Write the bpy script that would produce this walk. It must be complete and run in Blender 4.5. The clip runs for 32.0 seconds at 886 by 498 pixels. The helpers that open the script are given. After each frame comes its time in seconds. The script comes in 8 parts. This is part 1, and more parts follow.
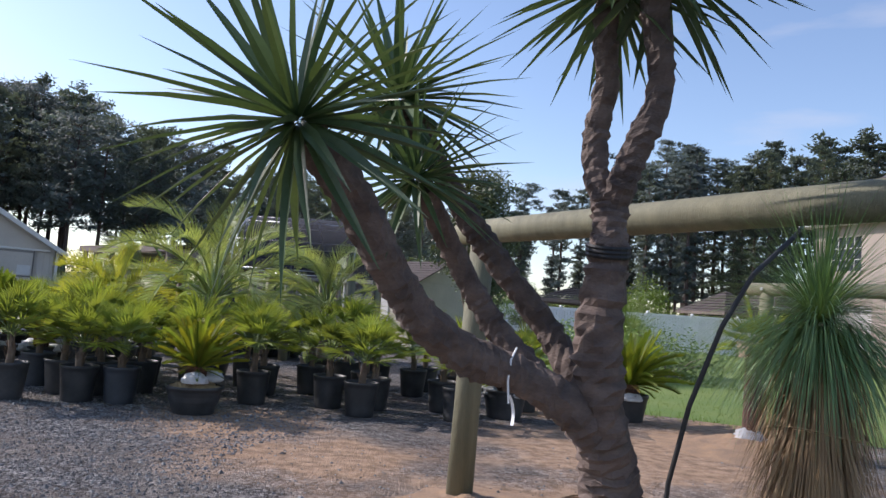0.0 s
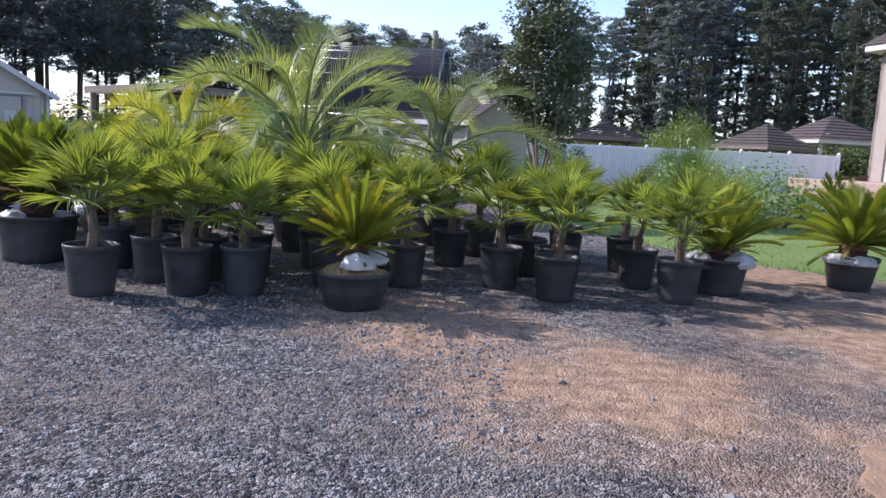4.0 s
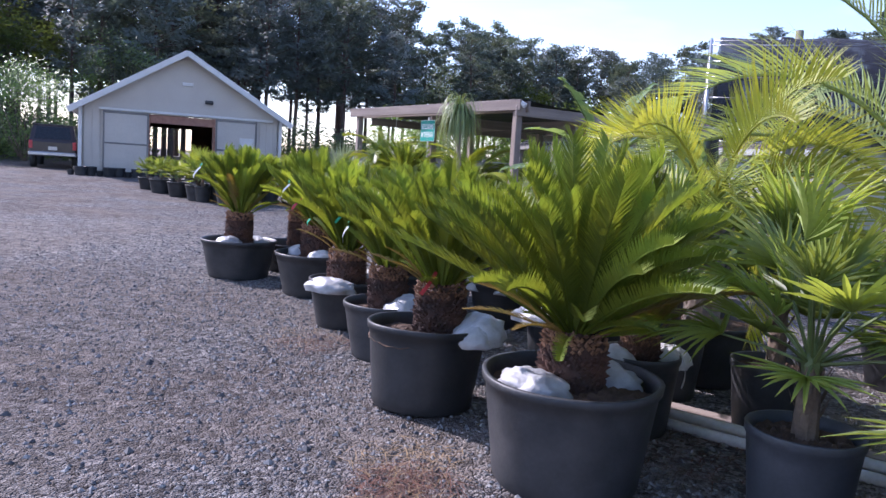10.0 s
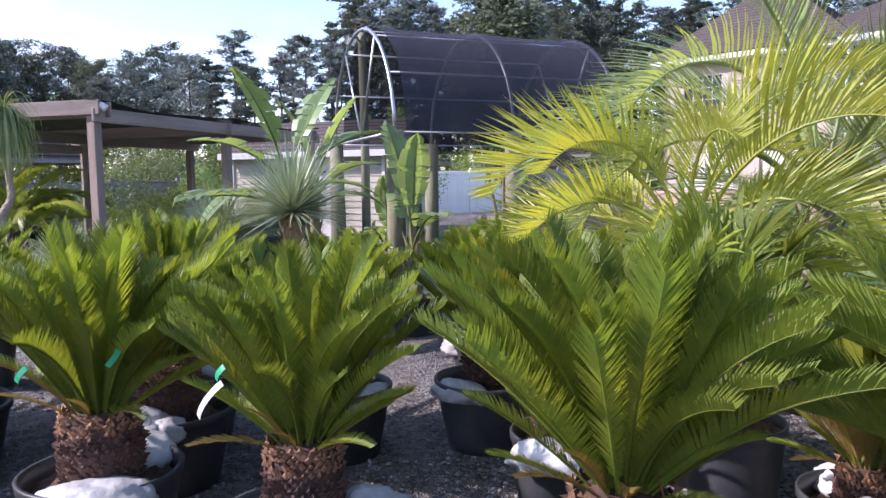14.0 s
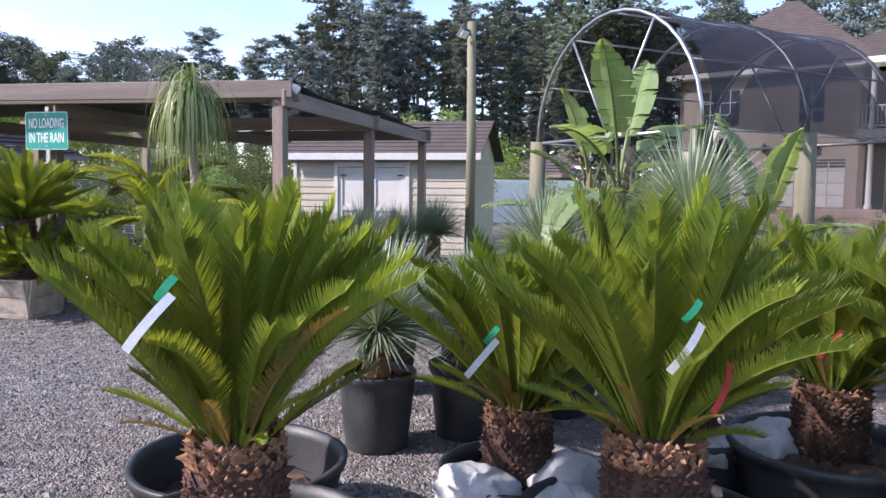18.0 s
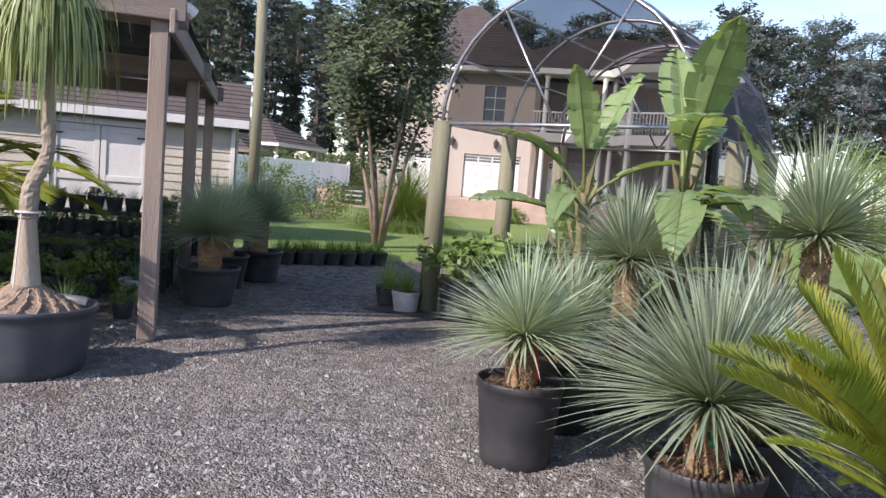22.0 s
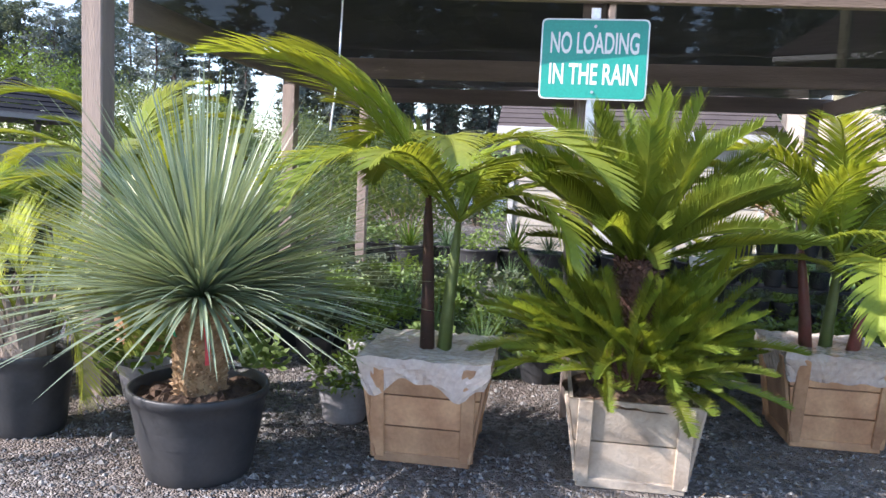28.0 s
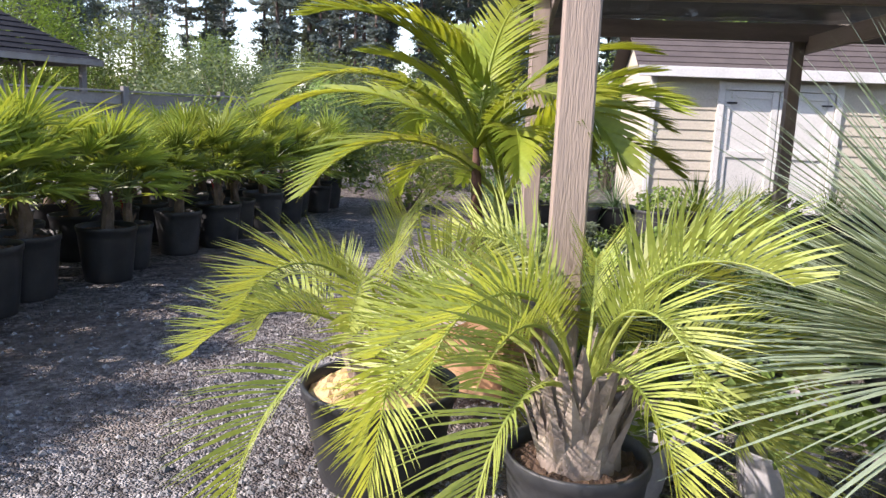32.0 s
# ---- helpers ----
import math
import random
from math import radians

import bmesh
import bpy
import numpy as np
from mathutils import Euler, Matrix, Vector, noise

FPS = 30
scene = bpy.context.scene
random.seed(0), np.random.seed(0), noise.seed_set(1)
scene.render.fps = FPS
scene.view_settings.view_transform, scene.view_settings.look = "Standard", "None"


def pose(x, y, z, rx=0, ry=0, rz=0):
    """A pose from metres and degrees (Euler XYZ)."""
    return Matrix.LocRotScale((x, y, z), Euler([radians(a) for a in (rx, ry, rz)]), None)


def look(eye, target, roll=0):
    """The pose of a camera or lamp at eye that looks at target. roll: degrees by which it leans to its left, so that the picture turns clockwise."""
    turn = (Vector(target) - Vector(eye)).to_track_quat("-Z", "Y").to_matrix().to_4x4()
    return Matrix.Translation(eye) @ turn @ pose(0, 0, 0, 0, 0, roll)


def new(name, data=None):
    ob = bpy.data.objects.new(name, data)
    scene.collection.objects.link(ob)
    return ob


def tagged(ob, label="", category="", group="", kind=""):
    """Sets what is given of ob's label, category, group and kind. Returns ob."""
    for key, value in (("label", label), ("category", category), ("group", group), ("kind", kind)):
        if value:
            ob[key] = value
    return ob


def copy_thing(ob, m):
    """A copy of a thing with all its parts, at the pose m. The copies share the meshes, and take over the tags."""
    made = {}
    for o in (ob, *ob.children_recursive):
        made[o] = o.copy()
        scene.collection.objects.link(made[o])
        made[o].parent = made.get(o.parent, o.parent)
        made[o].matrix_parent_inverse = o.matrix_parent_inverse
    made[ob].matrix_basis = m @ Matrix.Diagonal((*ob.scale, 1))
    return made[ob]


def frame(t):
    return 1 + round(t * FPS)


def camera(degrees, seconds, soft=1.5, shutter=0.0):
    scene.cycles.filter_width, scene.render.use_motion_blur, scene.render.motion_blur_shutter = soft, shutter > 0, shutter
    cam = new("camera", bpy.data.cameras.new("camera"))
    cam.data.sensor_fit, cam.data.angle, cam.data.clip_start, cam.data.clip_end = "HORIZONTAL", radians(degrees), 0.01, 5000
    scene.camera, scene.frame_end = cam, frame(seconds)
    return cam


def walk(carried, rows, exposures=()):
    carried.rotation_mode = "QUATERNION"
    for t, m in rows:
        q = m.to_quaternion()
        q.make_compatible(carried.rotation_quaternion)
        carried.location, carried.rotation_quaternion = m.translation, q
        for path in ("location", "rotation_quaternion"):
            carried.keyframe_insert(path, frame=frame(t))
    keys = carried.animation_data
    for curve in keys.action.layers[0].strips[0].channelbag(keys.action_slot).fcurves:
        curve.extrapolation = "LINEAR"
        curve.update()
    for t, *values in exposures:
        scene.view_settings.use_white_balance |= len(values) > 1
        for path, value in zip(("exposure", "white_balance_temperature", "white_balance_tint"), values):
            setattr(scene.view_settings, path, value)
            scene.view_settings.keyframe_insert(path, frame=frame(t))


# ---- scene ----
cam = camera(61.9, 32.0, 1.5)
PATH = [
    (0, (2.742, -1.599, 1.442), (2.682, 0.393, 1.606), 4.33),
    (0.5, (2.476, -1.336, 1.465), (2.686, 0.635, 1.731), 3.69),
    (1, (2.214, -1.030, 1.439), (2.389, 0.948, 1.678), 4.48),
    (1.5, (1.865, -0.771, 1.397), (1.981, 1.225, 1.443), 4.31),
    (2, (1.556, -0.388, 1.377), (1.658, 1.608, 1.301), 3.37),
    (2.5, (1.252, -0.023, 1.365), (1.344, 1.969, 1.214), 3.28),
    (4.5, (0.036, 1.265, 1.410), (0.022, 3.245, 1.128), 3.18),
    (5, (-0.336, 1.655, 1.407), (-0.370, 3.634, 1.116), 3.20),
    (5.5, (-0.686, 2.048, 1.421), (-0.771, 4.026, 1.134), 2.74),
    (6, (-1.076, 2.474, 1.421), (-1.206, 4.449, 1.135), 2.38),
    (6.5, (-1.440, 2.945, 1.429), (-1.593, 4.918, 1.143), 2.15),
    (7, (-1.790, 3.375, 1.447), (-1.848, 5.358, 1.191), 2.88),
    (7.5, (-2.109, 3.769, 1.447), (-2.157, 5.753, 1.206), 3.13),
    (8, (-2.466, 4.119, 1.465), (-2.517, 6.105, 1.238), 2.61),
    (8.5, (-2.838, 4.448, 1.446), (-3.106, 6.418, 1.228), 2.12),
    (9, (-3.202, 4.769, 1.433), (-3.530, 6.728, 1.202), 2.16),
    (9.5, (-3.502, 5.098, 1.420), (-3.943, 7.041, 1.247), 2.72),
    (10, (-3.838, 5.471, 1.376), (-4.272, 7.412, 1.158), 3.64),
    (10.5, (-4.134, 5.804, 1.370), (-4.461, 7.762, 1.129), 4.15),
    (11, (-4.399, 6.171, 1.364), (-4.421, 8.155, 1.112), 4.93),
    (11.5, (-4.671, 6.466, 1.451), (-4.256, 8.408, 1.213), 5.23),
    (12, (-4.882, 6.757, 1.548), (-4.264, 8.645, 1.316), 1.61),
    (12.5, (-5.164, 7.020, 1.571), (-4.329, 8.824, 1.353), 1.74),
    (13, (-5.438, 7.377, 1.555), (-4.569, 9.169, 1.371), 0.75),
    (13.5, (-5.727, 7.738, 1.548), (-4.854, 9.531, 1.389), -0.27),
    (14, (-6.029, 8.080, 1.528), (-5.130, 9.858, 1.350), -0.82),
    (14.5, (-6.316, 8.460, 1.517), (-5.421, 10.239, 1.333), -0.56),
    (15, (-6.645, 8.814, 1.523), (-5.757, 10.594, 1.317), -0.47),
    (15.5, (-6.901, 9.196, 1.533), (-6.025, 10.983, 1.331), -0.12),
    (17.5, (-8.259, 10.602, 1.474), (-7.171, 12.272, 1.320), 0.73),
    (18, (-8.542, 10.976, 1.457), (-7.493, 12.671, 1.306), 0.69),
    (18.5, (-8.798, 11.375, 1.453), (-7.733, 13.060, 1.299), 0.80),
    (19, (-8.996, 11.824, 1.444), (-7.819, 13.431, 1.260), 1.13),
    (19.5, (-9.208, 12.239, 1.441), (-7.912, 13.750, 1.252), 2.12),
    (20, (-9.322, 12.655, 1.427), (-7.948, 14.097, 1.247), 3.02),
    (20.5, (-9.415, 13.079, 1.439), (-7.899, 14.373, 1.270), 3.37),
    (21, (-9.464, 13.458, 1.417), (-7.882, 14.669, 1.238), 3.34),
    (21.5, (-9.538, 13.880, 1.401), (-7.844, 14.928, 1.227), 3.88),
    (22, (-9.583, 14.276, 1.400), (-7.852, 15.265, 1.234), 4.60),
    (22.5, (-9.617, 14.601, 1.420), (-7.890, 15.596, 1.250), 4.24),
    (23, (-9.745, 14.968, 1.419), (-8.041, 16.002, 1.248), 3.56),
    (23.5, (-9.831, 15.419, 1.392), (-8.191, 16.551, 1.213), 2.88),
    (24, (-9.932, 15.801, 1.375), (-8.363, 17.027, 1.189), 2.59),
    (24.5, (-10.035, 16.113, 1.390), (-8.487, 17.373, 1.263), 3.46),
    (26.5, (-10.538, 17.305, 1.460), (-9.245, 18.825, 1.327), 3.27),
    (27, (-10.772, 17.633, 1.469), (-9.504, 19.172, 1.321), 3.09),
    (27.5, (-10.920, 17.963, 1.466), (-9.685, 19.527, 1.294), 2.88),
    (28, (-11.145, 18.298, 1.460), (-9.948, 19.888, 1.260), 2.61),
    (28.5, (-11.376, 18.641, 1.460), (-10.237, 20.271, 1.244), 2.21),
    (29, (-11.581, 19.027, 1.454), (-10.512, 20.702, 1.232), 2.58),
    (29.5, (-11.847, 19.377, 1.459), (-10.821, 21.073, 1.188), 2.39),
    (30, (-11.988, 19.791, 1.435), (-10.988, 21.499, 1.145), 1.80),
    (30.5, (-12.122, 20.194, 1.422), (-11.117, 21.894, 1.107), 1.51),
    (31, (-12.197, 20.566, 1.426), (-11.140, 22.232, 1.097), 1.53),
    (31.5, (-12.225, 20.955, 1.428), (-11.123, 22.588, 1.083), 1.56),
    (32, (-12.298, 21.350, 1.431), (-11.021, 22.850, 1.084), 2.30),
]
walk(cam, [(t, look(eye, target, roll)) for t, eye, target, roll in PATH],
     [(0, 0.52, 6300, 18), (2.5, 0.46, 6340, 19), (5, 1.12, 5760, 25), (9, 1.18, 5720, 28), (13, 1.29, 5960, 29), (18, 1.23, 6200, 25), (22, 1.01, 6520, 21), (24, 1.14, 6220, 19), (28, 1.64, 6180, 19), (30, 1.64, 6380, 20), (32, 1.47, 6630, 21)])


# ---- light ----
world = bpy.data.worlds.new("sky")
world.use_nodes = True
scene.world = world
wn, wl = world.node_tree.nodes, world.node_tree.links
sky = wn.new("ShaderNodeTexSky")
sky.sky_type, sky.sun_disc = "NISHITA", False
SUN_BEARING, SUN_HEIGHT = -70.0, 36.0
sky.sun_elevation, sky.sun_rotation = radians(SUN_HEIGHT), radians(SUN_BEARING)
sky.air_density, sky.dust_density, sky.ozone_density = 1.0, 0.6, 1.3
wco = wn.new("ShaderNodeTexCoord")
wmap = wn.new("ShaderNodeMapping")
wmap.inputs["Scale"].default_value = (1.0, 1.0, 4.5)
wnoise = wn.new("ShaderNodeTexNoise")
wnoise.inputs["Scale"].default_value, wnoise.inputs["Detail"].default_value = 2.3, 7.0
wramp = wn.new("ShaderNodeValToRGB")
wramp.color_ramp.elements[0].position, wramp.color_ramp.elements[1].position = 0.57, 0.78
wramp.color_ramp.elements[1].color = (0.75, 0.75, 0.75, 1)
wmix = wn.new("ShaderNodeMixRGB")
wmix.inputs["Color2"].default_value = (3.8, 3.9, 4.2, 1)
wl.new(wco.outputs["Generated"], wmap.inputs["Vector"])
wl.new(wmap.outputs["Vector"], wnoise.inputs["Vector"])
wl.new(wnoise.outputs["Fac"], wramp.inputs["Fac"])
wl.new(wramp.outputs["Color"], wmix.inputs["Fac"])
wl.new(sky.outputs["Color"], wmix.inputs["Color1"])
wl.new(wmix.outputs["Color"], wn["Background"].inputs["Color"])
wn["Background"].inputs["Strength"].default_value = 0.14
sun = new("sun", bpy.data.lights.new("sun", "SUN"))
sun.data.energy, sun.data.angle, sun.data.color = 3.4, radians(0.6), (1.0, 0.94, 0.86)
_b, _h = radians(SUN_BEARING), radians(SUN_HEIGHT)
sun.matrix_world = look((math.sin(_b) * math.cos(_h) * 50, math.cos(_b) * math.cos(_h) * 50, math.sin(_h) * 50), (0, 0, 0))


# ---- materials ----
def material(name, base, rough=0.6, second=None, scale=8.0, grain=80.0, bump=0.15, metal=0.0, through_light=0.0,
             vary=0.25, spread=0.5, bump_scale=None, stretch=(1, 1, 1), spec=0.5):
    """Two-scale surface: broad stains toward `second`, fine grain, small relief, and a change from piece to piece."""
    m = bpy.data.materials.new(name)
    m.use_nodes = True
    n, l = m.node_tree.nodes, m.node_tree.links
    b = n["Principled BSDF"]
    b.inputs["Roughness"].default_value, b.inputs["Metallic"].default_value = rough, metal
    b.inputs["Specular IOR Level"].default_value = spec
    second = second or tuple(c * 0.6 for c in base)
    co = n.new("ShaderNodeTexCoord")
    mp = n.new("ShaderNodeMapping")
    mp.inputs["Scale"].default_value = stretch
    l.new(co.outputs["Object"], mp.inputs["Vector"])
    broad, fine = n.new("ShaderNodeTexNoise"), n.new("ShaderNodeTexNoise")
    for tex, s in ((broad, scale), (fine, grain)):
        tex.inputs["Scale"].default_value, tex.inputs["Detail"].default_value = s, 4.0
        l.new(mp.outputs["Vector"], tex.inputs["Vector"])
    ramp = n.new("ShaderNodeMapRange")
    ramp.inputs["From Min"].default_value, ramp.inputs["From Max"].default_value = 0.5 - spread * 0.4, 0.5 + spread * 0.4
    l.new(broad.outputs["Fac"], ramp.inputs["Value"])
    mix = n.new("ShaderNodeMixRGB")
    mix.inputs["Color1"].default_value, mix.inputs["Color2"].default_value = (*base, 1), (*second, 1)
    l.new(ramp.outputs["Result"], mix.inputs["Fac"])
    info = n.new("ShaderNodeObjectInfo")
    one = n.new("ShaderNodeMapRange")
    one.inputs["To Min"].default_value, one.inputs["To Max"].default_value = 1 - vary, 1 + vary
    l.new(info.outputs["Random"], one.inputs["Value"])
    two = n.new("ShaderNodeMapRange")
    two.inputs["To Min"].default_value, two.inputs["To Max"].default_value = 0.78, 1.22
    l.new(fine.outputs["Fac"], two.inputs["Value"])
    mul = n.new("ShaderNodeMath")
    mul.operation = "MULTIPLY"
    l.new(one.outputs["Result"], mul.inputs[0])
    l.new(two.outputs["Result"], mul.inputs[1])
    tint = n.new("ShaderNodeMixRGB")
    tint.blend_type = "MULTIPLY"
    tint.inputs["Fac"].default_value = 1.0
    l.new(mix.outputs["Color"], tint.inputs["Color1"])
    l.new(mul.outputs["Value"], tint.inputs["Color2"])
    l.new(tint.outputs["Color"], b.inputs["Base Color"])
    if bump:
        bp = n.new("ShaderNodeBump")
        bp.inputs["Strength"].default_value, bp.inputs["Distance"].default_value = bump, 0.01
        l.new(fine.outputs["Fac"], bp.inputs["Height"])
        l.new(bp.outputs["Normal"], b.inputs["Normal"])
    if through_light:
        tl = n.new("ShaderNodeBsdfTranslucent")
        warm = n.new("ShaderNodeMixRGB")
        warm.blend_type = "MULTIPLY"
        warm.inputs["Fac"].default_value = 1.0
        warm.inputs["Color2"].default_value = (1.3, 1.2, 0.55, 1)
        l.new(tint.outputs["Color"], warm.inputs["Color1"])
        l.new(warm.outputs["Color"], tl.inputs["Color"])
        mx = n.new("ShaderNodeMixShader")
        mx.inputs["Fac"].default_value = through_light
        l.new(b.outputs["BSDF"], mx.inputs[1])
        l.new(tl.outputs["BSDF"], mx.inputs[2])
        l.new(mx.outputs["Shader"], n["Material Output"].inputs["Surface"])
    return m


LEAF_SAGO = material("sago leaf", (0.118, 0.188, 0.032), 0.48, (0.245, 0.280, 0.036), 3, 60, 0.1, through_light=0.48, vary=0.4, spec=0.3)
LEAF_SAGO_DRY = material("dry sago leaf", (0.30, 0.17, 0.05), 0.6, (0.22, 0.20, 0.05), 3, 60, 0.1, through_light=0.25)
LEAF_YELLOW = material("yellowing sago leaf", (0.31, 0.30, 0.028), 0.45, (0.20, 0.24, 0.03), 3, 60, 0.1, through_light=0.45, vary=0.3)
LEAF_FAN = material("fan palm leaf", (0.15, 0.225, 0.05), 0.42, (0.26, 0.315, 0.065), 3, 70, 0.1, through_light=0.42, vary=0.4)
LEAF_FAN_GOLD = material("yellowing fan palm leaf", (0.30, 0.33, 0.05), 0.42, (0.22, 0.29, 0.06), 3, 70, 0.1, through_light=0.45, vary=0.25)
LEAF_BUTIA = material("jelly palm leaf", (0.23, 0.31, 0.14), 0.45, (0.32, 0.37, 0.13), 2, 70, 0.1, through_light=0.45, vary=0.3)
LEAF_LIME = material("sunlit jelly palm leaf", (0.46, 0.44, 0.06), 0.45, (0.31, 0.37, 0.08), 2, 70, 0.1, through_light=0.45, vary=0.3)
LEAF_YUCCA = material("blue yucca leaf", (0.25, 0.33, 0.25), 0.38, (0.36, 0.42, 0.27), 3, 50, 0.05, through_light=0.2, vary=0.2)
LEAF_SWORD = material("sword yucca leaf", (0.06, 0.105, 0.05), 0.38, (0.09, 0.14, 0.06), 3, 60, 0.08, through_light=0.2, vary=0.3)
LEAF_KING = material("king palm leaf", (0.17, 0.27, 0.04), 0.4, (0.36, 0.38, 0.05), 2, 60, 0.08, through_light=0.45, vary=0.3)
LEAF_BANANA = material("banana leaf", (0.20, 0.30, 0.13), 0.3, (0.28, 0.37, 0.17), 2, 30, 0.15, through_light=0.45, vary=0.2, stretch=(1, 6, 1))
LEAF_PONY = material("ponytail leaf", (0.17, 0.24, 0.09), 0.4, (0.29, 0.34, 0.13), 3, 60, 0.05, through_light=0.25)
LEAF_GRASS = material("fine grass leaf", (0.10, 0.19, 0.08), 0.45, (0.17, 0.26, 0.12), 3, 60, 0.05, through_light=0.25)
LEAF_SHRUB = material("shrub leaf", (0.11, 0.18, 0.04), 0.5, (0.17, 0.25, 0.05), 1.2, 40, 0.1, through_light=0.25, vary=0.35)
LEAF_LIGHT = material("light shrub leaf", (0.17, 0.25, 0.05), 0.5, (0.12, 0.2, 0.04), 1.2, 40, 0.1, through_light=0.3, vary=0.3)
LEAF_DARK = material("dark tree leaf", (0.065, 0.10, 0.055), 0.5, (0.115, 0.13, 0.06), 0.8, 40, 0.1, through_light=0.2, vary=0.3)
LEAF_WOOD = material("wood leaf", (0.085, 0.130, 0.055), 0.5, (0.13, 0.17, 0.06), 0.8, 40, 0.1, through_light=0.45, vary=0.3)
# distant haze is put into this base colour: paler and bluer needles
NEEDLES_HAZED = material("pine needles with haze tint", (0.098, 0.130, 0.132), 0.6, (0.125, 0.155, 0.140), 0.3, 20, 0.1, through_light=0.3, vary=0.3)
LEAF_LIME_GREEN = material("young jelly palm leaf", (0.39, 0.42, 0.10), 0.45, (0.26, 0.34, 0.085), 2, 70, 0.1, through_light=0.45, vary=0.3)
RUST_STRAW = material("rust red pine straw", (0.15, 0.065, 0.04), 0.9, (0.08, 0.04, 0.028), 9, 60, 0.2)
ROOT_MASS = material("knotted root mass", (0.30, 0.22, 0.16), 0.9, (0.17, 0.12, 0.085), 22, 60, 1.0)
DRY_GRASS = material("dry leaf skirt", (0.33, 0.22, 0.11), 0.7, (0.2, 0.13, 0.07), 6, 60, 0.1)
BARK_PINE = material("pine bark", (0.13, 0.09, 0.07), 0.85, (0.07, 0.05, 0.045), 4, 30, 0.5, stretch=(1, 1, 0.3))
BARK_SAGO = material("sago trunk scales", (0.11, 0.05, 0.032), 0.85, (0.04, 0.024, 0.02), 9, 90, 0.4)
BARK_SAGO_LIGHT = material("sago crown wool", (0.30, 0.16, 0.085), 0.85, (0.12, 0.055, 0.03), 30, 90, 0.4)
BARK_YUCCA = material("ringed yucca bark", (0.17, 0.125, 0.105), 0.9, (0.075, 0.055, 0.048), 7, 60, 0.6, stretch=(1, 1, 2))
BARK_TAN = material("tan yucca trunk", (0.42, 0.28, 0.15), 0.8, (0.25, 0.15, 0.08), 12, 90, 0.4)
BARK_SHEATH = material("fibrous leaf sheath", (0.22, 0.16, 0.085), 0.8, (0.12, 0.13, 0.05), 5, 60, 0.4, stretch=(3, 3, 0.4))
BARK_PONY = material("ponytail trunk", (0.40, 0.34, 0.26), 0.8, (0.28, 0.22, 0.16), 6, 70, 0.5, stretch=(1, 1, 0.4))
BARK_GREY = material("grey palm boots", (0.33, 0.28, 0.23), 0.85, (0.16, 0.12, 0.10), 8, 60, 0.5)
BARK_FAN = material("fibrous brown palm trunk", (0.20, 0.145, 0.105), 0.9, (0.11, 0.08, 0.06), 14, 70, 0.6)
BARK_SMOOTH = material("smooth branch", (0.25, 0.19, 0.14), 0.7, (0.14, 0.10, 0.08), 5, 40, 0.3)
STEM_RED = material("dark red palm sheath", (0.17, 0.035, 0.03), 0.55, (0.10, 0.05, 0.035), 6, 40, 0.15)
STEM_GREEN = material("green stem", (0.16, 0.21, 0.06), 0.5, (0.10, 0.13, 0.04), 5, 40, 0.1, through_light=0.1)
POT = material("black nursery pot", (0.018, 0.020, 0.023), 0.5, (0.048, 0.048, 0.050), 5, 45, 0.16, vary=0.35)
POT_BLUE = material("faded blue black pot", (0.035, 0.041, 0.052), 0.5, (0.065, 0.07, 0.082), 5, 60, 0.12, vary=0.2)
POT_GREY = material("pale grey pot", (0.42, 0.41, 0.42), 0.5, (0.30, 0.29, 0.30), 6, 60, 0.08)
SOIL = material("potting soil", (0.065, 0.040, 0.028), 0.95, (0.13, 0.08, 0.05), 25, 130, 1.0)
BURLAP = material("burlap", (0.33, 0.22, 0.13), 0.95, (0.42, 0.28, 0.17), 6, 90, 1.0)
SANDY = material("sandy root ball", (0.46, 0.33, 0.17), 0.95, (0.36, 0.24, 0.12), 12, 120, 0.8)
BAG = material("white root bag", (0.55, 0.55, 0.56), 0.45, (0.36, 0.35, 0.34), 9, 22, 1.0)
WRAP = material("clear stretch wrap", (0.72, 0.63, 0.55), 0.25, (0.80, 0.74, 0.69), 14, 40, 0.9)


def see_through(m, share):
    """Let part of the light straight through a thin film."""
    n, l = m.node_tree.nodes, m.node_tree.links
    clear, mix = n.new("ShaderNodeBsdfTransparent"), n.new("ShaderNodeMixShader")
    mix.inputs["Fac"].default_value = share
    l.new(n["Principled BSDF"].outputs["BSDF"], mix.inputs[1])
    l.new(clear.outputs["BSDF"], mix.inputs[2])
    l.new(mix.outputs["Shader"], n["Material Output"].inputs["Surface"])


see_through(WRAP, 0.42)
TAG_GREEN = material("green tape", (0.02, 0.42, 0.20), 0.4, bump=0.05)
TAG_WHITE = material("white tag", (0.8, 0.8, 0.8), 0.5, (0.7, 0.7, 0.72), bump=0.05)
TAG_RED = material("red tape", (0.60, 0.05, 0.06), 0.4, bump=0.05)
TIMBER = material("weathered timber", (0.30, 0.235, 0.19), 0.8, (0.20, 0.16, 0.14), 2.5, 40, 0.5, stretch=(4, 4, 0.35))
TIMBER_BEAM = material("weathered beam", (0.31, 0.25, 0.215), 0.8, (0.22, 0.175, 0.15), 2.5, 40, 0.5, stretch=(0.35, 4, 4))
POLE_WOOD = material("treated pole", (0.20, 0.19, 0.12), 0.75, (0.13, 0.125, 0.08), 3, 40, 0.5, stretch=(4, 4, 0.3))
CRATE_WOOD = material("crate boards", (0.58, 0.36, 0.20), 0.75, (0.36, 0.19, 0.10), 5, 50, 0.35, vary=0.3)
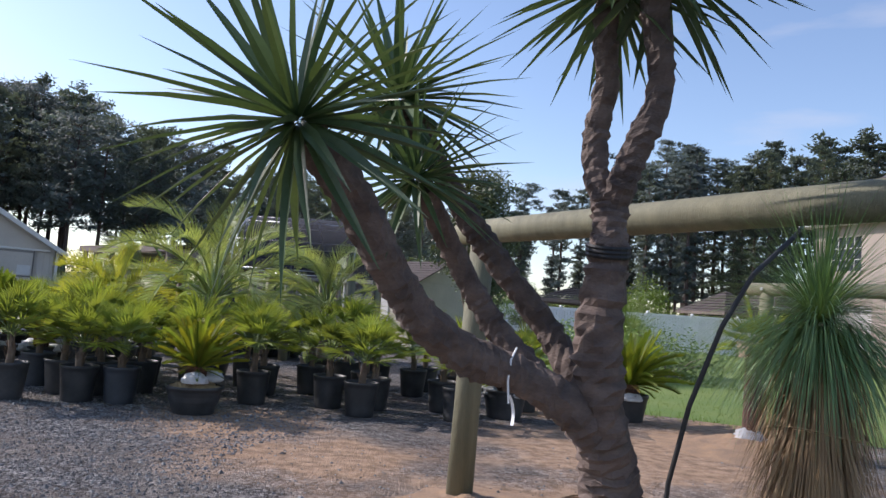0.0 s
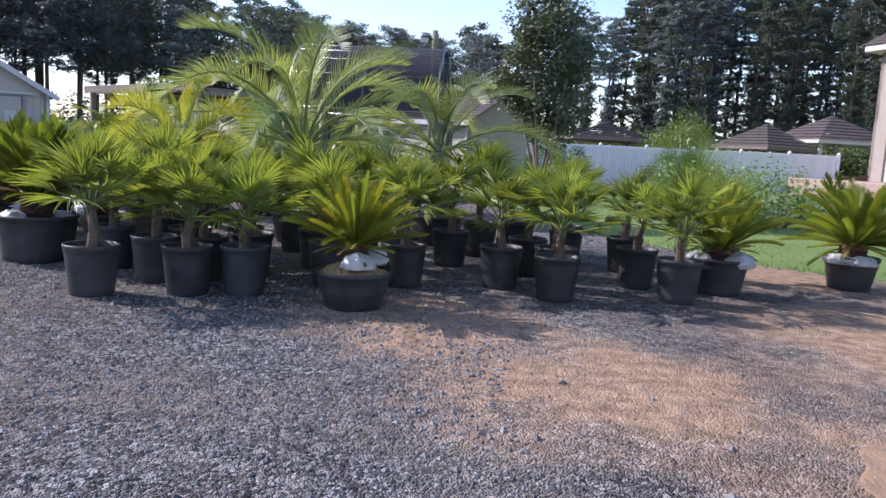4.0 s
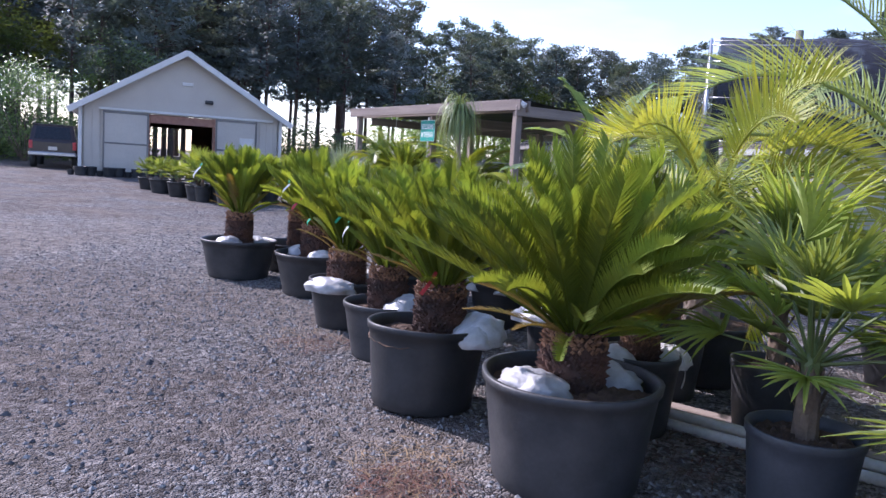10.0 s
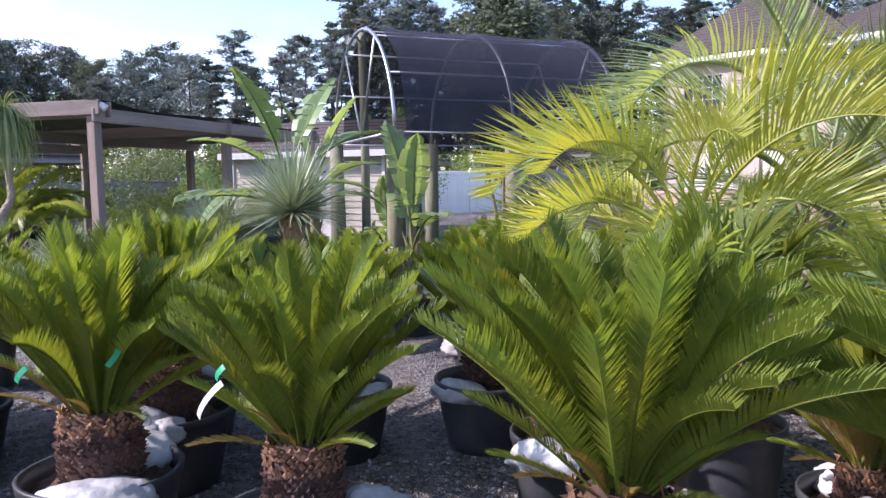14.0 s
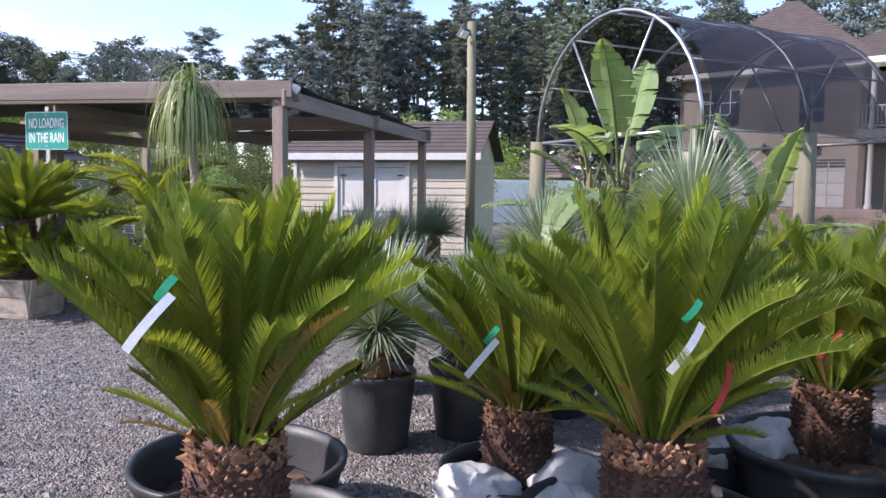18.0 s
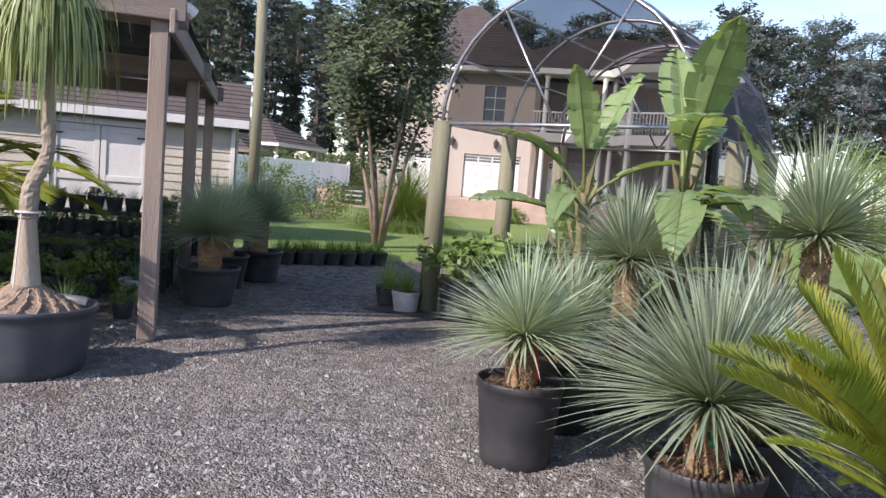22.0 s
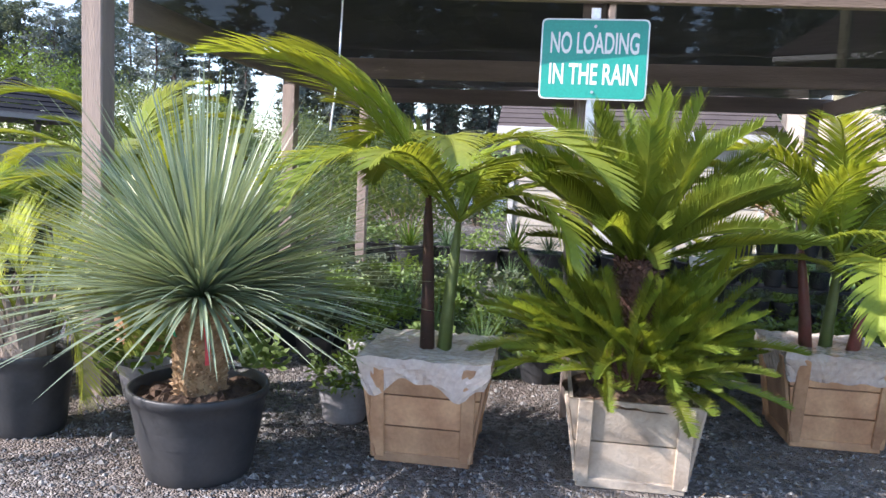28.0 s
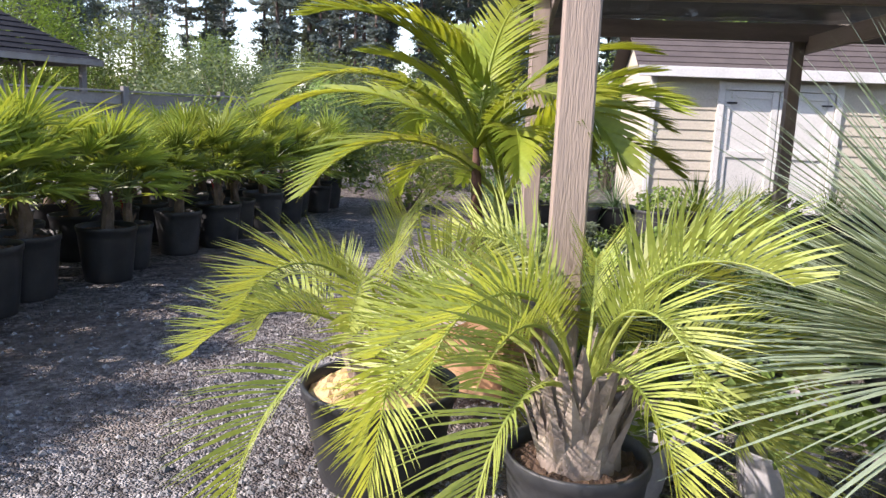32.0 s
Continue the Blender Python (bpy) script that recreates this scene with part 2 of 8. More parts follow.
CRATE_WHITE = material("whitewashed boards", (0.52, 0.45, 0.36), 0.75, (0.34, 0.27, 0.20), 6, 50, 0.35, vary=0.2)
STEEL = material("galvanised tube", (0.55, 0.56, 0.58), 0.35, (0.4, 0.4, 0.42), 5, 60, 0.05, metal=0.85)
SIGN_GREEN = material("green sign face", (0.012, 0.29, 0.235), 0.35, (0.016, 0.34, 0.27), 3, 80, 0.03, vary=0.0)
SIGN_WHITE = material("white sign paint", (0.8, 0.82, 0.8), 0.4, (0.74, 0.76, 0.74), 5, 80, 0.02, vary=0.0)
SIDING = material("cream siding", (0.50, 0.455, 0.37), 0.7, (0.44, 0.40, 0.325), 1.5, 40, 0.1, vary=0.04)
HOUSE_WALL = material("beige stucco", (0.41, 0.35, 0.30), 0.85, (0.365, 0.31, 0.265), 1.2, 60, 0.2, vary=0.03)
WHITE_TRIM = material("white trim", (0.66, 0.65, 0.62), 0.6, (0.58, 0.57, 0.54), 2, 40, 0.05, vary=0.03)
VINYL = material("white vinyl fence", (0.80, 0.80, 0.80), 0.5, (0.72, 0.73, 0.73), 1, 40, 0.03, vary=0.04)
SHINGLE = material("brown shingles", (0.085, 0.068, 0.062), 0.95, (0.06, 0.047, 0.044), 2, 25, 0.5, vary=0.12)
SHINGLE_GREY = material("grey shingles", (0.04, 0.04, 0.043), 0.95, (0.026, 0.026, 0.029), 2, 25, 0.5, vary=0.12, spec=0.1)
BARN_WALL = material("pale metal siding", (0.50, 0.46, 0.40), 0.6, (0.44, 0.40, 0.35), 0.8, 30, 0.1, vary=0.05)
# near-black base colour stands in for the shade inside the barn
BARN_INSIDE_SHADE = material("barn inside shade", (0.05, 0.03, 0.025), 0.9, (0.09, 0.05, 0.04), 2, 20, 0.2)
SHUTTER = material("dark shutter", (0.06, 0.08, 0.07), 0.6, bump=0.05)
BRICK = material("brick", (0.32, 0.17, 0.12), 0.85, (0.24, 0.12, 0.09), 6, 60, 0.3)
PAVER = material("pinkish paving", (0.44, 0.31, 0.25), 0.85, (0.36, 0.25, 0.20), 3, 60, 0.3)
FENCE_GREY = material("grey fence board", (0.24, 0.225, 0.21), 0.85, (0.16, 0.15, 0.14), 2, 30, 0.4, vary=0.2)
RUBBER = material("black rubber", (0.015, 0.015, 0.016), 0.6, (0.03, 0.03, 0.03), 6, 60, 0.1)
PAINT_DARK = material("dark car paint", (0.03, 0.022, 0.024), 0.25, (0.04, 0.03, 0.03), 2, 60, 0.01)
FLOOD = material("lamp housing", (0.05, 0.05, 0.05), 0.5, bump=0.05)
STONE = material("gravel stone", (0.26, 0.255, 0.265), 0.95, (0.36, 0.35, 0.345), 3, 60, 0.4, spec=0.1)
CAR_GLASS = material("tinted car glass", (0.012, 0.013, 0.015), 0.06, bump=0.0)


def glass_material():
    m = bpy.data.materials.new("window glass")
    m.use_nodes = True
    b = m.node_tree.nodes["Principled BSDF"]
    b.inputs["Base Color"].default_value = (0.05, 0.06, 0.07, 1)
    b.inputs["Roughness"].default_value, b.inputs["Specular IOR Level"].default_value = 0.06, 0.8
    return m


GLASS = glass_material()


def shade_cloth():
    """Woven black mesh that lets part of the light through."""
    m = bpy.data.materials.new("black shade cloth")
    m.use_nodes = True
    n, l = m.node_tree.nodes, m.node_tree.links
    b = n["Principled BSDF"]
    b.inputs["Base Color"].default_value, b.inputs["Roughness"].default_value = (0.018, 0.019, 0.030, 1), 0.8
    clear = n.new("ShaderNodeBsdfTransparent")
    mix = n.new("ShaderNodeMixShader")
    noise_tex = n.new("ShaderNodeTexNoise")
    noise_tex.inputs["Scale"].default_value = 2.0
    rng = n.new("ShaderNodeMapRange")
    rng.inputs["To Min"].default_value, rng.inputs["To Max"].default_value = 0.18, 0.34
    l.new(noise_tex.outputs["Fac"], rng.inputs["Value"])
    l.new(rng.outputs["Result"], mix.inputs["Fac"])
    l.new(b.outputs["BSDF"], mix.inputs[1])
    l.new(clear.outputs["BSDF"], mix.inputs[2])
    l.new(mix.outputs["Shader"], n["Material Output"].inputs["Surface"])
    return m


NET = shade_cloth()


def ground_material():
    """Grey crushed stone with patches of orange sand and trodden dirt."""
    m = bpy.data.materials.new("gravel yard")
    m.use_nodes = True
    n, l = m.node_tree.nodes, m.node_tree.links
    b = n["Principled BSDF"]
    b.inputs["Roughness"].default_value = 0.95
    b.inputs["Specular IOR Level"].default_value = 0.15
    geo = n.new("ShaderNodeNewGeometry")
    cells = n.new("ShaderNodeTexVoronoi")
    cells.inputs["Scale"].default_value = 38.0
    cells2 = n.new("ShaderNodeTexVoronoi")
    cells2.inputs["Scale"].default_value = 85.0
    for c in (cells, cells2):
        l.new(geo.outputs["Position"], c.inputs["Vector"])
    hue = n.new("ShaderNodeSeparateColor")
    l.new(cells.outputs["Color"], hue.inputs["Color"])
    stone = n.new("ShaderNodeValToRGB")
    e = stone.color_ramp.elements
    e[0].position, e[0].color = 0.0, (0.05, 0.05, 0.054, 1)
    e[1].position, e[1].color = 1.0, (0.54, 0.52, 0.50, 1)
    mid = e.new(0.5)
    mid.color = (0.235, 0.231, 0.237, 1)
    l.new(hue.outputs["Red"], stone.inputs["Fac"])
    big = n.new("ShaderNodeTexNoise")
    big.inputs["Scale"].default_value, big.inputs["Detail"].default_value = 0.55, 5.0
    l.new(geo.outputs["Position"], big.inputs["Vector"])
    tone = n.new("ShaderNodeMapRange")
    tone.inputs["From Min"].default_value, tone.inputs["From Max"].default_value = 0.38, 0.68
    l.new(big.outputs["Fac"], tone.inputs["Value"])
    dirt = n.new("ShaderNodeMixRGB")
    dirt.inputs["Color2"].default_value = (0.20, 0.145, 0.115, 1)
    l.new(stone.outputs["Color"], dirt.inputs["Color1"])
    half = n.new("ShaderNodeMath")
    half.operation = "MULTIPLY"
    half.inputs[1].default_value = 0.7
    l.new(tone.outputs["Result"], half.inputs[0])
    l.new(half.outputs["Value"], dirt.inputs["Fac"])
    # sand washed out round the planting posts
    prev = None
    for cx, cy, r in ((3.6, 3.6, 3.0), (4.8, 6.8, 3.2), (1.4, 5.4, 1.9), (0.3, 6.9, 1.9), (6.8, 9.0, 2.6), (4.6, 10.6, 2.0), (4.0, 0.5, 2.2)):
        d = n.new("ShaderNodeVectorMath")
        d.operation = "DISTANCE"
        d.inputs[1].default_value = (cx, cy, 0)
        l.new(geo.outputs["Position"], d.inputs[0])
        f = n.new("ShaderNodeMapRange")
        f.inputs["From Min"].default_value, f.inputs["From Max"].default_value = r * 1.15, r * 0.2
        l.new(d.outputs["Value"], f.inputs["Value"])
        if prev is None:
            prev = f.outputs["Result"]
        else:
            mx = n.new("ShaderNodeMath")
            mx.operation = "MAXIMUM"
            l.new(prev, mx.inputs[0])
            l.new(f.outputs["Result"], mx.inputs[1])
            prev = mx.outputs["Value"]
    patch = n.new("ShaderNodeTexNoise")
    patch.inputs["Scale"].default_value, patch.inputs["Detail"].default_value = 1.3, 9.0
    l.new(geo.outputs["Position"], patch.inputs["Vector"])
    add = n.new("ShaderNodeMath")
    l.new(prev, add.inputs[0])
    l.new(patch.outputs["Fac"], add.inputs[1])
    edge = n.new("ShaderNodeMapRange")
    edge.inputs["From Min"].default_value, edge.inputs["From Max"].default_value = 0.92, 1.30
    edge.inputs["To Max"].default_value = 0.85
    l.new(add.outputs["Value"], edge.inputs["Value"])
    dust_noise = n.new("ShaderNodeTexNoise")
    dust_noise.inputs["Scale"].default_value, dust_noise.inputs["Detail"].default_value = 0.9, 10.0
    shift = n.new("ShaderNodeVectorMath")
    shift.inputs[1].default_value = (31.0, 17.0, 0)
    l.new(geo.outputs["Position"], shift.inputs[0])
    l.new(shift.outputs["Vector"], dust_noise.inputs["Vector"])
    dusty = n.new("ShaderNodeMapRange")
    dusty.inputs["From Min"].default_value, dusty.inputs["From Max"].default_value = 0.46, 0.62
    dusty.inputs["To Max"].default_value = 0.55
    l.new(dust_noise.outputs["Fac"], dusty.inputs["Value"])
    dust = n.new("ShaderNodeMixRGB")
    dust.inputs["Color2"].default_value = (0.34, 0.29, 0.25, 1)
    l.new(dusty.outputs["Result"], dust.inputs["Fac"])
    l.new(dirt.outputs["Color"], dust.inputs["Color1"])
    pale_d = n.new("ShaderNodeVectorMath")
    pale_d.operation = "DISTANCE"
    pale_d.inputs[1].default_value = (-8.0, 16.5, 0)
    l.new(geo.outputs["Position"], pale_d.inputs[0])
    pale_f = n.new("ShaderNodeMapRange")
    pale_f.inputs["From Min"].default_value, pale_f.inputs["From Max"].default_value = 7.5, 2.5
    pale_f.inputs["To Max"].default_value = 0.45
    l.new(pale_d.outputs["Value"], pale_f.inputs["Value"])
    pale = n.new("ShaderNodeMixRGB")
    pale.inputs["Color2"].default_value = (0.44, 0.395, 0.35, 1)
    l.new(pale_f.outputs["Result"], pale.inputs["Fac"])
    l.new(dust.outputs["Color"], pale.inputs["Color1"])
    soil_d = n.new("ShaderNodeVectorMath")
    soil_d.operation = "DISTANCE"
    soil_d.inputs[1].default_value = (-9.0, 8.5, 0)
    l.new(geo.outputs["Position"], soil_d.inputs[0])
    soil_f = n.new("ShaderNodeMapRange")
    soil_f.inputs["From Min"].default_value, soil_f.inputs["From Max"].default_value = 6.0, 1.5
    soil_f.inputs["To Max"].default_value = 0.55
    l.new(soil_d.outputs["Value"], soil_f.inputs["Value"])
    worn = n.new("ShaderNodeMixRGB")
    worn.inputs["Color2"].default_value = (0.155, 0.125, 0.105, 1)
    l.new(soil_f.outputs["Result"], worn.inputs["Fac"])
    l.new(pale.outputs["Color"], worn.inputs["Color1"])
    sand = n.new("ShaderNodeMixRGB")
    sand.inputs["Color2"].default_value = (0.38, 0.245, 0.15, 1)
    l.new(edge.outputs["Result"], sand.inputs["Fac"])
    l.new(worn.outputs["Color"], sand.inputs["Color1"])
    fine = n.new("ShaderNodeTexNoise")
    fine.inputs["Scale"].default_value, fine.inputs["Detail"].default_value = 7.0, 8.0
    l.new(geo.outputs["Position"], fine.inputs["Vector"])
    shade = n.new("ShaderNodeMapRange")
    shade.inputs["From Min"].default_value, shade.inputs["From Max"].default_value = 0.3, 0.7
    shade.inputs["To Min"].default_value, shade.inputs["To Max"].default_value = 0.58, 1.28
    l.new(fine.outputs["Fac"], shade.inputs["Value"])
    tint = n.new("ShaderNodeMixRGB")
    tint.blend_type = "MULTIPLY"
    tint.inputs["Fac"].default_value = 1.0
    l.new(sand.outputs["Color"], tint.inputs["Color1"])
    l.new(shade.outputs["Result"], tint.inputs["Color2"])
    l.new(tint.outputs["Color"], b.inputs["Base Color"])
    summed = n.new("ShaderNodeMath")
    l.new(cells.outputs["Distance"], summed.inputs[0])
    l.new(cells2.outputs["Distance"], summed.inputs[1])
    inv = n.new("ShaderNodeMath")
    inv.operation = "SUBTRACT"
    inv.inputs[0].default_value = 1.0
    l.new(edge.outputs["Result"], inv.inputs[1])
    low = n.new("ShaderNodeMapRange")
    low.inputs["To Min"].default_value, low.inputs["To Max"].default_value = 0.35, 1.0
    l.new(inv.outputs["Value"], low.inputs["Value"])
    bp = n.new("ShaderNodeBump")
    bp.inputs["Distance"].default_value, bp.invert = 0.05, True
    l.new(low.outputs["Result"], bp.inputs["Strength"])
    l.new(summed.outputs["Value"], bp.inputs["Height"])
    l.new(bp.outputs["Normal"], b.inputs["Normal"])
    return m


GROUND = ground_material()
LAWN = material("mown lawn", (0.11, 0.18, 0.035), 0.9, (0.17, 0.22, 0.05), 0.5, 90, 0.8, vary=0.0)
SAND = material("orange sand", (0.34, 0.215, 0.125), 0.95, (0.23, 0.155, 0.105), 5, 45, 1.0, vary=0.0)


# ---- builders ----
class Mesh:
    """Collects vertices and faces; made into one mesh with one or more materials."""

    def __init__(self):
        self.v, self.f, self.s = [], [], []

    def face(self, pts, slot=0):
        i = len(self.v)
        self.v += [tuple(p) for p in pts]
        self.f.append(tuple(range(i, i + len(pts))))
        self.s.append(slot)

    def tube(self, pts, radii, n=8, slot=0, caps=True, bump=0.0):
        rng = random.Random(len(self.v))
        pts = [Vector(p) for p in pts]
        i0 = len(self.v)
        side = None
        for k, p in enumerate(pts):
            d = (pts[min(k + 1, len(pts) - 1)] - pts[max(k - 1, 0)]).normalized()
            if side is None:
                side = d.orthogonal().normalized()
            side = (side - d * side.dot(d)).normalized()
            up = d.cross(side)
            r = radii[k] if isinstance(radii, (list, tuple)) else radii
            for j in range(n):
                a = 2 * math.pi * j / n
                rr = r * (1 + bump * rng.uniform(-1, 1))
                self.v.append(tuple(p + (side * math.cos(a) + up * math.sin(a)) * rr))
        for k in range(len(pts) - 1):
            for j in range(n):
                a, b = i0 + k * n + j, i0 + k * n + (j + 1) % n
                self.f.append((a, b, b + n, a + n))
                self.s.append(slot)
        if caps:
            self.f.append(tuple(i0 + j for j in reversed(range(n))))
            self.f.append(tuple(i0 + (len(pts) - 1) * n + j for j in range(n)))
            self.s += [slot, slot]

    def lathe(self, prof, n=24, at=(0, 0, 0), slot=0, wob=0.0, seed=0):
        rng = random.Random(seed)
        i0 = len(self.v)
        ph = rng.uniform(0, 6)
        for r, z in prof:
            for j in range(n):
                a = 2 * math.pi * j / n
                rr = r * (1 + wob * math.sin(2 * a + ph) + wob * 0.5 * math.sin(5 * a + ph * 2))
                self.v.append((at[0] + rr * math.cos(a), at[1] + rr * math.sin(a), at[2] + z))
        for k in range(len(prof) - 1):
            for j in range(n):
                a, b = i0 + k * n + j, i0 + k * n + (j + 1) % n
                self.f.append((a, b, b + n, a + n))
                self.s.append(slot)

    def disc(self, r, z, n=20, rough=0.012, slot=0, seed=0, dome=0.0):
        rng = random.Random(seed)
        i0 = len(self.v)
        rings = 12
        self.v.append((0, 0, z + dome))
        for k in range(1, rings + 1):
            for j in range(n):
                a, q = 2 * math.pi * j / n, r * k / rings
                self.v.append((q * math.cos(a), q * math.sin(a), z + dome * (1 - (k / rings) ** 2) + rng.uniform(-rough, rough)))
        for j in range(n):
            self.f.append((i0, i0 + 1 + j, i0 + 1 + (j + 1) % n))
            self.s.append(slot)
        for k in range(rings - 1):
            for j in range(n):
                a, b = i0 + 1 + k * n + j, i0 + 1 + k * n + (j + 1) % n
                self.f.append((a, a + n, b + n, b))
                self.s.append(slot)

    def box(self, size, m=None, b=0.006, slot=0):
        """A box with chamfered edges, centred on the pose m."""
        m = m or Matrix()
        h = [s / 2 for s in size]
        b = min(b, min(h) * 0.45)
        ids = {}
        for c in ((x, y, z) for x in (-1, 1) for y in (-1, 1) for z in (-1, 1)):
            for ax in range(3):
                p = [c[k] * (h[k] - (0 if k == ax else b)) for k in range(3)]
                ids[c, ax] = len(self.v)
                self.v.append(tuple(m @ Vector(p)))
        mid = m.translation
        faces = []
        for ax in range(3):
            o1, o2 = (ax + 1) % 3, (ax + 2) % 3
            for s in (-1, 1):
                ring = []
                for p, q in ((-1, -1), (1, -1), (1, 1), (-1, 1)):
                    c = [0, 0, 0]
                    c[ax], c[o1], c[o2] = s, p, q
                    ring.append(ids[tuple(c), ax])
                faces.append(ring)
            for p in (-1, 1):
                for q in (-1, 1):
                    lo, hi = [0, 0, 0], [0, 0, 0]
                    lo[ax], lo[o1], lo[o2] = -1, p, q
                    hi[ax], hi[o1], hi[o2] = 1, p, q
                    lo, hi = tuple(lo), tuple(hi)
                    faces.append([ids[lo, o1], ids[hi, o1], ids[hi, o2], ids[lo, o2]])
        for c in ((x, y, z) for x in (-1, 1) for y in (-1, 1) for z in (-1, 1)):
            faces.append([ids[c, 0], ids[c, 1], ids[c, 2]])
        for f in faces:
            p = [Vector(self.v[i]) for i in f]
            nrm = (p[1] - p[0]).cross(p[2] - p[0])
            if nrm.dot(sum(p, Vector()) / len(p) - mid) < 0:
                f.reverse()
            self.f.append(tuple(f))
            self.s.append(slot)

    def blade(self, base, out, up, length, width, bend=0.6, segs=3, fold=0.25, slot=0, taper=1.0, side_in=None):
        """A long leaf: a folded strip that starts along `out` and bends down by `bend` radians."""
        out = out.normalized()
        side = (side_in or out.cross(up)).normalized()
        nrm = side.cross(out).normalized()
        p, i0 = Vector(base), len(self.v)
        step = length / segs
        d = out.copy()
        for k in range(segs + 1):
            t = k / segs
            w = width * (0.55 + 0.45 * min(1, t * 4)) * (1 - max(0, t - 0.35) / 0.65) ** taper if k < segs else 0.0
            if k == segs:
                self.v.append(tuple(p))
            else:
                lift = nrm * w * fold
                self.v += [tuple(p - side * w / 2 + lift), tuple(p), tuple(p + side * w / 2 + lift)]
            d = (d + Vector((0, 0, -1)) * bend / segs).normalized()
            nrm = side.cross(d).normalized()
            p = p + d * step
        for k in range(segs - 1):
            a = i0 + k * 3
            self.f += [(a, a + 1, a + 4, a + 3), (a + 1, a + 2, a + 5, a + 4)]
        a = i0 + (segs - 1) * 3
        self.f += [(a, a + 1, a + 3), (a + 1, a + 2, a + 3)]
        self.s += [slot] * (2 * segs)

    def done(self, name, mats, smooth=False):
        me = bpy.data.meshes.new(name)
        me.from_pydata(self.v, [], self.f)
        for m in mats if isinstance(mats, (list, tuple)) else [mats]:
            me.materials.append(m)
        if any(self.s):
            me.polygons.foreach_set("material_index", self.s)
        if smooth:
            me.polygons.foreach_set("use_smooth", [True] * len(me.polygons))
        me.update()
        return me


def part(name, mesh, parent=None, m=None, label=""):
    """One mesh object under a thing or a part."""
    ob = new(name, mesh)
    if parent is not None:
        ob.parent = parent
    if m is not None:
        ob.matrix_basis = m
    return tagged(ob, label)


def thing(name, m, label, category, group="", kind=""):
    ob = new(name)
    ob.matrix_basis = m
    return tagged(ob, label, category, group, kind)


def solid(name, mesh, m, label, category, group="", kind=""):
    ob = new(name, mesh)
    ob.matrix_basis = m
    return tagged(ob, label, category, group, kind)


def at(x, y, z=0.0, turn=0.0, s=1.0, tilt=0.0, lean=0.0):
    return pose(x, y, z, tilt, lean, turn) @ Matrix.Scale(s, 4)


def rise(x, y):
    """The yard is level; the land beyond climbs a little."""
    return 0.016 * max(0.0, math.hypot(x + 4, y - 12) - 20)


# ---- ground ----
def build_ground():
    mb = Mesh()
    rings = [0, 4, 8, 12, 16, 20, 24, 28, 33, 39, 46, 55, 66, 80, 100, 130, 180, 260, 400, 700, 1200]
    n = 72
    mb.v.append((-4, 12, 0))
    for r in rings[1:]:
        for j in range(n):
            a = 2 * math.pi * j / n
            x, y = -4 + r * math.cos(a), 12 + r * math.sin(a)
            mb.v.append((x, y, min(rise(x, y), 1.6)))
    for j in range(n):
        mb.f.append((0, 1 + j, 1 + (j + 1) % n))
    for k in range(len(rings) - 2):
        for j in range(n):
            a, b = 1 + k * n + j, 1 + k * n + (j + 1) % n
            mb.f.append((a, a + n, b + n, b))
    mb.s = [0] * len(mb.f)
    solid("ground", mb.done("ground", GROUND, True), Matrix(), "grey gravel yard with orange sand patches", "ground", kind="structure")


build_ground()


def lawn_edge(s):
    """The lawn's border toward the yard, as a bowed line from the hoop house to the far right."""
    pts = [(0.2, 24.5), (0.6, 22.6), (1.9, 21.2), (2.6, 19.0), (3.0, 15.5), (4.2, 12.6), (5.4, 10.9), (8.2, 9.6), (10.0, 7.0), (14.0, 1.5), (20.0, -6.0)]
    t = s * (len(pts) - 1)
    i = min(int(t), len(pts) - 2)
    f = t - i
    return (pts[i][0] * (1 - f) + pts[i + 1][0] * f, pts[i][1] * (1 - f) + pts[i + 1][1] * f)


def build_lawn():
    mb, n, rows = Mesh(), 60, 24
    rng = random.Random(5)
    for i in range(n + 1):
        x0, y0 = lawn_edge(i / n)
        x0 += rng.uniform(-0.12, 0.12)
        y0 += rng.uniform(-0.12, 0.12)
        dx, dy = 0.86, 0.50
        if i < 14:
            dx, dy = 0.70, 0.71
        for k in range(rows + 1):
            d = 70 * (k / rows) ** 1.6
            x, y = x0 + dx * d, y0 + dy * d
            mb.v.append((x, y, rise(x, y) + (0.03 if k else 0.002)))
    for i in range(n):
        for k in range(rows):
            a = i * (rows + 1) + k
            mb.f.append((a, a + rows + 1, a + rows + 2, a + 1))
    mb.s = [0] * len(mb.f)
    solid("lawn", mb.done("lawn", LAWN, True), Matrix(), "sunlit mown green lawn beside the yard", "lawn", kind="structure")
    mb = Mesh()
    for _ in range(16000):
        x0, y0 = lawn_edge(rng.random())
        d = 9 * rng.random() ** 1.7
        x, y = x0 + 0.8 * d + rng.uniform(-0.5, 0.5), y0 + 0.6 * d + rng.uniform(-0.5, 0.5)
        a, h = rng.uniform(0, 6.3), rng.uniform(0.03, 0.075)
        c, s = math.cos(a) * 0.008, math.sin(a) * 0.008
        z = rise(x, y) + 0.01
        mb.face([(x - c, y - s, z), (x + c, y + s, z), (x + rng.uniform(-0.03, 0.03), y + rng.uniform(-0.03, 0.03), z + h)])
    solid("lawn_grass", mb.done("lawn_grass", LEAF_LIGHT), Matrix(), "short grass blades along the lawn edge", "grass", kind="stuff")


build_lawn()


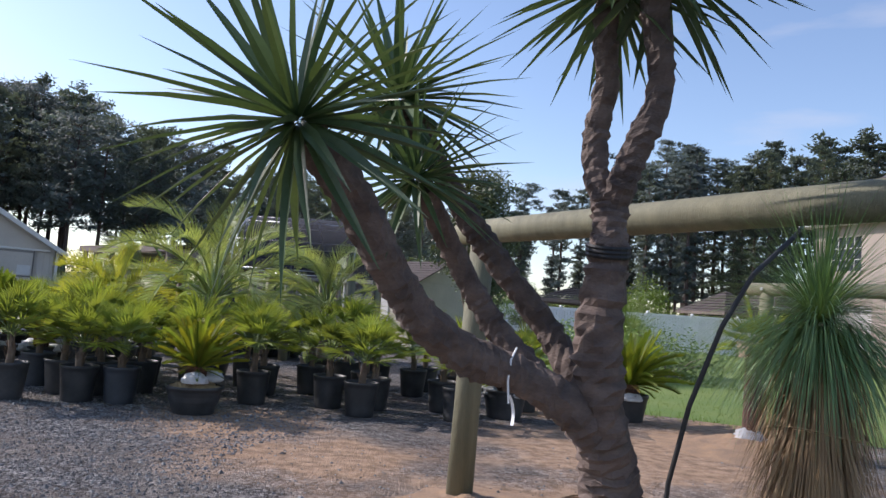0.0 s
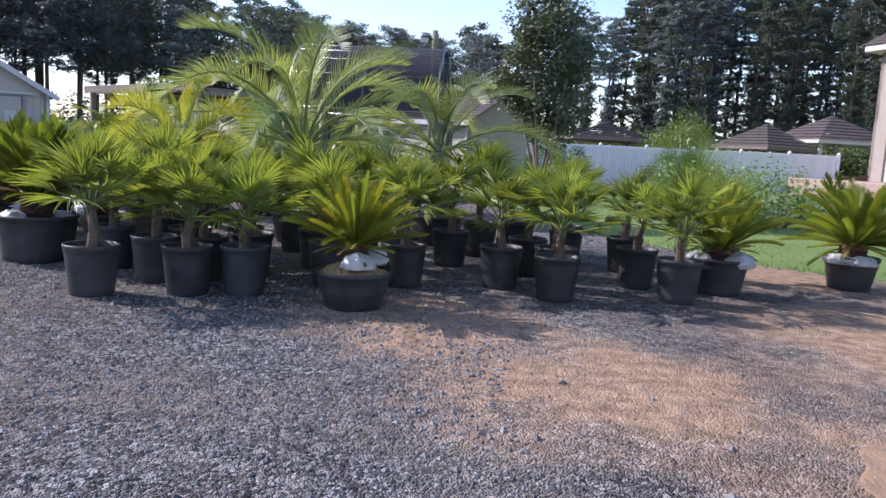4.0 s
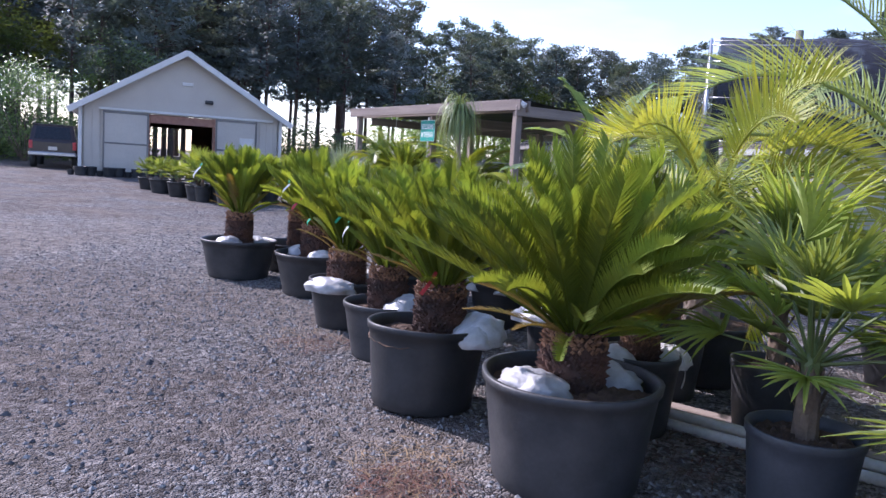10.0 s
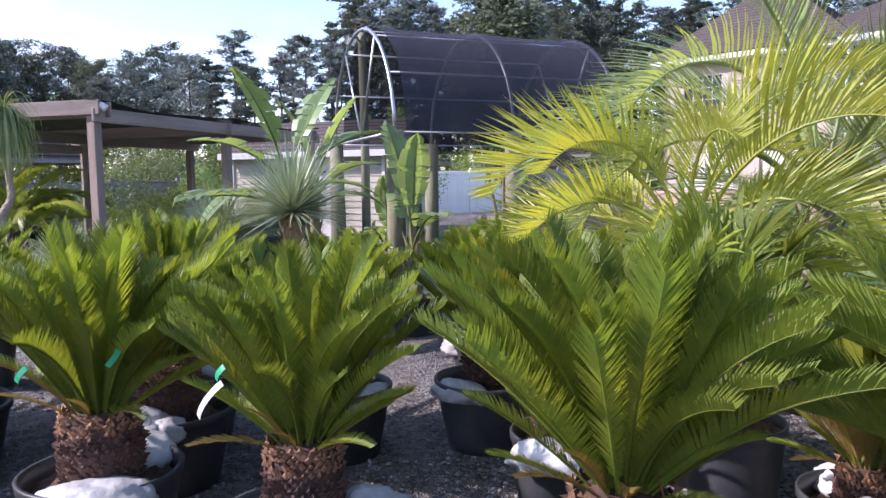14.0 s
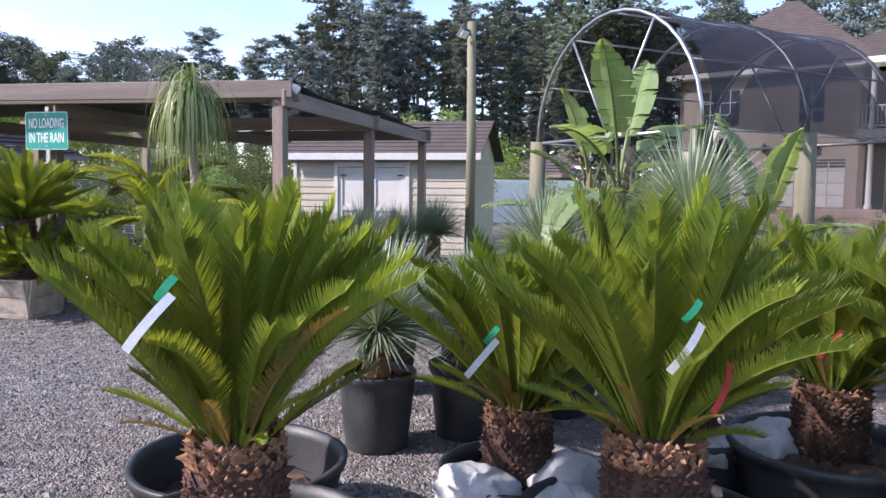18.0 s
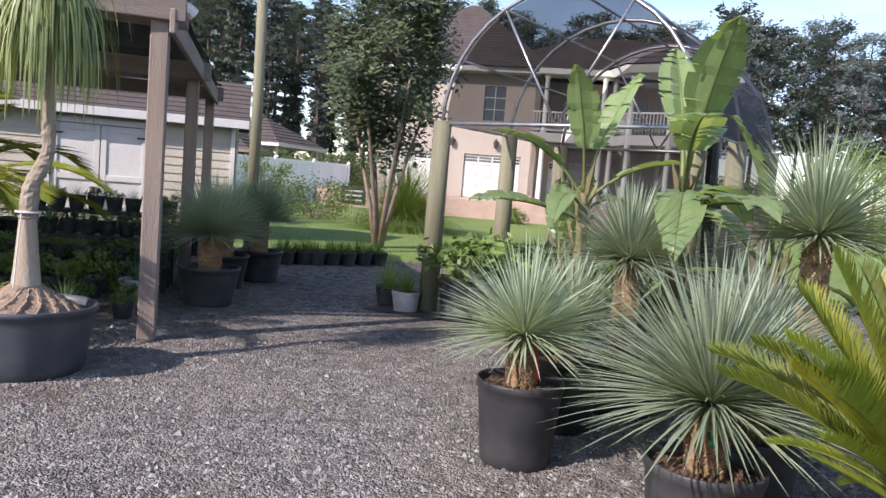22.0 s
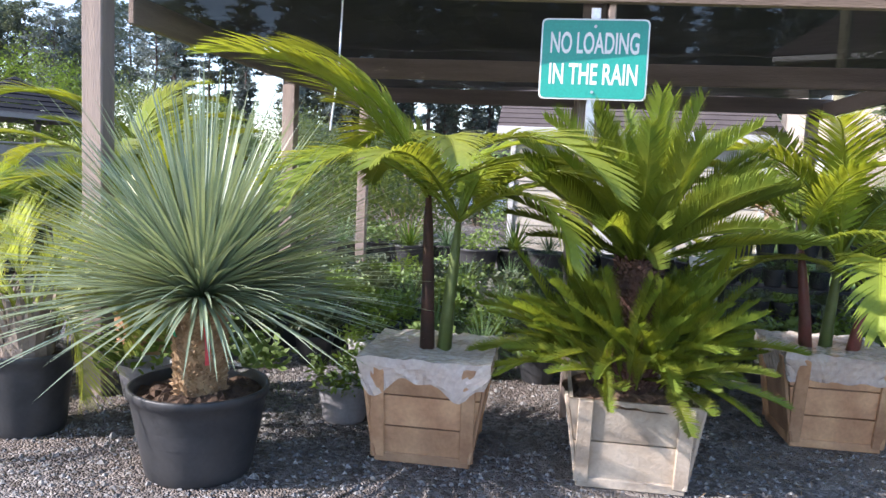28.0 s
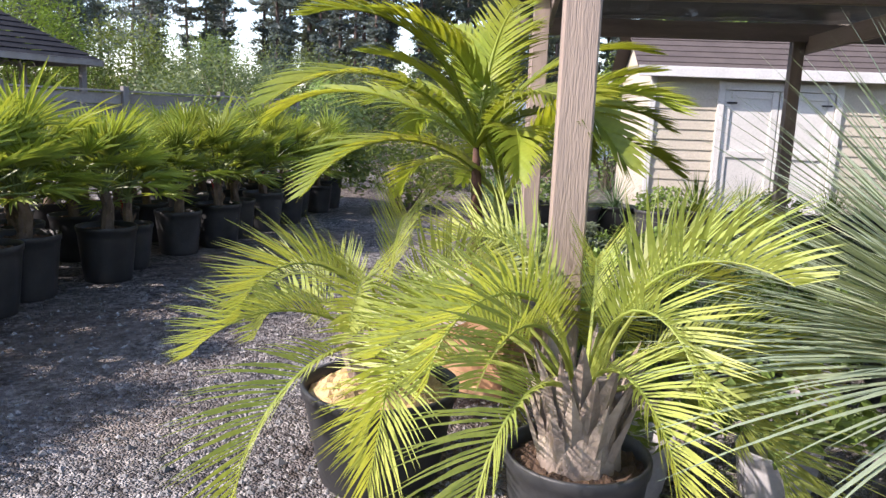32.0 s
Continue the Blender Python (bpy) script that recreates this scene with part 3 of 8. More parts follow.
def build_gravel():
    """Loose stones over the yard where the path runs."""
    rng = random.Random(11)
    mb = Mesh()
    octa = [(1, 0, 0), (0, 1, 0), (-1, 0, 0), (0, -1, 0), (0, 0, 1)]
    line = [(2.6, 0.5), (0.6, 3.6), (-1.6, 5.6), (-4.2, 8.0), (-6.8, 10.6), (-8.4, 13.0), (-8.8, 15.4), (-9.4, 18.4), (-11.0, 21.2), (-12.2, 24.6)]
    for _ in range(76000):
        t = rng.random() * (len(line) - 1)
        i = int(t)
        f = t - i
        x = line[i][0] * (1 - f) + line[i + 1][0] * f + rng.gauss(0.8, 1.9)
        y = line[i][1] * (1 - f) + line[i + 1][1] * f + rng.gauss(0.6, 1.9)
        if math.hypot(x - 4.0, y - 5.0) < 3.2 and rng.random() < 0.9:
            continue
        r, a = rng.uniform(0.006, 0.018) * (1.7 if rng.random() < 0.05 else 1), rng.uniform(0, 6.3)
        c, s, i0 = math.cos(a), math.sin(a), len(mb.v)
        q = [rng.uniform(0.6, 1.3) for _ in range(5)]
        for k, (px, py, pz) in enumerate(octa):
            px, py = (px * c - py * s) * r * q[k], (px * s + py * c) * r * q[k]
            mb.v.append((x + px, y + py, (0.002 if k < 4 else 0.0) + pz * r * q[k] * 0.8))
        for k in range(4):
            mb.f.append((i0 + k, i0 + (k + 1) % 4, i0 + 4))
            mb.s.append(0)
    m = STONE.copy()
    m.name = "loose gravel"
    n, l = m.node_tree.nodes, m.node_tree.links
    geo = n.new("ShaderNodeNewGeometry")
    ramp = n.new("ShaderNodeValToRGB")
    ramp.color_ramp.elements[0].color, ramp.color_ramp.elements[1].color = (0.08, 0.08, 0.085, 1), (0.32, 0.312, 0.30, 1)
    l.new(geo.outputs["Random Per Island"], ramp.inputs["Fac"])
    l.new(ramp.outputs["Color"], n["Principled BSDF"].inputs["Base Color"])
    solid("loose_gravel", mb.done("loose_gravel", m), Matrix(), "loose grey crushed stones on the yard", "gravel", kind="stuff")


build_gravel()


def mound(x, y, r, h, seed, label):
    mb = Mesh()
    n, rings = 64, 26
    mb.v.append((0, 0, h))
    for k in range(1, rings + 1):
        for j in range(n):
            a, q = 2 * math.pi * j / n, k / rings
            p = Vector((math.cos(a) * q * r, math.sin(a) * q * r, seed * 7.0))
            rr = r * q * (1 + 0.25 * noise.noise(Vector((math.cos(a) * 1.5, math.sin(a) * 1.5, seed))))
            z = h * (1 - q * q) ** 2 + (1 - q) * (0.05 * noise.noise(p * 3.0) + 0.03 * noise.noise(p * 9.0) + 0.015 * noise.noise(p * 24.0))
            mb.v.append((rr * math.cos(a), rr * math.sin(a), max(z, 0.002) if k < rings else -0.012))
    for j in range(n):
        mb.f.append((0, 1 + j, 1 + (j + 1) % n))
    for k in range(rings - 1):
        for j in range(n):
            a, b = 1 + k * n + j, 1 + k * n + (j + 1) % n
            mb.f.append((a, a + n, b + n, b))
    mb.s = [0] * len(mb.f)
    solid("sand_mound", mb.done("sand_mound", SAND, True), at(x, y), label, "sand")


mound(2.95, 4.05, 0.6, 0.06, 1, "low orange sand mound round a timber post")
mound(3.75, 3.05, 1.1, 0.15, 2, "orange sand heaped over tree roots")
mound(6.4, 7.8, 1.2, 0.14, 3, "orange sand heaped round a small palm")


# ---- fronds and leaves, shared by the plants ----
def pinnate(name, length, pairs, leaflet, width, mat, arch=0.8, lift=0.35, sweep=0.9, droop=0.15, stem=0.012, bare=0.08, segs=2, seed=0, twist=0.0, stem_mat=None, tipped=0.72, swept=0.45, blunt=1.8):
    """A feather leaf that starts along +x and arches down."""
    rng, mb = random.Random(seed), Mesh()
    steps = 14
    pts, dirs = [Vector((0, 0, 0))], []
    for k in range(steps):
        a = -arch * ((k + 0.5) / steps) ** 1.4
        d = Vector((math.cos(a), twist * math.sin(k * 0.4) * 0.2, math.sin(a))).normalized()
        dirs.append(d)
        pts.append(pts[-1] + d * length / steps)
    mb.tube(pts, [stem * (1.15 - t / steps) for t in range(steps + 1)], 5, 1)
    for i in range(pairs):
        s = bare + (1 - bare) * (i + 0.5) / pairs
        f = s * steps
        k = min(int(f), steps - 1)
        p = pts[k].lerp(pts[k + 1], f - k)
        d = dirs[k]
        up = Vector((0, 1, 0)).cross(d) * -1
        prof = min(1, 0.35 + 3.0 * (s - bare)) * (1 - tipped * max(0, (s - 0.55) / 0.45) ** blunt)
        for sd in (-1, 1):
            sw = sweep * (1 - swept * s) + rng.uniform(-0.06, 0.06)
            out = (d * math.cos(sw) + Vector((0, sd, 0)) * math.sin(sw) + up * (lift + rng.uniform(-0.08, 0.08))).normalized()
            L = leaflet * prof * rng.uniform(0.9, 1.08)
            mb.blade(p, out, up, L, width, droop + rng.uniform(-0.05, 0.1), segs, 0.0, 0, 1.0, side_in=d - out * d.dot(out))
    return mb.done(name, [mat, stem_mat or mat])


def fan_leaf(name, mat, stalk=0.32, radius=0.42, blades=22, width=0.030, spread=2.6, droop=0.35, seed=0):
    """A fan of folded blades on a thin stalk along +x."""
    rng, mb = random.Random(seed), Mesh()
    hub = Vector((stalk, 0, 0.02))
    mb.tube([(0, 0, 0), (stalk * 0.5, 0, 0.02), hub], [0.008, 0.006, 0.005], 5, 1)
    for i in range(blades):
        a = spread * (i / (blades - 1) - 0.5) * 2 * 0.5 * 2 / 2
        L = radius * (0.78 + 0.22 * math.cos(a)) * rng.uniform(0.72, 1.1)
        out = Vector((math.cos(a), math.sin(a), 0.10 + 0.22 * abs(math.sin(a)) + rng.uniform(-0.05, 0.08)))
        mb.blade(hub, out, Vector((0, 0, 1)), L, width, droop + rng.uniform(-0.15, 0.35), 4, 0.45, 0, 0.6)
    return mb.done(name, [mat, STEM_GREEN])


SAGO_FRONDS = [pinnate("sago_frond", 0.80, 80, 0.146 - 0.010 * k, 0.0082, LEAF_SAGO, 0.18 + 0.20 * k, 0.42 + 0.12 * k, 0.88, 0.14, 0.008, 0.11, 3, k, tipped=0.50, swept=0.34, blunt=4.0) for k in range(4)]
SAGO_YELLOW = [pinnate("sago_frond_yellow", 0.80, 78, 0.140, 0.0104, LEAF_YELLOW, 0.26, 0.55, 0.90, 0.12, 0.008, 0.11, 3, 7, tipped=0.50, swept=0.34, blunt=4.0)]
SAGO_DRY = [pinnate("sago_frond_dry", 0.75, 60, 0.12, 0.011, LEAF_SAGO_DRY, 0.5, 0.25, 0.85, 0.1, 0.007, 0.1, 2, 8)]
FANS = [fan_leaf("fan_leaf", LEAF_FAN_GOLD if k == 2 else LEAF_FAN, 0.24 + 0.05 * (k % 4), 0.31 + 0.03 * (k % 3), 18 + k % 3, 0.023, 2.5 + 0.15 * (k % 3), 0.12 + 0.22 * (k % 3), k) for k in range(5)]
BUTIA = [pinnate("jelly_frond", 1.9, 56, 0.46, 0.0115, LEAF_BUTIA, 1.45 + 0.3 * k, 0.6, 0.9, 0.45, 0.016, 0.22, 3, 20 + k) for k in range(3)]
BUTIA_LIME = [pinnate("jelly_frond_lime", 1.40, 46, 0.50, 0.015, LEAF_LIME, 1.6 + 0.4 * k, 0.8, 0.80, 0.08, 0.016, 0.30, 3, 30 + k) for k in range(3)]
BUTIA_SMALL = [pinnate("jelly_frond_small", 1.02, 42, 0.38, 0.0105, LEAF_LIME_GREEN, 1.6 + 0.6 * k, 0.75, 0.85, 0.32, 0.010, 0.28, 3, 35 + k) for k in range(3)]
KING = [pinnate("king_frond", 1.2, 54, 0.35, 0.018, LEAF_KING, 1.3 + 0.4 * k, 0.3, 1.0, 0.70, 0.012, 0.15, 3, 40 + k) for k in range(2)]
KING_DRY = pinnate("king_frond_dry", 1.0, 34, 0.26, 0.016, DRY_GRASS, 1.3, 0.2, 1.0, 0.9, 0.010, 0.15, 3, 45)


# ---- pots, trunks, small trimmings ----
def pot_mesh(name, rim, base, h, mat, wob=0.01, seed=0, ribs=0):
    mb = Mesh()
    prof = [(base * 0.3, 0.003), (base * 0.97, 0.0), (base, 0.012)]
    for k in range(1, 8):
        t = k / 8
        prof.append((base + (rim - base) * t + (0.004 if ribs and k % 2 else 0), 0.012 + (h - 0.06) * t))
    prof += [(rim, h - 0.045), (rim * 1.035, h - 0.038), (rim * 1.045, h - 0.006), (rim * 1.03, h), (rim * 0.985, h - 0.002), (rim * 0.96, h - 0.05), (rim * 0.93, h * 0.6), (rim * 0.90, h * 0.45)]
    mb.lathe(prof, 36, wob=wob, seed=seed)
    return mb.done(name, mat, True)


POTS = {
    "tall": pot_mesh("pot_tall", 0.22, 0.18, 0.44, POT, 0.008, 1),
    "blue": pot_mesh("pot_blue", 0.215, 0.175, 0.45, POT_BLUE, 0.008, 2),
    "squat": pot_mesh("pot_squat", 0.335, 0.25, 0.34, POT, 0.01, 3),
    "wide": pot_mesh("pot_wide", 0.41, 0.33, 0.43, POT, 0.02, 4),
    "wider": pot_mesh("pot_wider", 0.455, 0.37, 0.45, POT, 0.02, 14),
    "deep": pot_mesh("pot_deep", 0.345, 0.295, 0.48, POT, 0.025, 24),
    "deeper": pot_mesh("pot_deeper", 0.40, 0.34, 0.49, POT, 0.02, 25),
    "mid": pot_mesh("pot_mid", 0.30, 0.235, 0.40, POT, 0.015, 5),
    "bigtub": pot_mesh("pot_tub", 0.44, 0.37, 0.34, POT, 0.02, 6),
    "small": pot_mesh("pot_small", 0.145, 0.115, 0.22, POT, 0.01, 7),
    "grey": pot_mesh("pot_grey", 0.155, 0.125, 0.23, POT_GREY, 0.01, 8),
    "pony": pot_mesh("pot_pony", 0.41, 0.35, 0.44, POT_BLUE, 0.02, 9, 1),
    "tray": pot_mesh("pot_tray", 0.09, 0.075, 0.16, POT, 0.01, 10),
}
POT_SIZE = {"tall": (0.22, 0.44), "blue": (0.215, 0.45), "squat": (0.335, 0.34), "wide": (0.41, 0.43), "wider": (0.455, 0.45), "deep": (0.345, 0.48), "deeper": (0.40, 0.49), "mid": (0.30, 0.40),
            "bigtub": (0.44, 0.34), "small": (0.145, 0.22), "grey": (0.155, 0.23), "pony": (0.41, 0.44), "tray": (0.09, 0.16)}


def soil_mesh(r, z, mat=None, dome=0.02, seed=0):
    mb = Mesh()
    mb.disc(r, z, 40, 0.016, 0, seed, dome)
    return mb.done("soil", mat or SOIL)


def scaled_trunk(name, r, h, mat, top_mat, rows=11, per=15, seed=0, lean=0.0):
    """A stout trunk covered in old leaf bases, woolly at the top."""
    rng, mb = random.Random(seed), Mesh()
    mb.lathe([(r * 0.5, -0.02), (r * 0.98, 0), (r * 1.05, h * 0.5), (r * 0.93, h * 0.9), (r * 0.5, h), (0.005, h * 1.05)], 18)
    for i in range(rows):
        t = i / rows
        for j in range(per):
            a = 2 * math.pi * (j + 0.5 * (i % 2)) / per + rng.uniform(-1.2, 1.2) / per
            rr = r * (1.0 + 0.05 * math.sin(3.1 * t)) * (1 - 0.14 * max(0, t - 0.6))
            c, s, z, w, d = math.cos(a), math.sin(a), h * (t + 0.04 + rng.uniform(-0.2, 0.2) / rows), r * 3.3 / per * rng.uniform(0.7, 1.2), r * (rng.uniform(0.03, 0.13) + (0.12 if rng.random() < 0.12 else 0))
            if rng.random() < 0.15:
                continue
            hh = h / rows * rng.uniform(0.45, 0.95)
            tip = (c * (rr + d), s * (rr + d), z + hh * rng.uniform(0.2, 1.6))
            q = [(c * rr - s * w, s * rr + c * w, z), (c * rr, s * rr, z - hh * 0.9), (c * rr + s * w, s * rr - c * w, z), (c * rr, s * rr, z + hh * 1.5)]
            k = 1 if t > 0.72 else 0
            for e in range(4):
                mb.face([q[e], q[(e + 1) % 4], tip], k)
    return mb.done(name, [mat, top_mat])


def blob(name, sx, sy, sz, mat, rough=0.18, seed=0, n=14, rings=9):
    """A crumpled bag-like lump resting on z = 0."""
    mb = Mesh()
    off = Vector((seed * 3.1, seed * 1.7, 0))
    for k in range(rings + 1):
        b = math.pi * k / rings
        for j in range(n):
            a = 2 * math.pi * j / n
            p = Vector((math.sin(b) * math.cos(a), math.sin(b) * math.sin(a), -math.cos(b)))
            q = 1 + rough * 2.2 * noise.noise(p * 2.3 + off) + rough * 1.2 * noise.noise(p * 5.5 + off)
            mb.v.append((p.x * q * sx, p.y * q * sy, max(-0.35 * sz, p.z * q * sz) + 0.3 * sz))
    for k in range(rings):
        for j in range(n):
            a, b = k * n + j, k * n + (j + 1) % n
            mb.f.append((a, b, b + n, a + n))
    mb.s = [0] * len(mb.f)
    return mb.done(name, mat, True)


BAGS = [blob("root_bag", 0.20 - 0.02 * k, 0.12 + 0.01 * k, 0.075 + 0.012 * k, BAG, 0.085, k + 2, 34, 20) for k in range(3)]


def ribbon(name, length, width, mat, curl=0.5, seed=0):
    mb, p, a = Mesh(), Vector((0, 0, 0)), 1.3
    n = 8
    pts = []
    for k in range(n + 1):
        pts.append(p.copy())
        p = p + Vector((math.sin(a) * 0.5, 0, -abs(math.cos(a * 0.6)))) * length / n
        a -= curl * 0.4
    for k in range(n):
        q, r = pts[k], pts[k + 1]
        mb.face([q + Vector((0, -width / 2, 0)), q + Vector((0, width / 2, 0)), r + Vector((0, width / 2, 0)), r + Vector((0, -width / 2, 0))])
        mb.face([q + Vector((0.0015, width / 2, 0)), q + Vector((0.0015, -width / 2, 0)), r + Vector((0.0015, -width / 2, 0)), r + Vector((0.0015, width / 2, 0))])
    return mb.done(name, mat)


STRIP_WHITE = ribbon("white_tag", 0.17, 0.022, TAG_WHITE, 0.6)
STRIP_GREEN = ribbon("green_tie", 0.08, 0.02, TAG_GREEN, 0.9)
STRIP_RED = ribbon("red_ribbon", 0.17, 0.022, TAG_RED, 0.5)


def spread_leaves(parent, meshes, count, z, low, high, s=1.0, seed=0, name="frond", r0=0.02, jitter=0.15, skew=1.0, turn0=0.0):
    """Leaves set in a spiral about the crown, the first the lowest, each a part of its own. Angles in degrees above level."""
    rng = random.Random(seed)
    for i in range(count):
        t = (i + 0.5) / count
        a = turn0 + i * 137.5 + rng.uniform(-14, 14)
        el = low + (high - low) * t ** skew + rng.uniform(-6, 6)
        k = s * rng.uniform(1 - jitter, 1 + jitter)
        m = Matrix.Translation((0, 0, z + 0.03 * t)) @ pose(0, 0, 0, 0, 0, a) @ Matrix.Translation((r0, 0, 0)) @ pose(0, 0, 0, rng.uniform(-14, 14), -el, 0) @ Matrix.Scale(k, 4)
        part(name, meshes[i % len(meshes)], parent, m)


def sago(m, pot="wide", trunk_r=0.15, trunk_h=0.34, fronds=44, s=1.0, seed=0, yellow=0, dry=0, low=49, high=89, bag=True, label="", pot_tilt=0, sunk=0.08, off=(0, 0), tags=(), soil=None, group="sago palms in pots", short=14):
    ob = thing("potted_sago_palm", m, label or "green sago palm in a black nursery pot", "palm", group)
    part("pot", POTS[pot], ob, pose(0, 0, 0, pot_tilt, 0, seed * 40))
    r, h = POT_SIZE[pot]
    top = h - sunk
    part("soil", soil_mesh(r * 0.955, top, soil, 0.03 if soil is None else 0.10, seed), ob)
    if soil is not None:
        top += 0.08
    s *= 0.86
    fronds = int(fronds * 1.5)
    tm = scaled_trunk("trunk", trunk_r, trunk_h, BARK_SAGO, BARK_SAGO_LIGHT, max(9, int(trunk_h / 0.016)), 30, seed)
    part("trunk", tm, ob, at(off[0], off[1], top - 0.02))
    crown = thing_part("crown", ob, at(off[0], off[1], top + trunk_h - 0.03))
    mix = [(SAGO_YELLOW if yellow and (seed + i) % 10 < yellow else SAGO_FRONDS)[i % 1 if yellow and (seed + i) % 10 < yellow else i % 4] for i in range(fronds)]
    for i in range(dry):
        mix[i] = SAGO_DRY[0]
    spread_leaves(crown, mix, fronds, 0, low, high, s, seed, "frond", trunk_r * 0.45, 0.12, 0.80)
    spread_leaves(crown, SAGO_FRONDS + SAGO_DRY + SAGO_YELLOW + SAGO_FRONDS[:1] + SAGO_DRY, short, -0.02, low - 24, low + 10, s * 0.55, seed + 3, "frond", trunk_r * 0.6, 0.22)
    if bag:
        rng = random.Random(seed)
        for i in range(2):
            a = rng.uniform(0, 6.3)
            part("root_bag", BAGS[(seed + i) % 3], ob, at(off[0] + math.cos(a) * (trunk_r + 0.09), off[1] + math.sin(a) * (trunk_r + 0.09), top, math.degrees(a) + 90, rng.uniform(0.9, 1.2)), "crumpled white root bag")
    for kind, turn, rad, z in tags:
        a = radians(turn)
        mm = at(rad * math.cos(a), rad * math.sin(a), z, turn) @ pose(0, 0, 0, -38, 0, 0)
        part("tag", {"w": STRIP_WHITE, "g": STRIP_GREEN, "r": STRIP_RED}[kind], ob, mm, {"w": "white paper tag", "g": "green plastic tie", "r": "red plastic ribbon"}[kind])
    return ob


def thing_part(name, parent, m):
    """A joint under a thing that holds one group of leaves."""
    mb = Mesh()
    mb.lathe([(0.035, -0.05), (0.04, 0.0), (0.025, 0.05), (0.004, 0.09)], 8)
    return part(name, mb.done(name, STEM_GREEN), parent, m)


def fan_palm(m, pot="tall", trunk=0.22, leaves=14, s=1.0, seed=0, label="", low=-8, high=78, group="fan palms in pots", mats=None, red=False):
    rng = random.Random(seed)
    trunk += 0.05
    ob = thing("potted_fan_palm", m, label or "green fan palm in a black nursery pot", "palm", group)
    part("pot", POTS[pot], ob, pose(0, 0, 0, 0, 0, seed * 50))
    r, h = POT_SIZE[pot]
    part("soil", soil_mesh(r * 0.95, h - 0.05, None, 0.015, seed), ob)
    mb = Mesh()
    pts = [(0, 0, h - 0.08), (rng.uniform(-0.02, 0.02), rng.uniform(-0.02, 0.02), h + trunk * 0.5), (rng.uniform(-0.03, 0.03), rng.uniform(-0.03, 0.03), h + trunk)]
    mb.tube(pts, [0.05, 0.042, 0.034], 10, bump=0.12)
    for k in range(14):
        a, z = rng.uniform(0, 6.3), h + trunk * rng.uniform(0.1, 1.0)
        mb.blade(Vector((0.035 * math.cos(a), 0.035 * math.sin(a), z - 0.04)), Vector((math.cos(a) * 0.5, math.sin(a) * 0.5, 1)), Vector((math.cos(a), math.sin(a), 0.1)), 0.12, 0.03, -0.1, 2, 0.1)
    part("trunk", mb.done("trunk", BARK_FAN), ob)
    crown = thing_part("crown", ob, at(pts[2][0], pts[2][1], h + trunk))
    spread_leaves(crown, mats or FANS, int(leaves * 1.3), 0, low, high, s, seed, "leaf", 0.015, 0.16, 0.8)
    if red:
        part("tag", STRIP_RED, ob, at(0.05, -0.05, h + trunk * 0.9, seed * 70), "red plastic ribbon")
    return ob


def blade_crown(name, count, length, width, mat, low=-50, high=88, bend=0.25, seed=0, segs=3, fold=0.2, jitter=0.12, r0=0.03):
    """A round head of stiff narrow blades, joined."""
    rng, mb = random.Random(seed), Mesh()
    for i in range(count):
        z = math.sin(radians(low)) + (math.sin(radians(high)) - math.sin(radians(low))) * (i + 0.5) / count
        el = math.asin(max(-1, min(1, z)))
        a = i * 2.39996 + rng.uniform(-0.1, 0.1)
        out = Vector((math.cos(a) * math.cos(el), math.sin(a) * math.cos(el), math.sin(el)))
        up = Vector((-math.cos(a) * math.sin(el), -math.sin(a) * math.sin(el), math.cos(el)))
        mb.blade(out * r0, out, up, length * rng.uniform(1 - jitter, 1 + jitter * 0.6), width * rng.uniform(0.8, 1.15), bend * math.cos(el) + rng.uniform(-0.05, 0.08), segs, fold, 0, 0.7)
    return mb.done(name, mat)


YUCCA_HEADS = [blade_crown("yucca_head", 520, 0.52, 0.013, LEAF_YUCCA, -2, 89, 0.30, k, 4, 0.2, 0.2) for k in range(2)]
YUCCA_BIG = blade_crown("yucca_head_big", 950, 0.98, 0.021, LEAF_YUCCA, 4, 89, 0.36, 5, 6, 0.2, 0.26)
SWORD_HEADS = [blade_crown("sword_head", 72, 0.68, 0.050, LEAF_SWORD, -50, 86, 0.20, 8 + k, 3, 0.3) for k in range(3)]


def yucca(m, pot="tall", trunk_h=0.22, trunk_r=0.075, head=0, s=1.0, seed=0, label="", tags=(), soil=None, group="yuccas in pots"):
    ob = thing("potted_yucca", m, label or "silvery blue beaked yucca in a black nursery pot", "yucca", group)
    part("pot", POTS[pot], ob, pose(0, 0, 0, 0, 0, seed * 30))
    r, h = POT_SIZE[pot]
    part("soil", soil_mesh(r * 0.95, h - 0.05, soil, 0.02, seed), ob)
    part("trunk", scaled_trunk("trunk", trunk_r, trunk_h, BARK_TAN, BARK_TAN, int(trunk_h / 0.014), 26, seed), ob, at(0, 0, h - 0.07))
    part("leaf_head", YUCCA_HEADS[head] if isinstance(head, int) else head, ob, at(0, 0, h - 0.05 + trunk_h, seed * 77, s))
    for kind, turn, rad, z in tags:
        a = radians(turn)
        part("tag", {"w": STRIP_WHITE, "g": STRIP_GREEN, "r": STRIP_RED}[kind], ob, at(rad * math.cos(a), rad * math.sin(a), z, turn), {"w": "white paper tag", "g": "green plastic tie", "r": "red plastic ribbon"}[kind])
    return ob


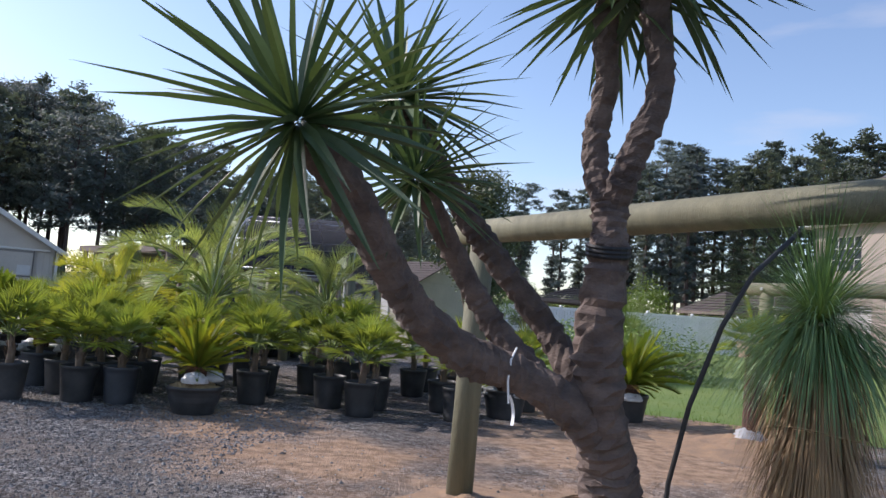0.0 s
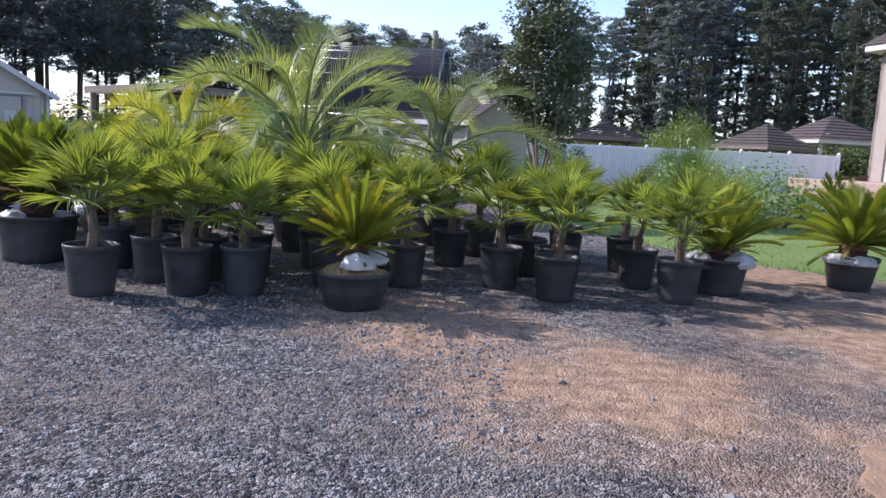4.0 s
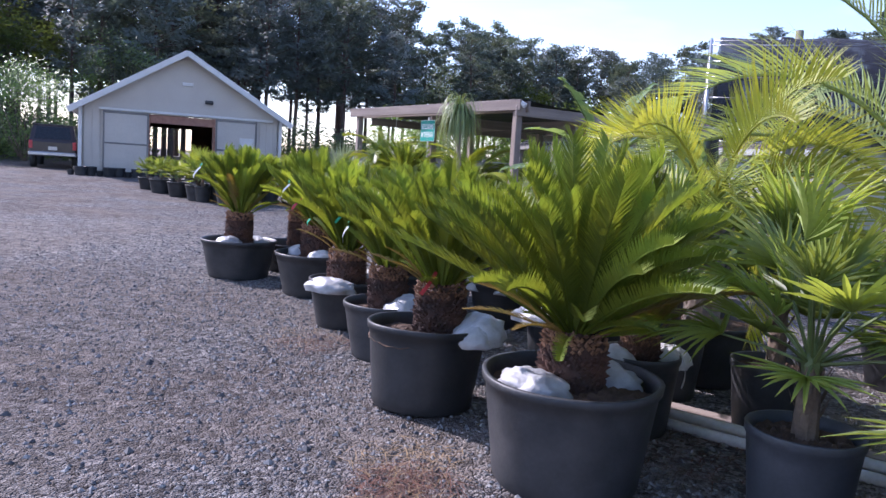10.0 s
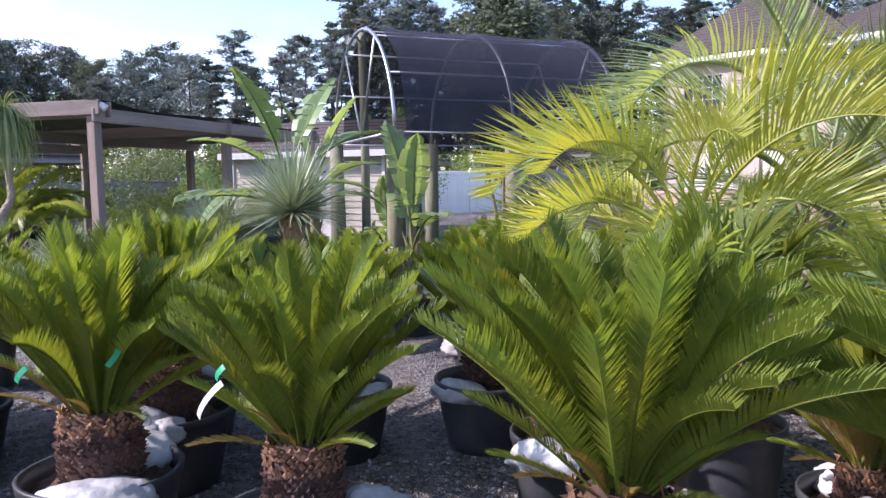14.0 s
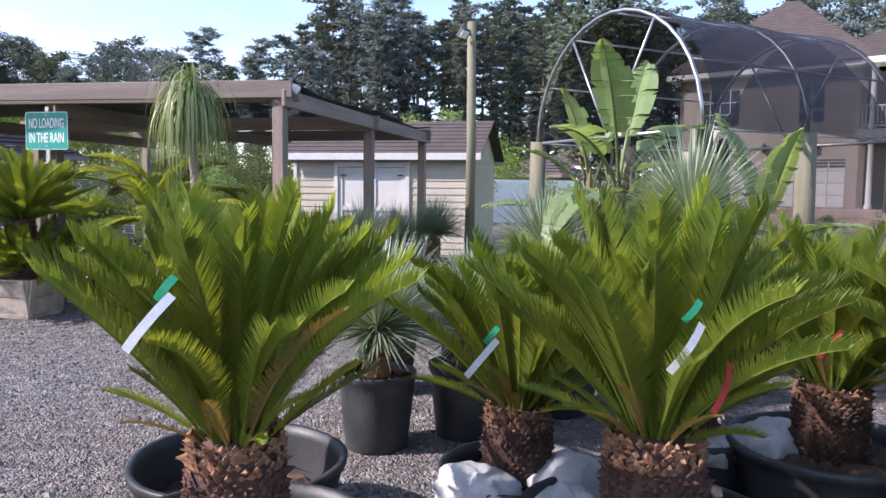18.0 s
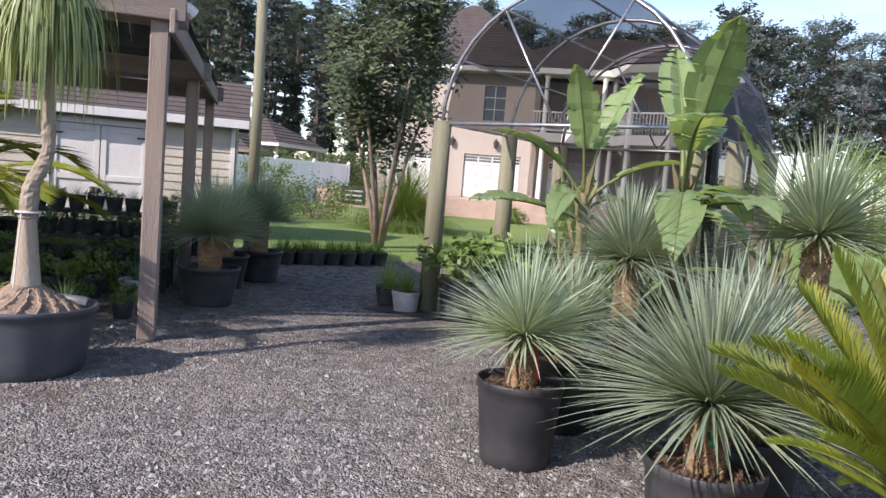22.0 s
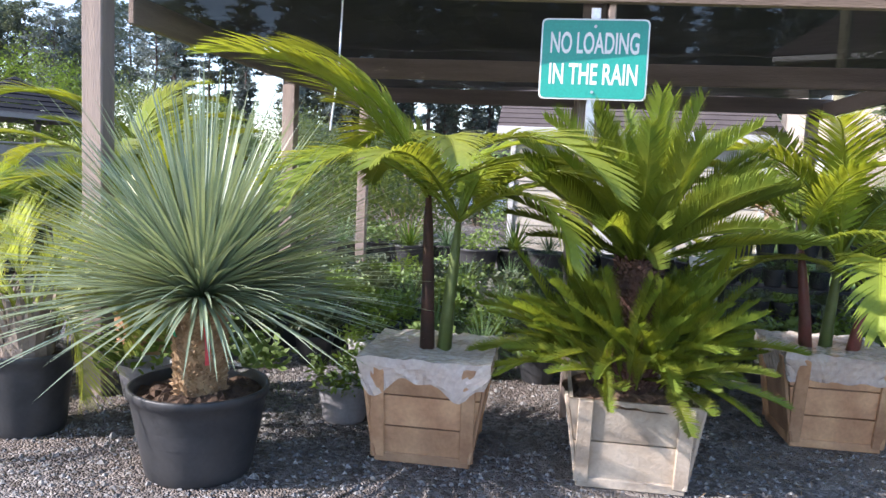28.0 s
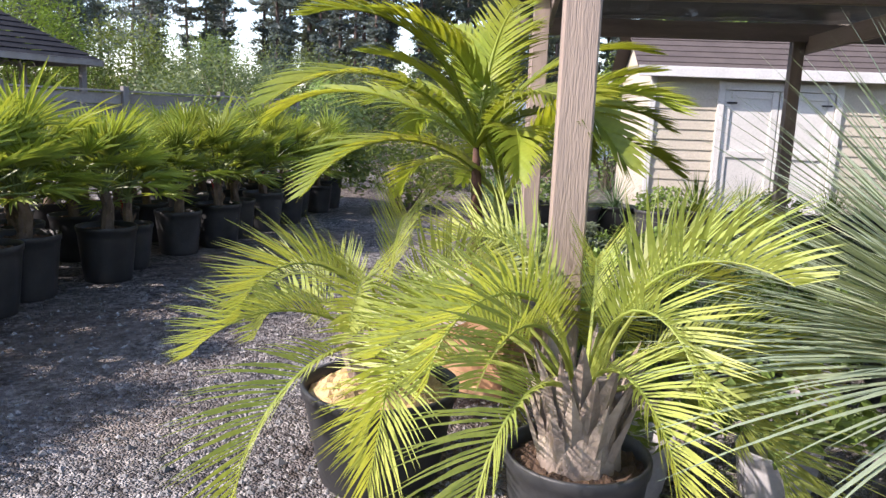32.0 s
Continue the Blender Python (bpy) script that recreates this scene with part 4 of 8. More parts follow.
def jelly_palm(m, trunk_h, fronds, meshes, s=1.0, seed=0, pot="wide", label="", low=5, high=84, soil=None):
    ob = thing("potted_jelly_palm", m, label, "palm", "jelly palms")
    part("pot", POTS[pot], ob)
    r, h = POT_SIZE[pot]
    part("soil", soil_mesh(r * 0.95, h - 0.05, soil, 0.02 if soil is None else 0.09, seed), ob)
    rng, mb = random.Random(seed), Mesh()
    mb.tube([(0, 0, h - 0.1), (0, 0, h + trunk_h * 0.6), (0, 0, h + trunk_h)], [0.13, 0.12, 0.07], 14, bump=0.1)
    for k in range(34):
        a, z = k * 2.4, h + trunk_h * (0.05 + 0.9 * k / 34)
        mb.blade(Vector((0.11 * math.cos(a), 0.11 * math.sin(a), z - 0.08)), Vector((math.cos(a) * 0.35, math.sin(a) * 0.35, 1)), Vector((math.cos(a), math.sin(a), 0.1)), 0.26, 0.075, -0.1, 2, -0.25)
    part("trunk", mb.done("trunk", BARK_GREY), ob)
    crown = thing_part("crown", ob, at(0, 0, h + trunk_h - 0.05))
    spread_leaves(crown, meshes, fronds, 0, low, high, s, seed, "frond", 0.05, 0.14, 0.9)
    return ob


# ---- far trees ----
def split(mb, bark, leaf):
    """Two meshes, wood and leaves, from one that holds both."""
    out = []
    for slot, mat in ((0, bark), (1, leaf)):
        half, seen = Mesh(), {}
        for f, s in zip(mb.f, mb.s):
            if s == slot:
                ids = []
                for i in f:
                    if i not in seen:
                        seen[i] = len(half.v)
                        half.v.append(mb.v[i])
                    ids.append(seen[i])
                half.f.append(tuple(ids))
                half.s.append(0)
        out.append(half.done("wood" if slot == 0 else "leaves", mat))
    return out


def plant_tree(name, meshes, m, label, category, group=""):
    ob = thing(name, m, label, category, group)
    if len(meshes[0].polygons):
        part("trunk", meshes[0], ob)
    part("crown", meshes[1], ob)
    return ob


def pine_mesh(seed, h=18.0, layered=False):
    """A tall pine: a high ragged head, or tiers of short level boughs with gaps between them down most of the trunk."""
    rng, mb = random.Random(seed), Mesh()
    wob = [(rng.uniform(-0.25, 0.25), rng.uniform(-0.25, 0.25)) for _ in range(7)]
    pts = [Vector((wob[k][0] * k / 6, wob[k][1] * k / 6, h * k / 6)) for k in range(7)]
    mb.tube(pts, [0.24, 0.22, 0.19, 0.16, 0.12, 0.08, 0.03], 7)
    low = rng.uniform(0.10, 0.18) if layered else rng.uniform(0.30, 0.42)
    tiers = 30 if layered else 24
    for i in range(tiers):
        t = low + (1 - low) * (i + rng.uniform(0.2, 0.8)) / tiers
        q = (t - low) / (1 - low)
        k = min(int(t * 6), 5)
        b = pts[k].lerp(pts[k + 1], t * 6 - k)
        a0 = rng.uniform(0, 6.3)
        for j in range(2):
            a = a0 + j * math.pi + rng.uniform(-0.8, 0.8)
            if layered:
                if q < 0.55 and rng.random() < 0.4:
                    continue
                reach = (0.6 + 0.5 * q if q < 0.5 else 0.7 + 1.3 * math.sin(math.pi * (1.12 * q - 0.20)) ** 0.7) * rng.uniform(0.5, 1.25)
                d = Vector((math.cos(a), math.sin(a), rng.uniform(-0.12, 0.18)))
            else:
                reach = (0.9 + 2.9 * math.sin(math.pi * (0.25 + 0.66 * q)) ** 0.8) * rng.uniform(0.45, 1.15)
                d = Vector((math.cos(a), math.sin(a), rng.uniform(0.05, 0.55)))
            mb.tube([b, b + d * reach * 0.6, b + d * reach + Vector((0, 0, 0.2))], [0.05, 0.032, 0.012], 3, caps=False)
            for _ in range(5 if layered else 6):
                c = b + d * reach * rng.uniform(0.25, 1.05) + Vector((rng.gauss(0, 0.28), rng.gauss(0, 0.28), rng.gauss(0.1, 0.10)))
                for _ in range(16):
                    v = Vector((rng.gauss(0, 1), rng.gauss(0, 1), rng.gauss(0.15, 0.45))).normalized()
                    side = v.orthogonal().normalized() * rng.uniform(0.07, 0.14)
                    e = c + Vector((rng.gauss(0, 0.24 if layered else 0.32), rng.gauss(0, 0.24 if layered else 0.32), rng.gauss(0, 0.09 if layered else 0.20)))
                    mb.face([e - side, e + side, e + v * rng.uniform(0.25, 0.6)], 1)
    return split(mb, BARK_PINE, NEEDLES_HAZED)


def leafy_mesh(name, seed, w, h, leaves, size, mat, trunk=None, z0=0.0, clumps=26, bark=None, gap=0.16):
    """A crown of small leaves gathered in clumps on branching stems."""
    rng, mb = random.Random(seed), Mesh()
    base = Vector((0, 0, 0))
    for i in range(clumps):
        t = (i + 0.5) / clumps
        a = i * 2.4 + rng.uniform(-0.4, 0.4)
        el = math.asin(2 * rng.random() - 1)
        rr = rng.uniform(0.55, 1.0)
        c = Vector((math.cos(a) * math.cos(el) * w * rr, math.sin(a) * math.cos(el) * w * rr, z0 + h * 0.5 + math.sin(el) * h * 0.5 * rr))
        if trunk:
            mid = base.lerp(c, 0.5) + Vector((0, 0, 0.12 * h))
            if i % 2 == 0:
                mb.tube([(0.06 * math.cos(a), 0.06 * math.sin(a), z0 * 0.75 if z0 else 0.0), mid, c], [trunk * 0.45, trunk * 0.25, trunk * 0.08], 5, caps=False)
        cs = w * rng.uniform(0.26, 0.42)
        for _ in range(leaves // clumps):
            d = Vector((rng.gauss(0, 1), rng.gauss(0, 1), rng.gauss(0, 0.8)))
            d = d.normalized() * cs * rng.random() ** 0.45
            p = c + d
            if p.z < 0.02:
                continue
            u = Vector((rng.gauss(0, 1), rng.gauss(0, 1), rng.gauss(0, 0.6))).normalized()
            v = u.orthogonal().normalized()
            L = size * rng.uniform(0.6, 1.2)
            mb.face([p, p + u * L * 0.5 + v * L * 0.25, p + u * L, p + u * L * 0.5 - v * L * 0.25], 1)
    if trunk and z0:
        mb.tube([(0, 0, -0.1), (0.03, 0, z0 * 0.5), (0, 0, z0 + h * 0.15)], [trunk, trunk * 0.85, trunk * 0.6], 8)
    return split(mb, bark or BARK_SMOOTH, mat)


def build_trees():
    rng = random.Random(21)
    heads = [pine_mesh(k, 17 + 1.5 * k) for k in range(5)]
    tiers = [pine_mesh(10 + k, 17 + 1.5 * k, True) for k in range(4)]
    crowns = [leafy_mesh("broad_tree", 50 + k, 3.6, 8.0, 5200, 0.30, LEAF_WOOD, 0.22, 2.5, 30, BARK_PINE) for k in range(2)]
    for row, (dist, n, a0, a1) in enumerate(((61, 60, -78, 94), (69, 66, -80, 97), (77, 46, -80, 2), (80, 56, -78, 96))):
        for i in range(n):
            deg = a0 + (a1 - a0) * (i + rng.uniform(-0.35, 0.35)) / (n - 1)
            a = radians(deg)
            d = dist + rng.uniform(-4, 4)
            x, y = 1 + d * math.sin(a), 8 + d * math.cos(a)
            tall = (10.6 + 5.2 * min(1, max(0, deg - 3) / 16 if deg > 0 else max(0, -deg - 9) / 25)) * d / 62 * rng.uniform(0.84, 1.08)
            z = min(rise(x, y), 1.6) - 0.2
            if 3 < deg < 45 and row and rng.random() < 0.12:
                continue
            if 3 < deg < 45:
                k = rng.randrange(4)
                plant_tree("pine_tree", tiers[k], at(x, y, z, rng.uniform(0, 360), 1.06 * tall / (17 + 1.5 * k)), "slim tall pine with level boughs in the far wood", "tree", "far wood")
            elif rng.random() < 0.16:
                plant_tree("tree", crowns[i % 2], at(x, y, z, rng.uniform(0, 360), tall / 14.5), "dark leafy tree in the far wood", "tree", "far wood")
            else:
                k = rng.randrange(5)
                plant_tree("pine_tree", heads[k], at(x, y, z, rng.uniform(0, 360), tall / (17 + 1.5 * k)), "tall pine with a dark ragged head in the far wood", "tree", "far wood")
    rng2 = random.Random(5)
    for i in range(32):
        a, d, k = radians(16 + 29 * (i + rng2.uniform(-0.4, 0.4)) / 31), 88 + rng2.uniform(-4, 4), i % 4
        plant_tree("pine_tree", tiers[k], at(1 + d * math.sin(a), 8 + d * math.cos(a), 0.9, rng2.uniform(0, 360), rng2.uniform(17.5, 21.5) / (17 + 1.5 * k)), "slim tall pine with level boughs in the far wood", "tree", "far wood")
    under = [leafy_mesh("undergrowth", 70 + k, 2.6, 2.4, 3000, 0.2, mt, None, 0, 20) for k, mt in enumerate((LEAF_WOOD, LEAF_WOOD))]
    for i in range(64):
        a = radians(-62 + 140 * i / 63 + rng.uniform(-1, 1))
        d = 52 + rng.uniform(-2.5, 4)
        x, y = 1 + d * math.sin(a), 8 + d * math.cos(a)
        m = at(x, y, rise(x, y) - 0.3, rng.uniform(0, 360), rng.uniform(0.9, 1.5))
        if radians(-42) < a < radians(-33):
            continue  # open field behind the barn
        plant_tree("bush", under[i % 2], m, "green bush at the edge of the wood", "bush", "wood edge bushes")


build_trees()


# ---- wooden shade house ----
PU, PV = Vector((-0.695, 0.719, 0)), Vector((0.719, 0.695, 0))
PC = Vector((-5.66, 19.19, 0))
PTURN = math.degrees(math.atan2(PU.y, PU.x))


def on_perg(u, v, z, turn=0.0):
    p = PC + PU * u + PV * v
    return pose(p.x, p.y, z, 0, 0, PTURN + turn)


def post_mesh(w, h, mat=TIMBER):
    mb = Mesh()
    mb.box((w, w, h), Matrix.Translation((0, 0, h / 2)), 0.008)
    return mb.done("post", mat)


def beam_mesh(l, w, h, mat=TIMBER_BEAM):
    mb = Mesh()
    mb.box((l, w, h), Matrix(), 0.008)
    return mb.done("beam", mat)


def build_pergola():
    ob = thing("shade_pergola", on_perg(0, 0, 0), "weathered timber shade house roofed with black shade cloth", "pergola")
    pm = post_mesh(0.135, 2.52)
    for u in (0.0, 3.05, 6.05):
        for v in (0.0, 2.95, 5.9):
            part("post", pm, ob, pose(5.97, 0.434, 0) if (u, v) == (6.05, 0.0) else pose(u, -v, 0))
    fm, sm = beam_mesh(6.5, 0.045, 0.20), beam_mesh(6.2, 0.045, 0.19)
    part("beam", fm, ob, pose(3.05, 0.315, 2.60, 0, 0, 4.1))
    part("beam", fm, ob, pose(3.05, 0.118, 2.58, 0, 0, 4.1))
    part("beam", fm, ob, pose(3.05, -2.95 + 0.097, 2.50))
    part("beam", fm, ob, pose(3.05, -5.9 + 0.097, 2.55))
    for u in (0.0, 3.05, 6.05):
        part("side_beam", sm, ob, pose(u - 0.097 if u else -0.097, -2.98, 2.42 if u else 2.50, 0, 0, 90))
    mb, n = Mesh(), 30
    for i in range(n + 1):
        for j in range(n + 1):
            u, v = -0.15 + 6.4 * i / n, -0.12 + 6.2 * j / n
            z = 2.705 - 0.13 * abs(math.sin(math.pi * v / 2.95)) * (0.7 + 0.3 * math.sin(u * 1.3)) - 0.012 * math.sin(u * 5.1 + 3 * v)
            mb.v.append((u, -v, z))
    for i in range(n):
        for j in range(n):
            a = i * (n + 1) + j
            mb.f.append((a, a + n + 1, a + n + 2, a + 1))
    mb.s = [0] * len(mb.f)
    part("shade_cloth", mb.done("shade_cloth", NET_ROOF), ob, None, "black woven shade cloth roof")
    mb = Mesh()
    mb.tube([(-0.11, 0.02, 2.66), (-0.19, 0.05, 2.62), (-0.24, 0.02, 2.58)], [0.035, 0.045, 0.05], 10)
    part("security_lamp", mb.done("security_lamp", WHITE_TRIM), ob)
    # drain cord from the beam
    mb = Mesh()
    mb.tube([(4.55, 0.14, 2.56), (4.56, 0.15, 2.1), (4.6, 0.16, 1.7)], 0.006, 5)
    part("cord", mb.done("cord", TAG_WHITE), ob)


def roof_net():
    m = NET.copy()
    m.name = "roof shade cloth"
    for nd in m.node_tree.nodes:
        if nd.type == "MAP_RANGE":
            nd.inputs["To Min"].default_value, nd.inputs["To Max"].default_value = 0.02, 0.07
    return m


NET_ROOF = roof_net()
build_pergola()


def text_mesh(body, size, mat):
    cu = bpy.data.curves.new("lettering", "FONT")
    cu.body, cu.size, cu.align_x, cu.align_y, cu.extrude, cu.offset = body, size, "CENTER", "CENTER", 0.0008, 0.003
    ob = bpy.data.objects.new("lettering", cu)
    me = bpy.data.meshes.new_from_object(ob)
    bpy.data.objects.remove(ob)
    me.materials.append(mat)
    return me


def build_sign():
    tl, tr = Vector((-8.10, 21.49, 0)), Vector((-7.67, 21.055, 0))
    mid = (tl + tr) / 2
    turn = math.degrees(math.atan2(tr.y - tl.y, tr.x - tl.x))
    ob = thing("yard_sign", pose(mid.x, mid.y, 2.157, 0, 0, turn), "green metal sign with white lettering and border on a post", "sign")

    def rounded(w, h, r, y, mat, name, d=0.004):
        mb, pts = Mesh(), []
        for cx, cz, a0 in ((w / 2 - r, h / 2 - r, 0), (-w / 2 + r, h / 2 - r, 90), (-w / 2 + r, -h / 2 + r, 180), (w / 2 - r, -h / 2 + r, 270)):
            for k in range(6):
                a = radians(a0 + 18 * k)
                pts.append((cx + r * math.cos(a), cz + r * math.sin(a)))
        mb.face([(x, y, z) for x, z in pts])
        mb.face([(x, y + d, z) for x, z in reversed(pts)])
        for i in range(len(pts)):
            p, q = pts[i], pts[(i + 1) % len(pts)]
            mb.face([(p[0], y, p[1]), (p[0], y + d, p[1]), (q[0], y + d, q[1]), (q[0], y, q[1])])
        return part(name, mb.done(name, mat), ob)

    rounded(0.61, 0.457, 0.03, 0.0, SIGN_WHITE, "border")
    rounded(0.592, 0.439, 0.026, -0.0030, SIGN_GREEN, "face", 0.0025)
    for body, z in (("NO LOADING", 0.085), ("IN THE RAIN", -0.09)):
        me = text_mesh(body, 0.165, SIGN_WHITE)
        w = max(v.co.x for v in me.vertices) - min(v.co.x for v in me.vertices)
        part("lettering", me, ob, pose(0, -0.0045, z, 90) @ Matrix.Diagonal((0.50 / w, 1.0, 1, 1)), "white capital letters")
    mb = Mesh()
    for x, z in ((0, 0.185), (0, -0.185)):
        mb.tube([(x, -0.003, z), (x, -0.010, z)], 0.009, 8)
    part("bolt", mb.done("bolt", STEEL), ob)
    mb = Mesh()
    mb.box((0.055, 0.03, 2.45), pose(0, 0.026, -0.932), 0.004)
    part("sign_post", mb.done("sign_post", STEEL), ob)


build_sign()


# ---- hoop house ----
def build_hoop():
    pl, pr = Vector((-2.50, 18.46, 0)), Vector((-2.76, 15.69, 0))
    w = (pl - pr).length
    right = (pr - pl).normalized()
    deep = Vector((-right.y, right.x, 0))
    turn = math.degrees(math.atan2(right.y, right.x))
    ob = thing("hoop_house", pose(pl.x, pl.y, 0, 0, 0, turn), "small hoop house of galvanised tubes under black shade net", "greenhouse")
    L = 2.95
    mb = Mesh()
    mb.tube([(0, 0, -0.05), (0.0, 0, 1.1), (0.01, 0, 2.12)], [0.11, 0.105, 0.10], 14)
    pm = mb.done("post", POLE_WOOD, True)
    for x in (0.0, w):
        for y in (0.0, L / 2, L):
            part("post", pm, ob, pose(x, y, 0, 0, 0, x * 40 + y * 70))

    def arc(k, n=18):
        a = math.pi * k / n
        return Vector((w / 2 - w / 2 * math.cos(a), 0, 2.1 + 1.36 * math.sin(a)))

    mb = Mesh()
    mb.tube([arc(k) for k in range(19)], 0.021, 8)
    am = mb.done("arch", STEEL, True)
    for y in (0.0, L / 2, L):
        part("arch", am, ob, pose(0, y, 0))
    mb = Mesh()
    mb.tube([(-0.03, 0, 2.1), (w + 0.03, 0, 2.1)], 0.019, 8)
    cm = mb.done("cross_tube", STEEL, True)
    for y in (0.0, L):
        part("cross_tube", cm, ob, pose(0, y, 0))
    mb = Mesh()
    for x0, k in ((0.5, 6), (0.5, 12)):
        mb.tube([(w * 0.5, 0, 2.1), arc(k)], 0.014, 6)
    br = mb.done("brace", STEEL, True)
    for y in (0.0, L):
        part("brace", br, ob, pose(0, y, 0))
    for k in (0, 3, 6, 9, 12, 15, 18):
        mb = Mesh()
        p = arc(k)
        mb.tube([(p.x, 0, p.z), (p.x, L, p.z)], 0.013, 6)
        part("purlin", mb.done("purlin", STEEL, True), ob)
    mb, n, rows = Mesh(), 26, 8
    for j in range(rows + 1):
        y = 0.12 + (L - 0.12) * j / rows
        for k in range(n + 1):
            p = arc(18 * k / n)
            sag = 0.03 * math.sin(math.pi * ((2 * j / rows) % 1))
            mb.v.append((p.x + (p.x - w / 2) * 0.02, y, p.z + 0.03 - sag))
    for j in range(rows):
        for k in range(n):
            a = j * (n + 1) + k
            mb.f.append((a, a + 1, a + n + 2, a + n + 1))
    mb.s = [0] * len(mb.f)
    part("shade_net", mb.done("shade_net", NET), ob, None, "black woven shade net over the arches")
    mb = Mesh()
    for j in range(9):
        x = w * j / 8
        for z in range(7):
            mb.v.append((x, L + 0.03 + 0.03 * math.sin(j * 2 + z), 0.05 + (2.1 + 1.3 * math.sin(math.pi * j / 8)) * z / 6))
    for j in range(8):
        for z in range(6):
            a = j * 7 + z
            mb.f.append((a, a + 7, a + 8, a + 1))
    mb.s = [0] * len(mb.f)
    part("end_net", mb.done("end_net", NET), ob, None, "black shade net hung over the far end")
    mb = Mesh()
    mb.tube([(w + 0.12, 0.15, 2.0), (w + 0.14, 0.2, 1.0), (w + 0.10, 0.25, 0.05)], [0.05, 0.06, 0.05], 7, bump=0.3)
    part("gathered_net", mb.done("gathered_net", RUBBER), ob)
    mb = Mesh()
    mb.tube([(-0.10, 0.10, 2.05), (-0.12, 0.12, 1.0), (-0.1, 0.12, 0.02)], [0.02, 0.03, 0.04], 6, bump=0.3)
    part("gathered_net", mb.done("gathered_net", RUBBER), ob)
    # ground cloth under the plants
    mb = Mesh()
    for j in range(13):
        for k in range(9):
            x, y = -0.5 + (w + 0.6) * j / 12, -0.45 + (L + 0.5) * k / 8
            mb.v.append((x, y + 0.12 * math.sin(x * 3) * (k == 0), 0.012 + 0.01 * math.sin(5 * x + 3 * y)))
    for j in range(12):
        for k in range(8):
            a = j * 9 + k
            mb.f.append((a, a + 9, a + 10, a + 1))
    mb.s = [0] * len(mb.f)
    solid("ground_cloth", mb.done("ground_cloth", RUBBER), pose(pl.x, pl.y, 0, 0, 0, turn), "black weed cloth laid on the gravel", "ground cloth")


build_hoop()


# ---- buildings ----
def wall_mb(length, height, thick=0.15, holes=(), board=0.0):
    """A wall along +x with its face at y = 0, pierced by holes (x0, x1, z0, z1)."""
    mb = Mesh()
    xs = sorted({0.0, length, *[h[0] for h in holes], *[h[1] for h in holes]})
    zs = sorted({0.0, height, *[h[2] for h in holes], *[h[3] for h in holes]})
    ids = {}

    def vert(i, k, s):
        if (i, k, s) not in ids:
            ids[i, k, s] = len(mb.v)
            mb.v.append((xs[i], thick * s, zs[k]))
        return ids[i, k, s]

    def filled(i, k):
        if not (0 <= i < len(xs) - 1 and 0 <= k < len(zs) - 1):
            return False
        cx, cz = (xs[i] + xs[i + 1]) / 2, (zs[k] + zs[k + 1]) / 2
        return not any(h[0] < cx < h[1] and h[2] < cz < h[3] for h in holes)

    for i in range(len(xs) - 1):
        for k in range(len(zs) - 1):
            if not filled(i, k):
                continue
            c = [(i, k), (i + 1, k), (i + 1, k + 1), (i, k + 1)]
            mb.f.append(tuple(vert(*p, 0) for p in c))
            mb.f.append(tuple(vert(*p, 1) for p in reversed(c)))
            for e, (di, dk) in enumerate(((0, -1), (1, 0), (0, 1), (-1, 0))):
                if not filled(i + di, k + dk):
                    p, q = c[e], c[(e + 1) % 4]
                    mb.f.append((vert(*q, 0), vert(*p, 0), vert(*p, 1), vert(*q, 1)))
    mb.s = [0] * len(mb.f)
    return mb


def boards(length, height, step=0.18, holes=(), mat=SIDING, name="siding_board"):
    """Lapped boards as one sheet of slanted strips."""
    mb = Mesh()
    n = int(height / step)
    for k in range(n):
        z0, z1 = k * step, (k + 1) * step
        spans = [(0.0, length)]
        for h in holes:
            if h[2] < z1 - 0.01 and h[3] > z0 + 0.01:
                out = []
                for a, b in spans:
                    if h[0] > a:
                        out.append((a, min(b, h[0])))
                    if h[1] < b:
                        out.append((max(a, h[1]), b))
                spans = [(a, b) for a, b in out if b - a > 0.01]
        for a, b in spans:
            mb.face([(a, -0.022, z0), (b, -0.022, z0), (b, -0.004, z1), (a, -0.004, z1)])
            mb.face([(a, -0.022, z0), (a, 0.0, z0), (b, 0.0, z0), (b, -0.022, z0)])
    return mb.done(name, mat)


def window_unit(parent, m, w, h, cols=2, rows=3, shutters=False):
    fr = Mesh()
    for sx in (-1, 1):
        fr.box((0.09, 0.07, h + 0.16), Matrix.Translation((sx * (w / 2 + 0.035), -0.02, 0)), 0.006)
    for sz in (-1, 1):
        fr.box((w - 0.02, 0.07, 0.09), Matrix.Translation((0, -0.02, sz * (h / 2 + 0.035))), 0.006)
    for c in range(1, cols):
        fr.box((0.035, 0.03, h - 0.02), Matrix.Translation((-w / 2 + w * c / cols, 0.0, 0)), 0.003)
    for r in range(1, rows):
        fr.box((w - 0.02, 0.026, 0.035), Matrix.Translation((0, 0.001, -h / 2 + h * r / rows)), 0.003)
    win = part("window", fr.done("window", WHITE_TRIM), parent, m)
    gl = Mesh()
    gl.box((w, 0.012, h), Matrix.Translation((0, 0.03, 0)), 0.001)
    part("pane", gl.done("pane", GLASS), win)
    if shutters:
        for sx in (-1, 1):
            sh = Mesh()
            sh.box((w * 0.32, 0.05, h + 0.1), Matrix.Translation((sx * (w / 2 + 0.10 + w * 0.16), -0.03, 0)), 0.008)
            part("shutter", sh.done("shutter", SHUTTER), win, None, "dark green louvred shutter")


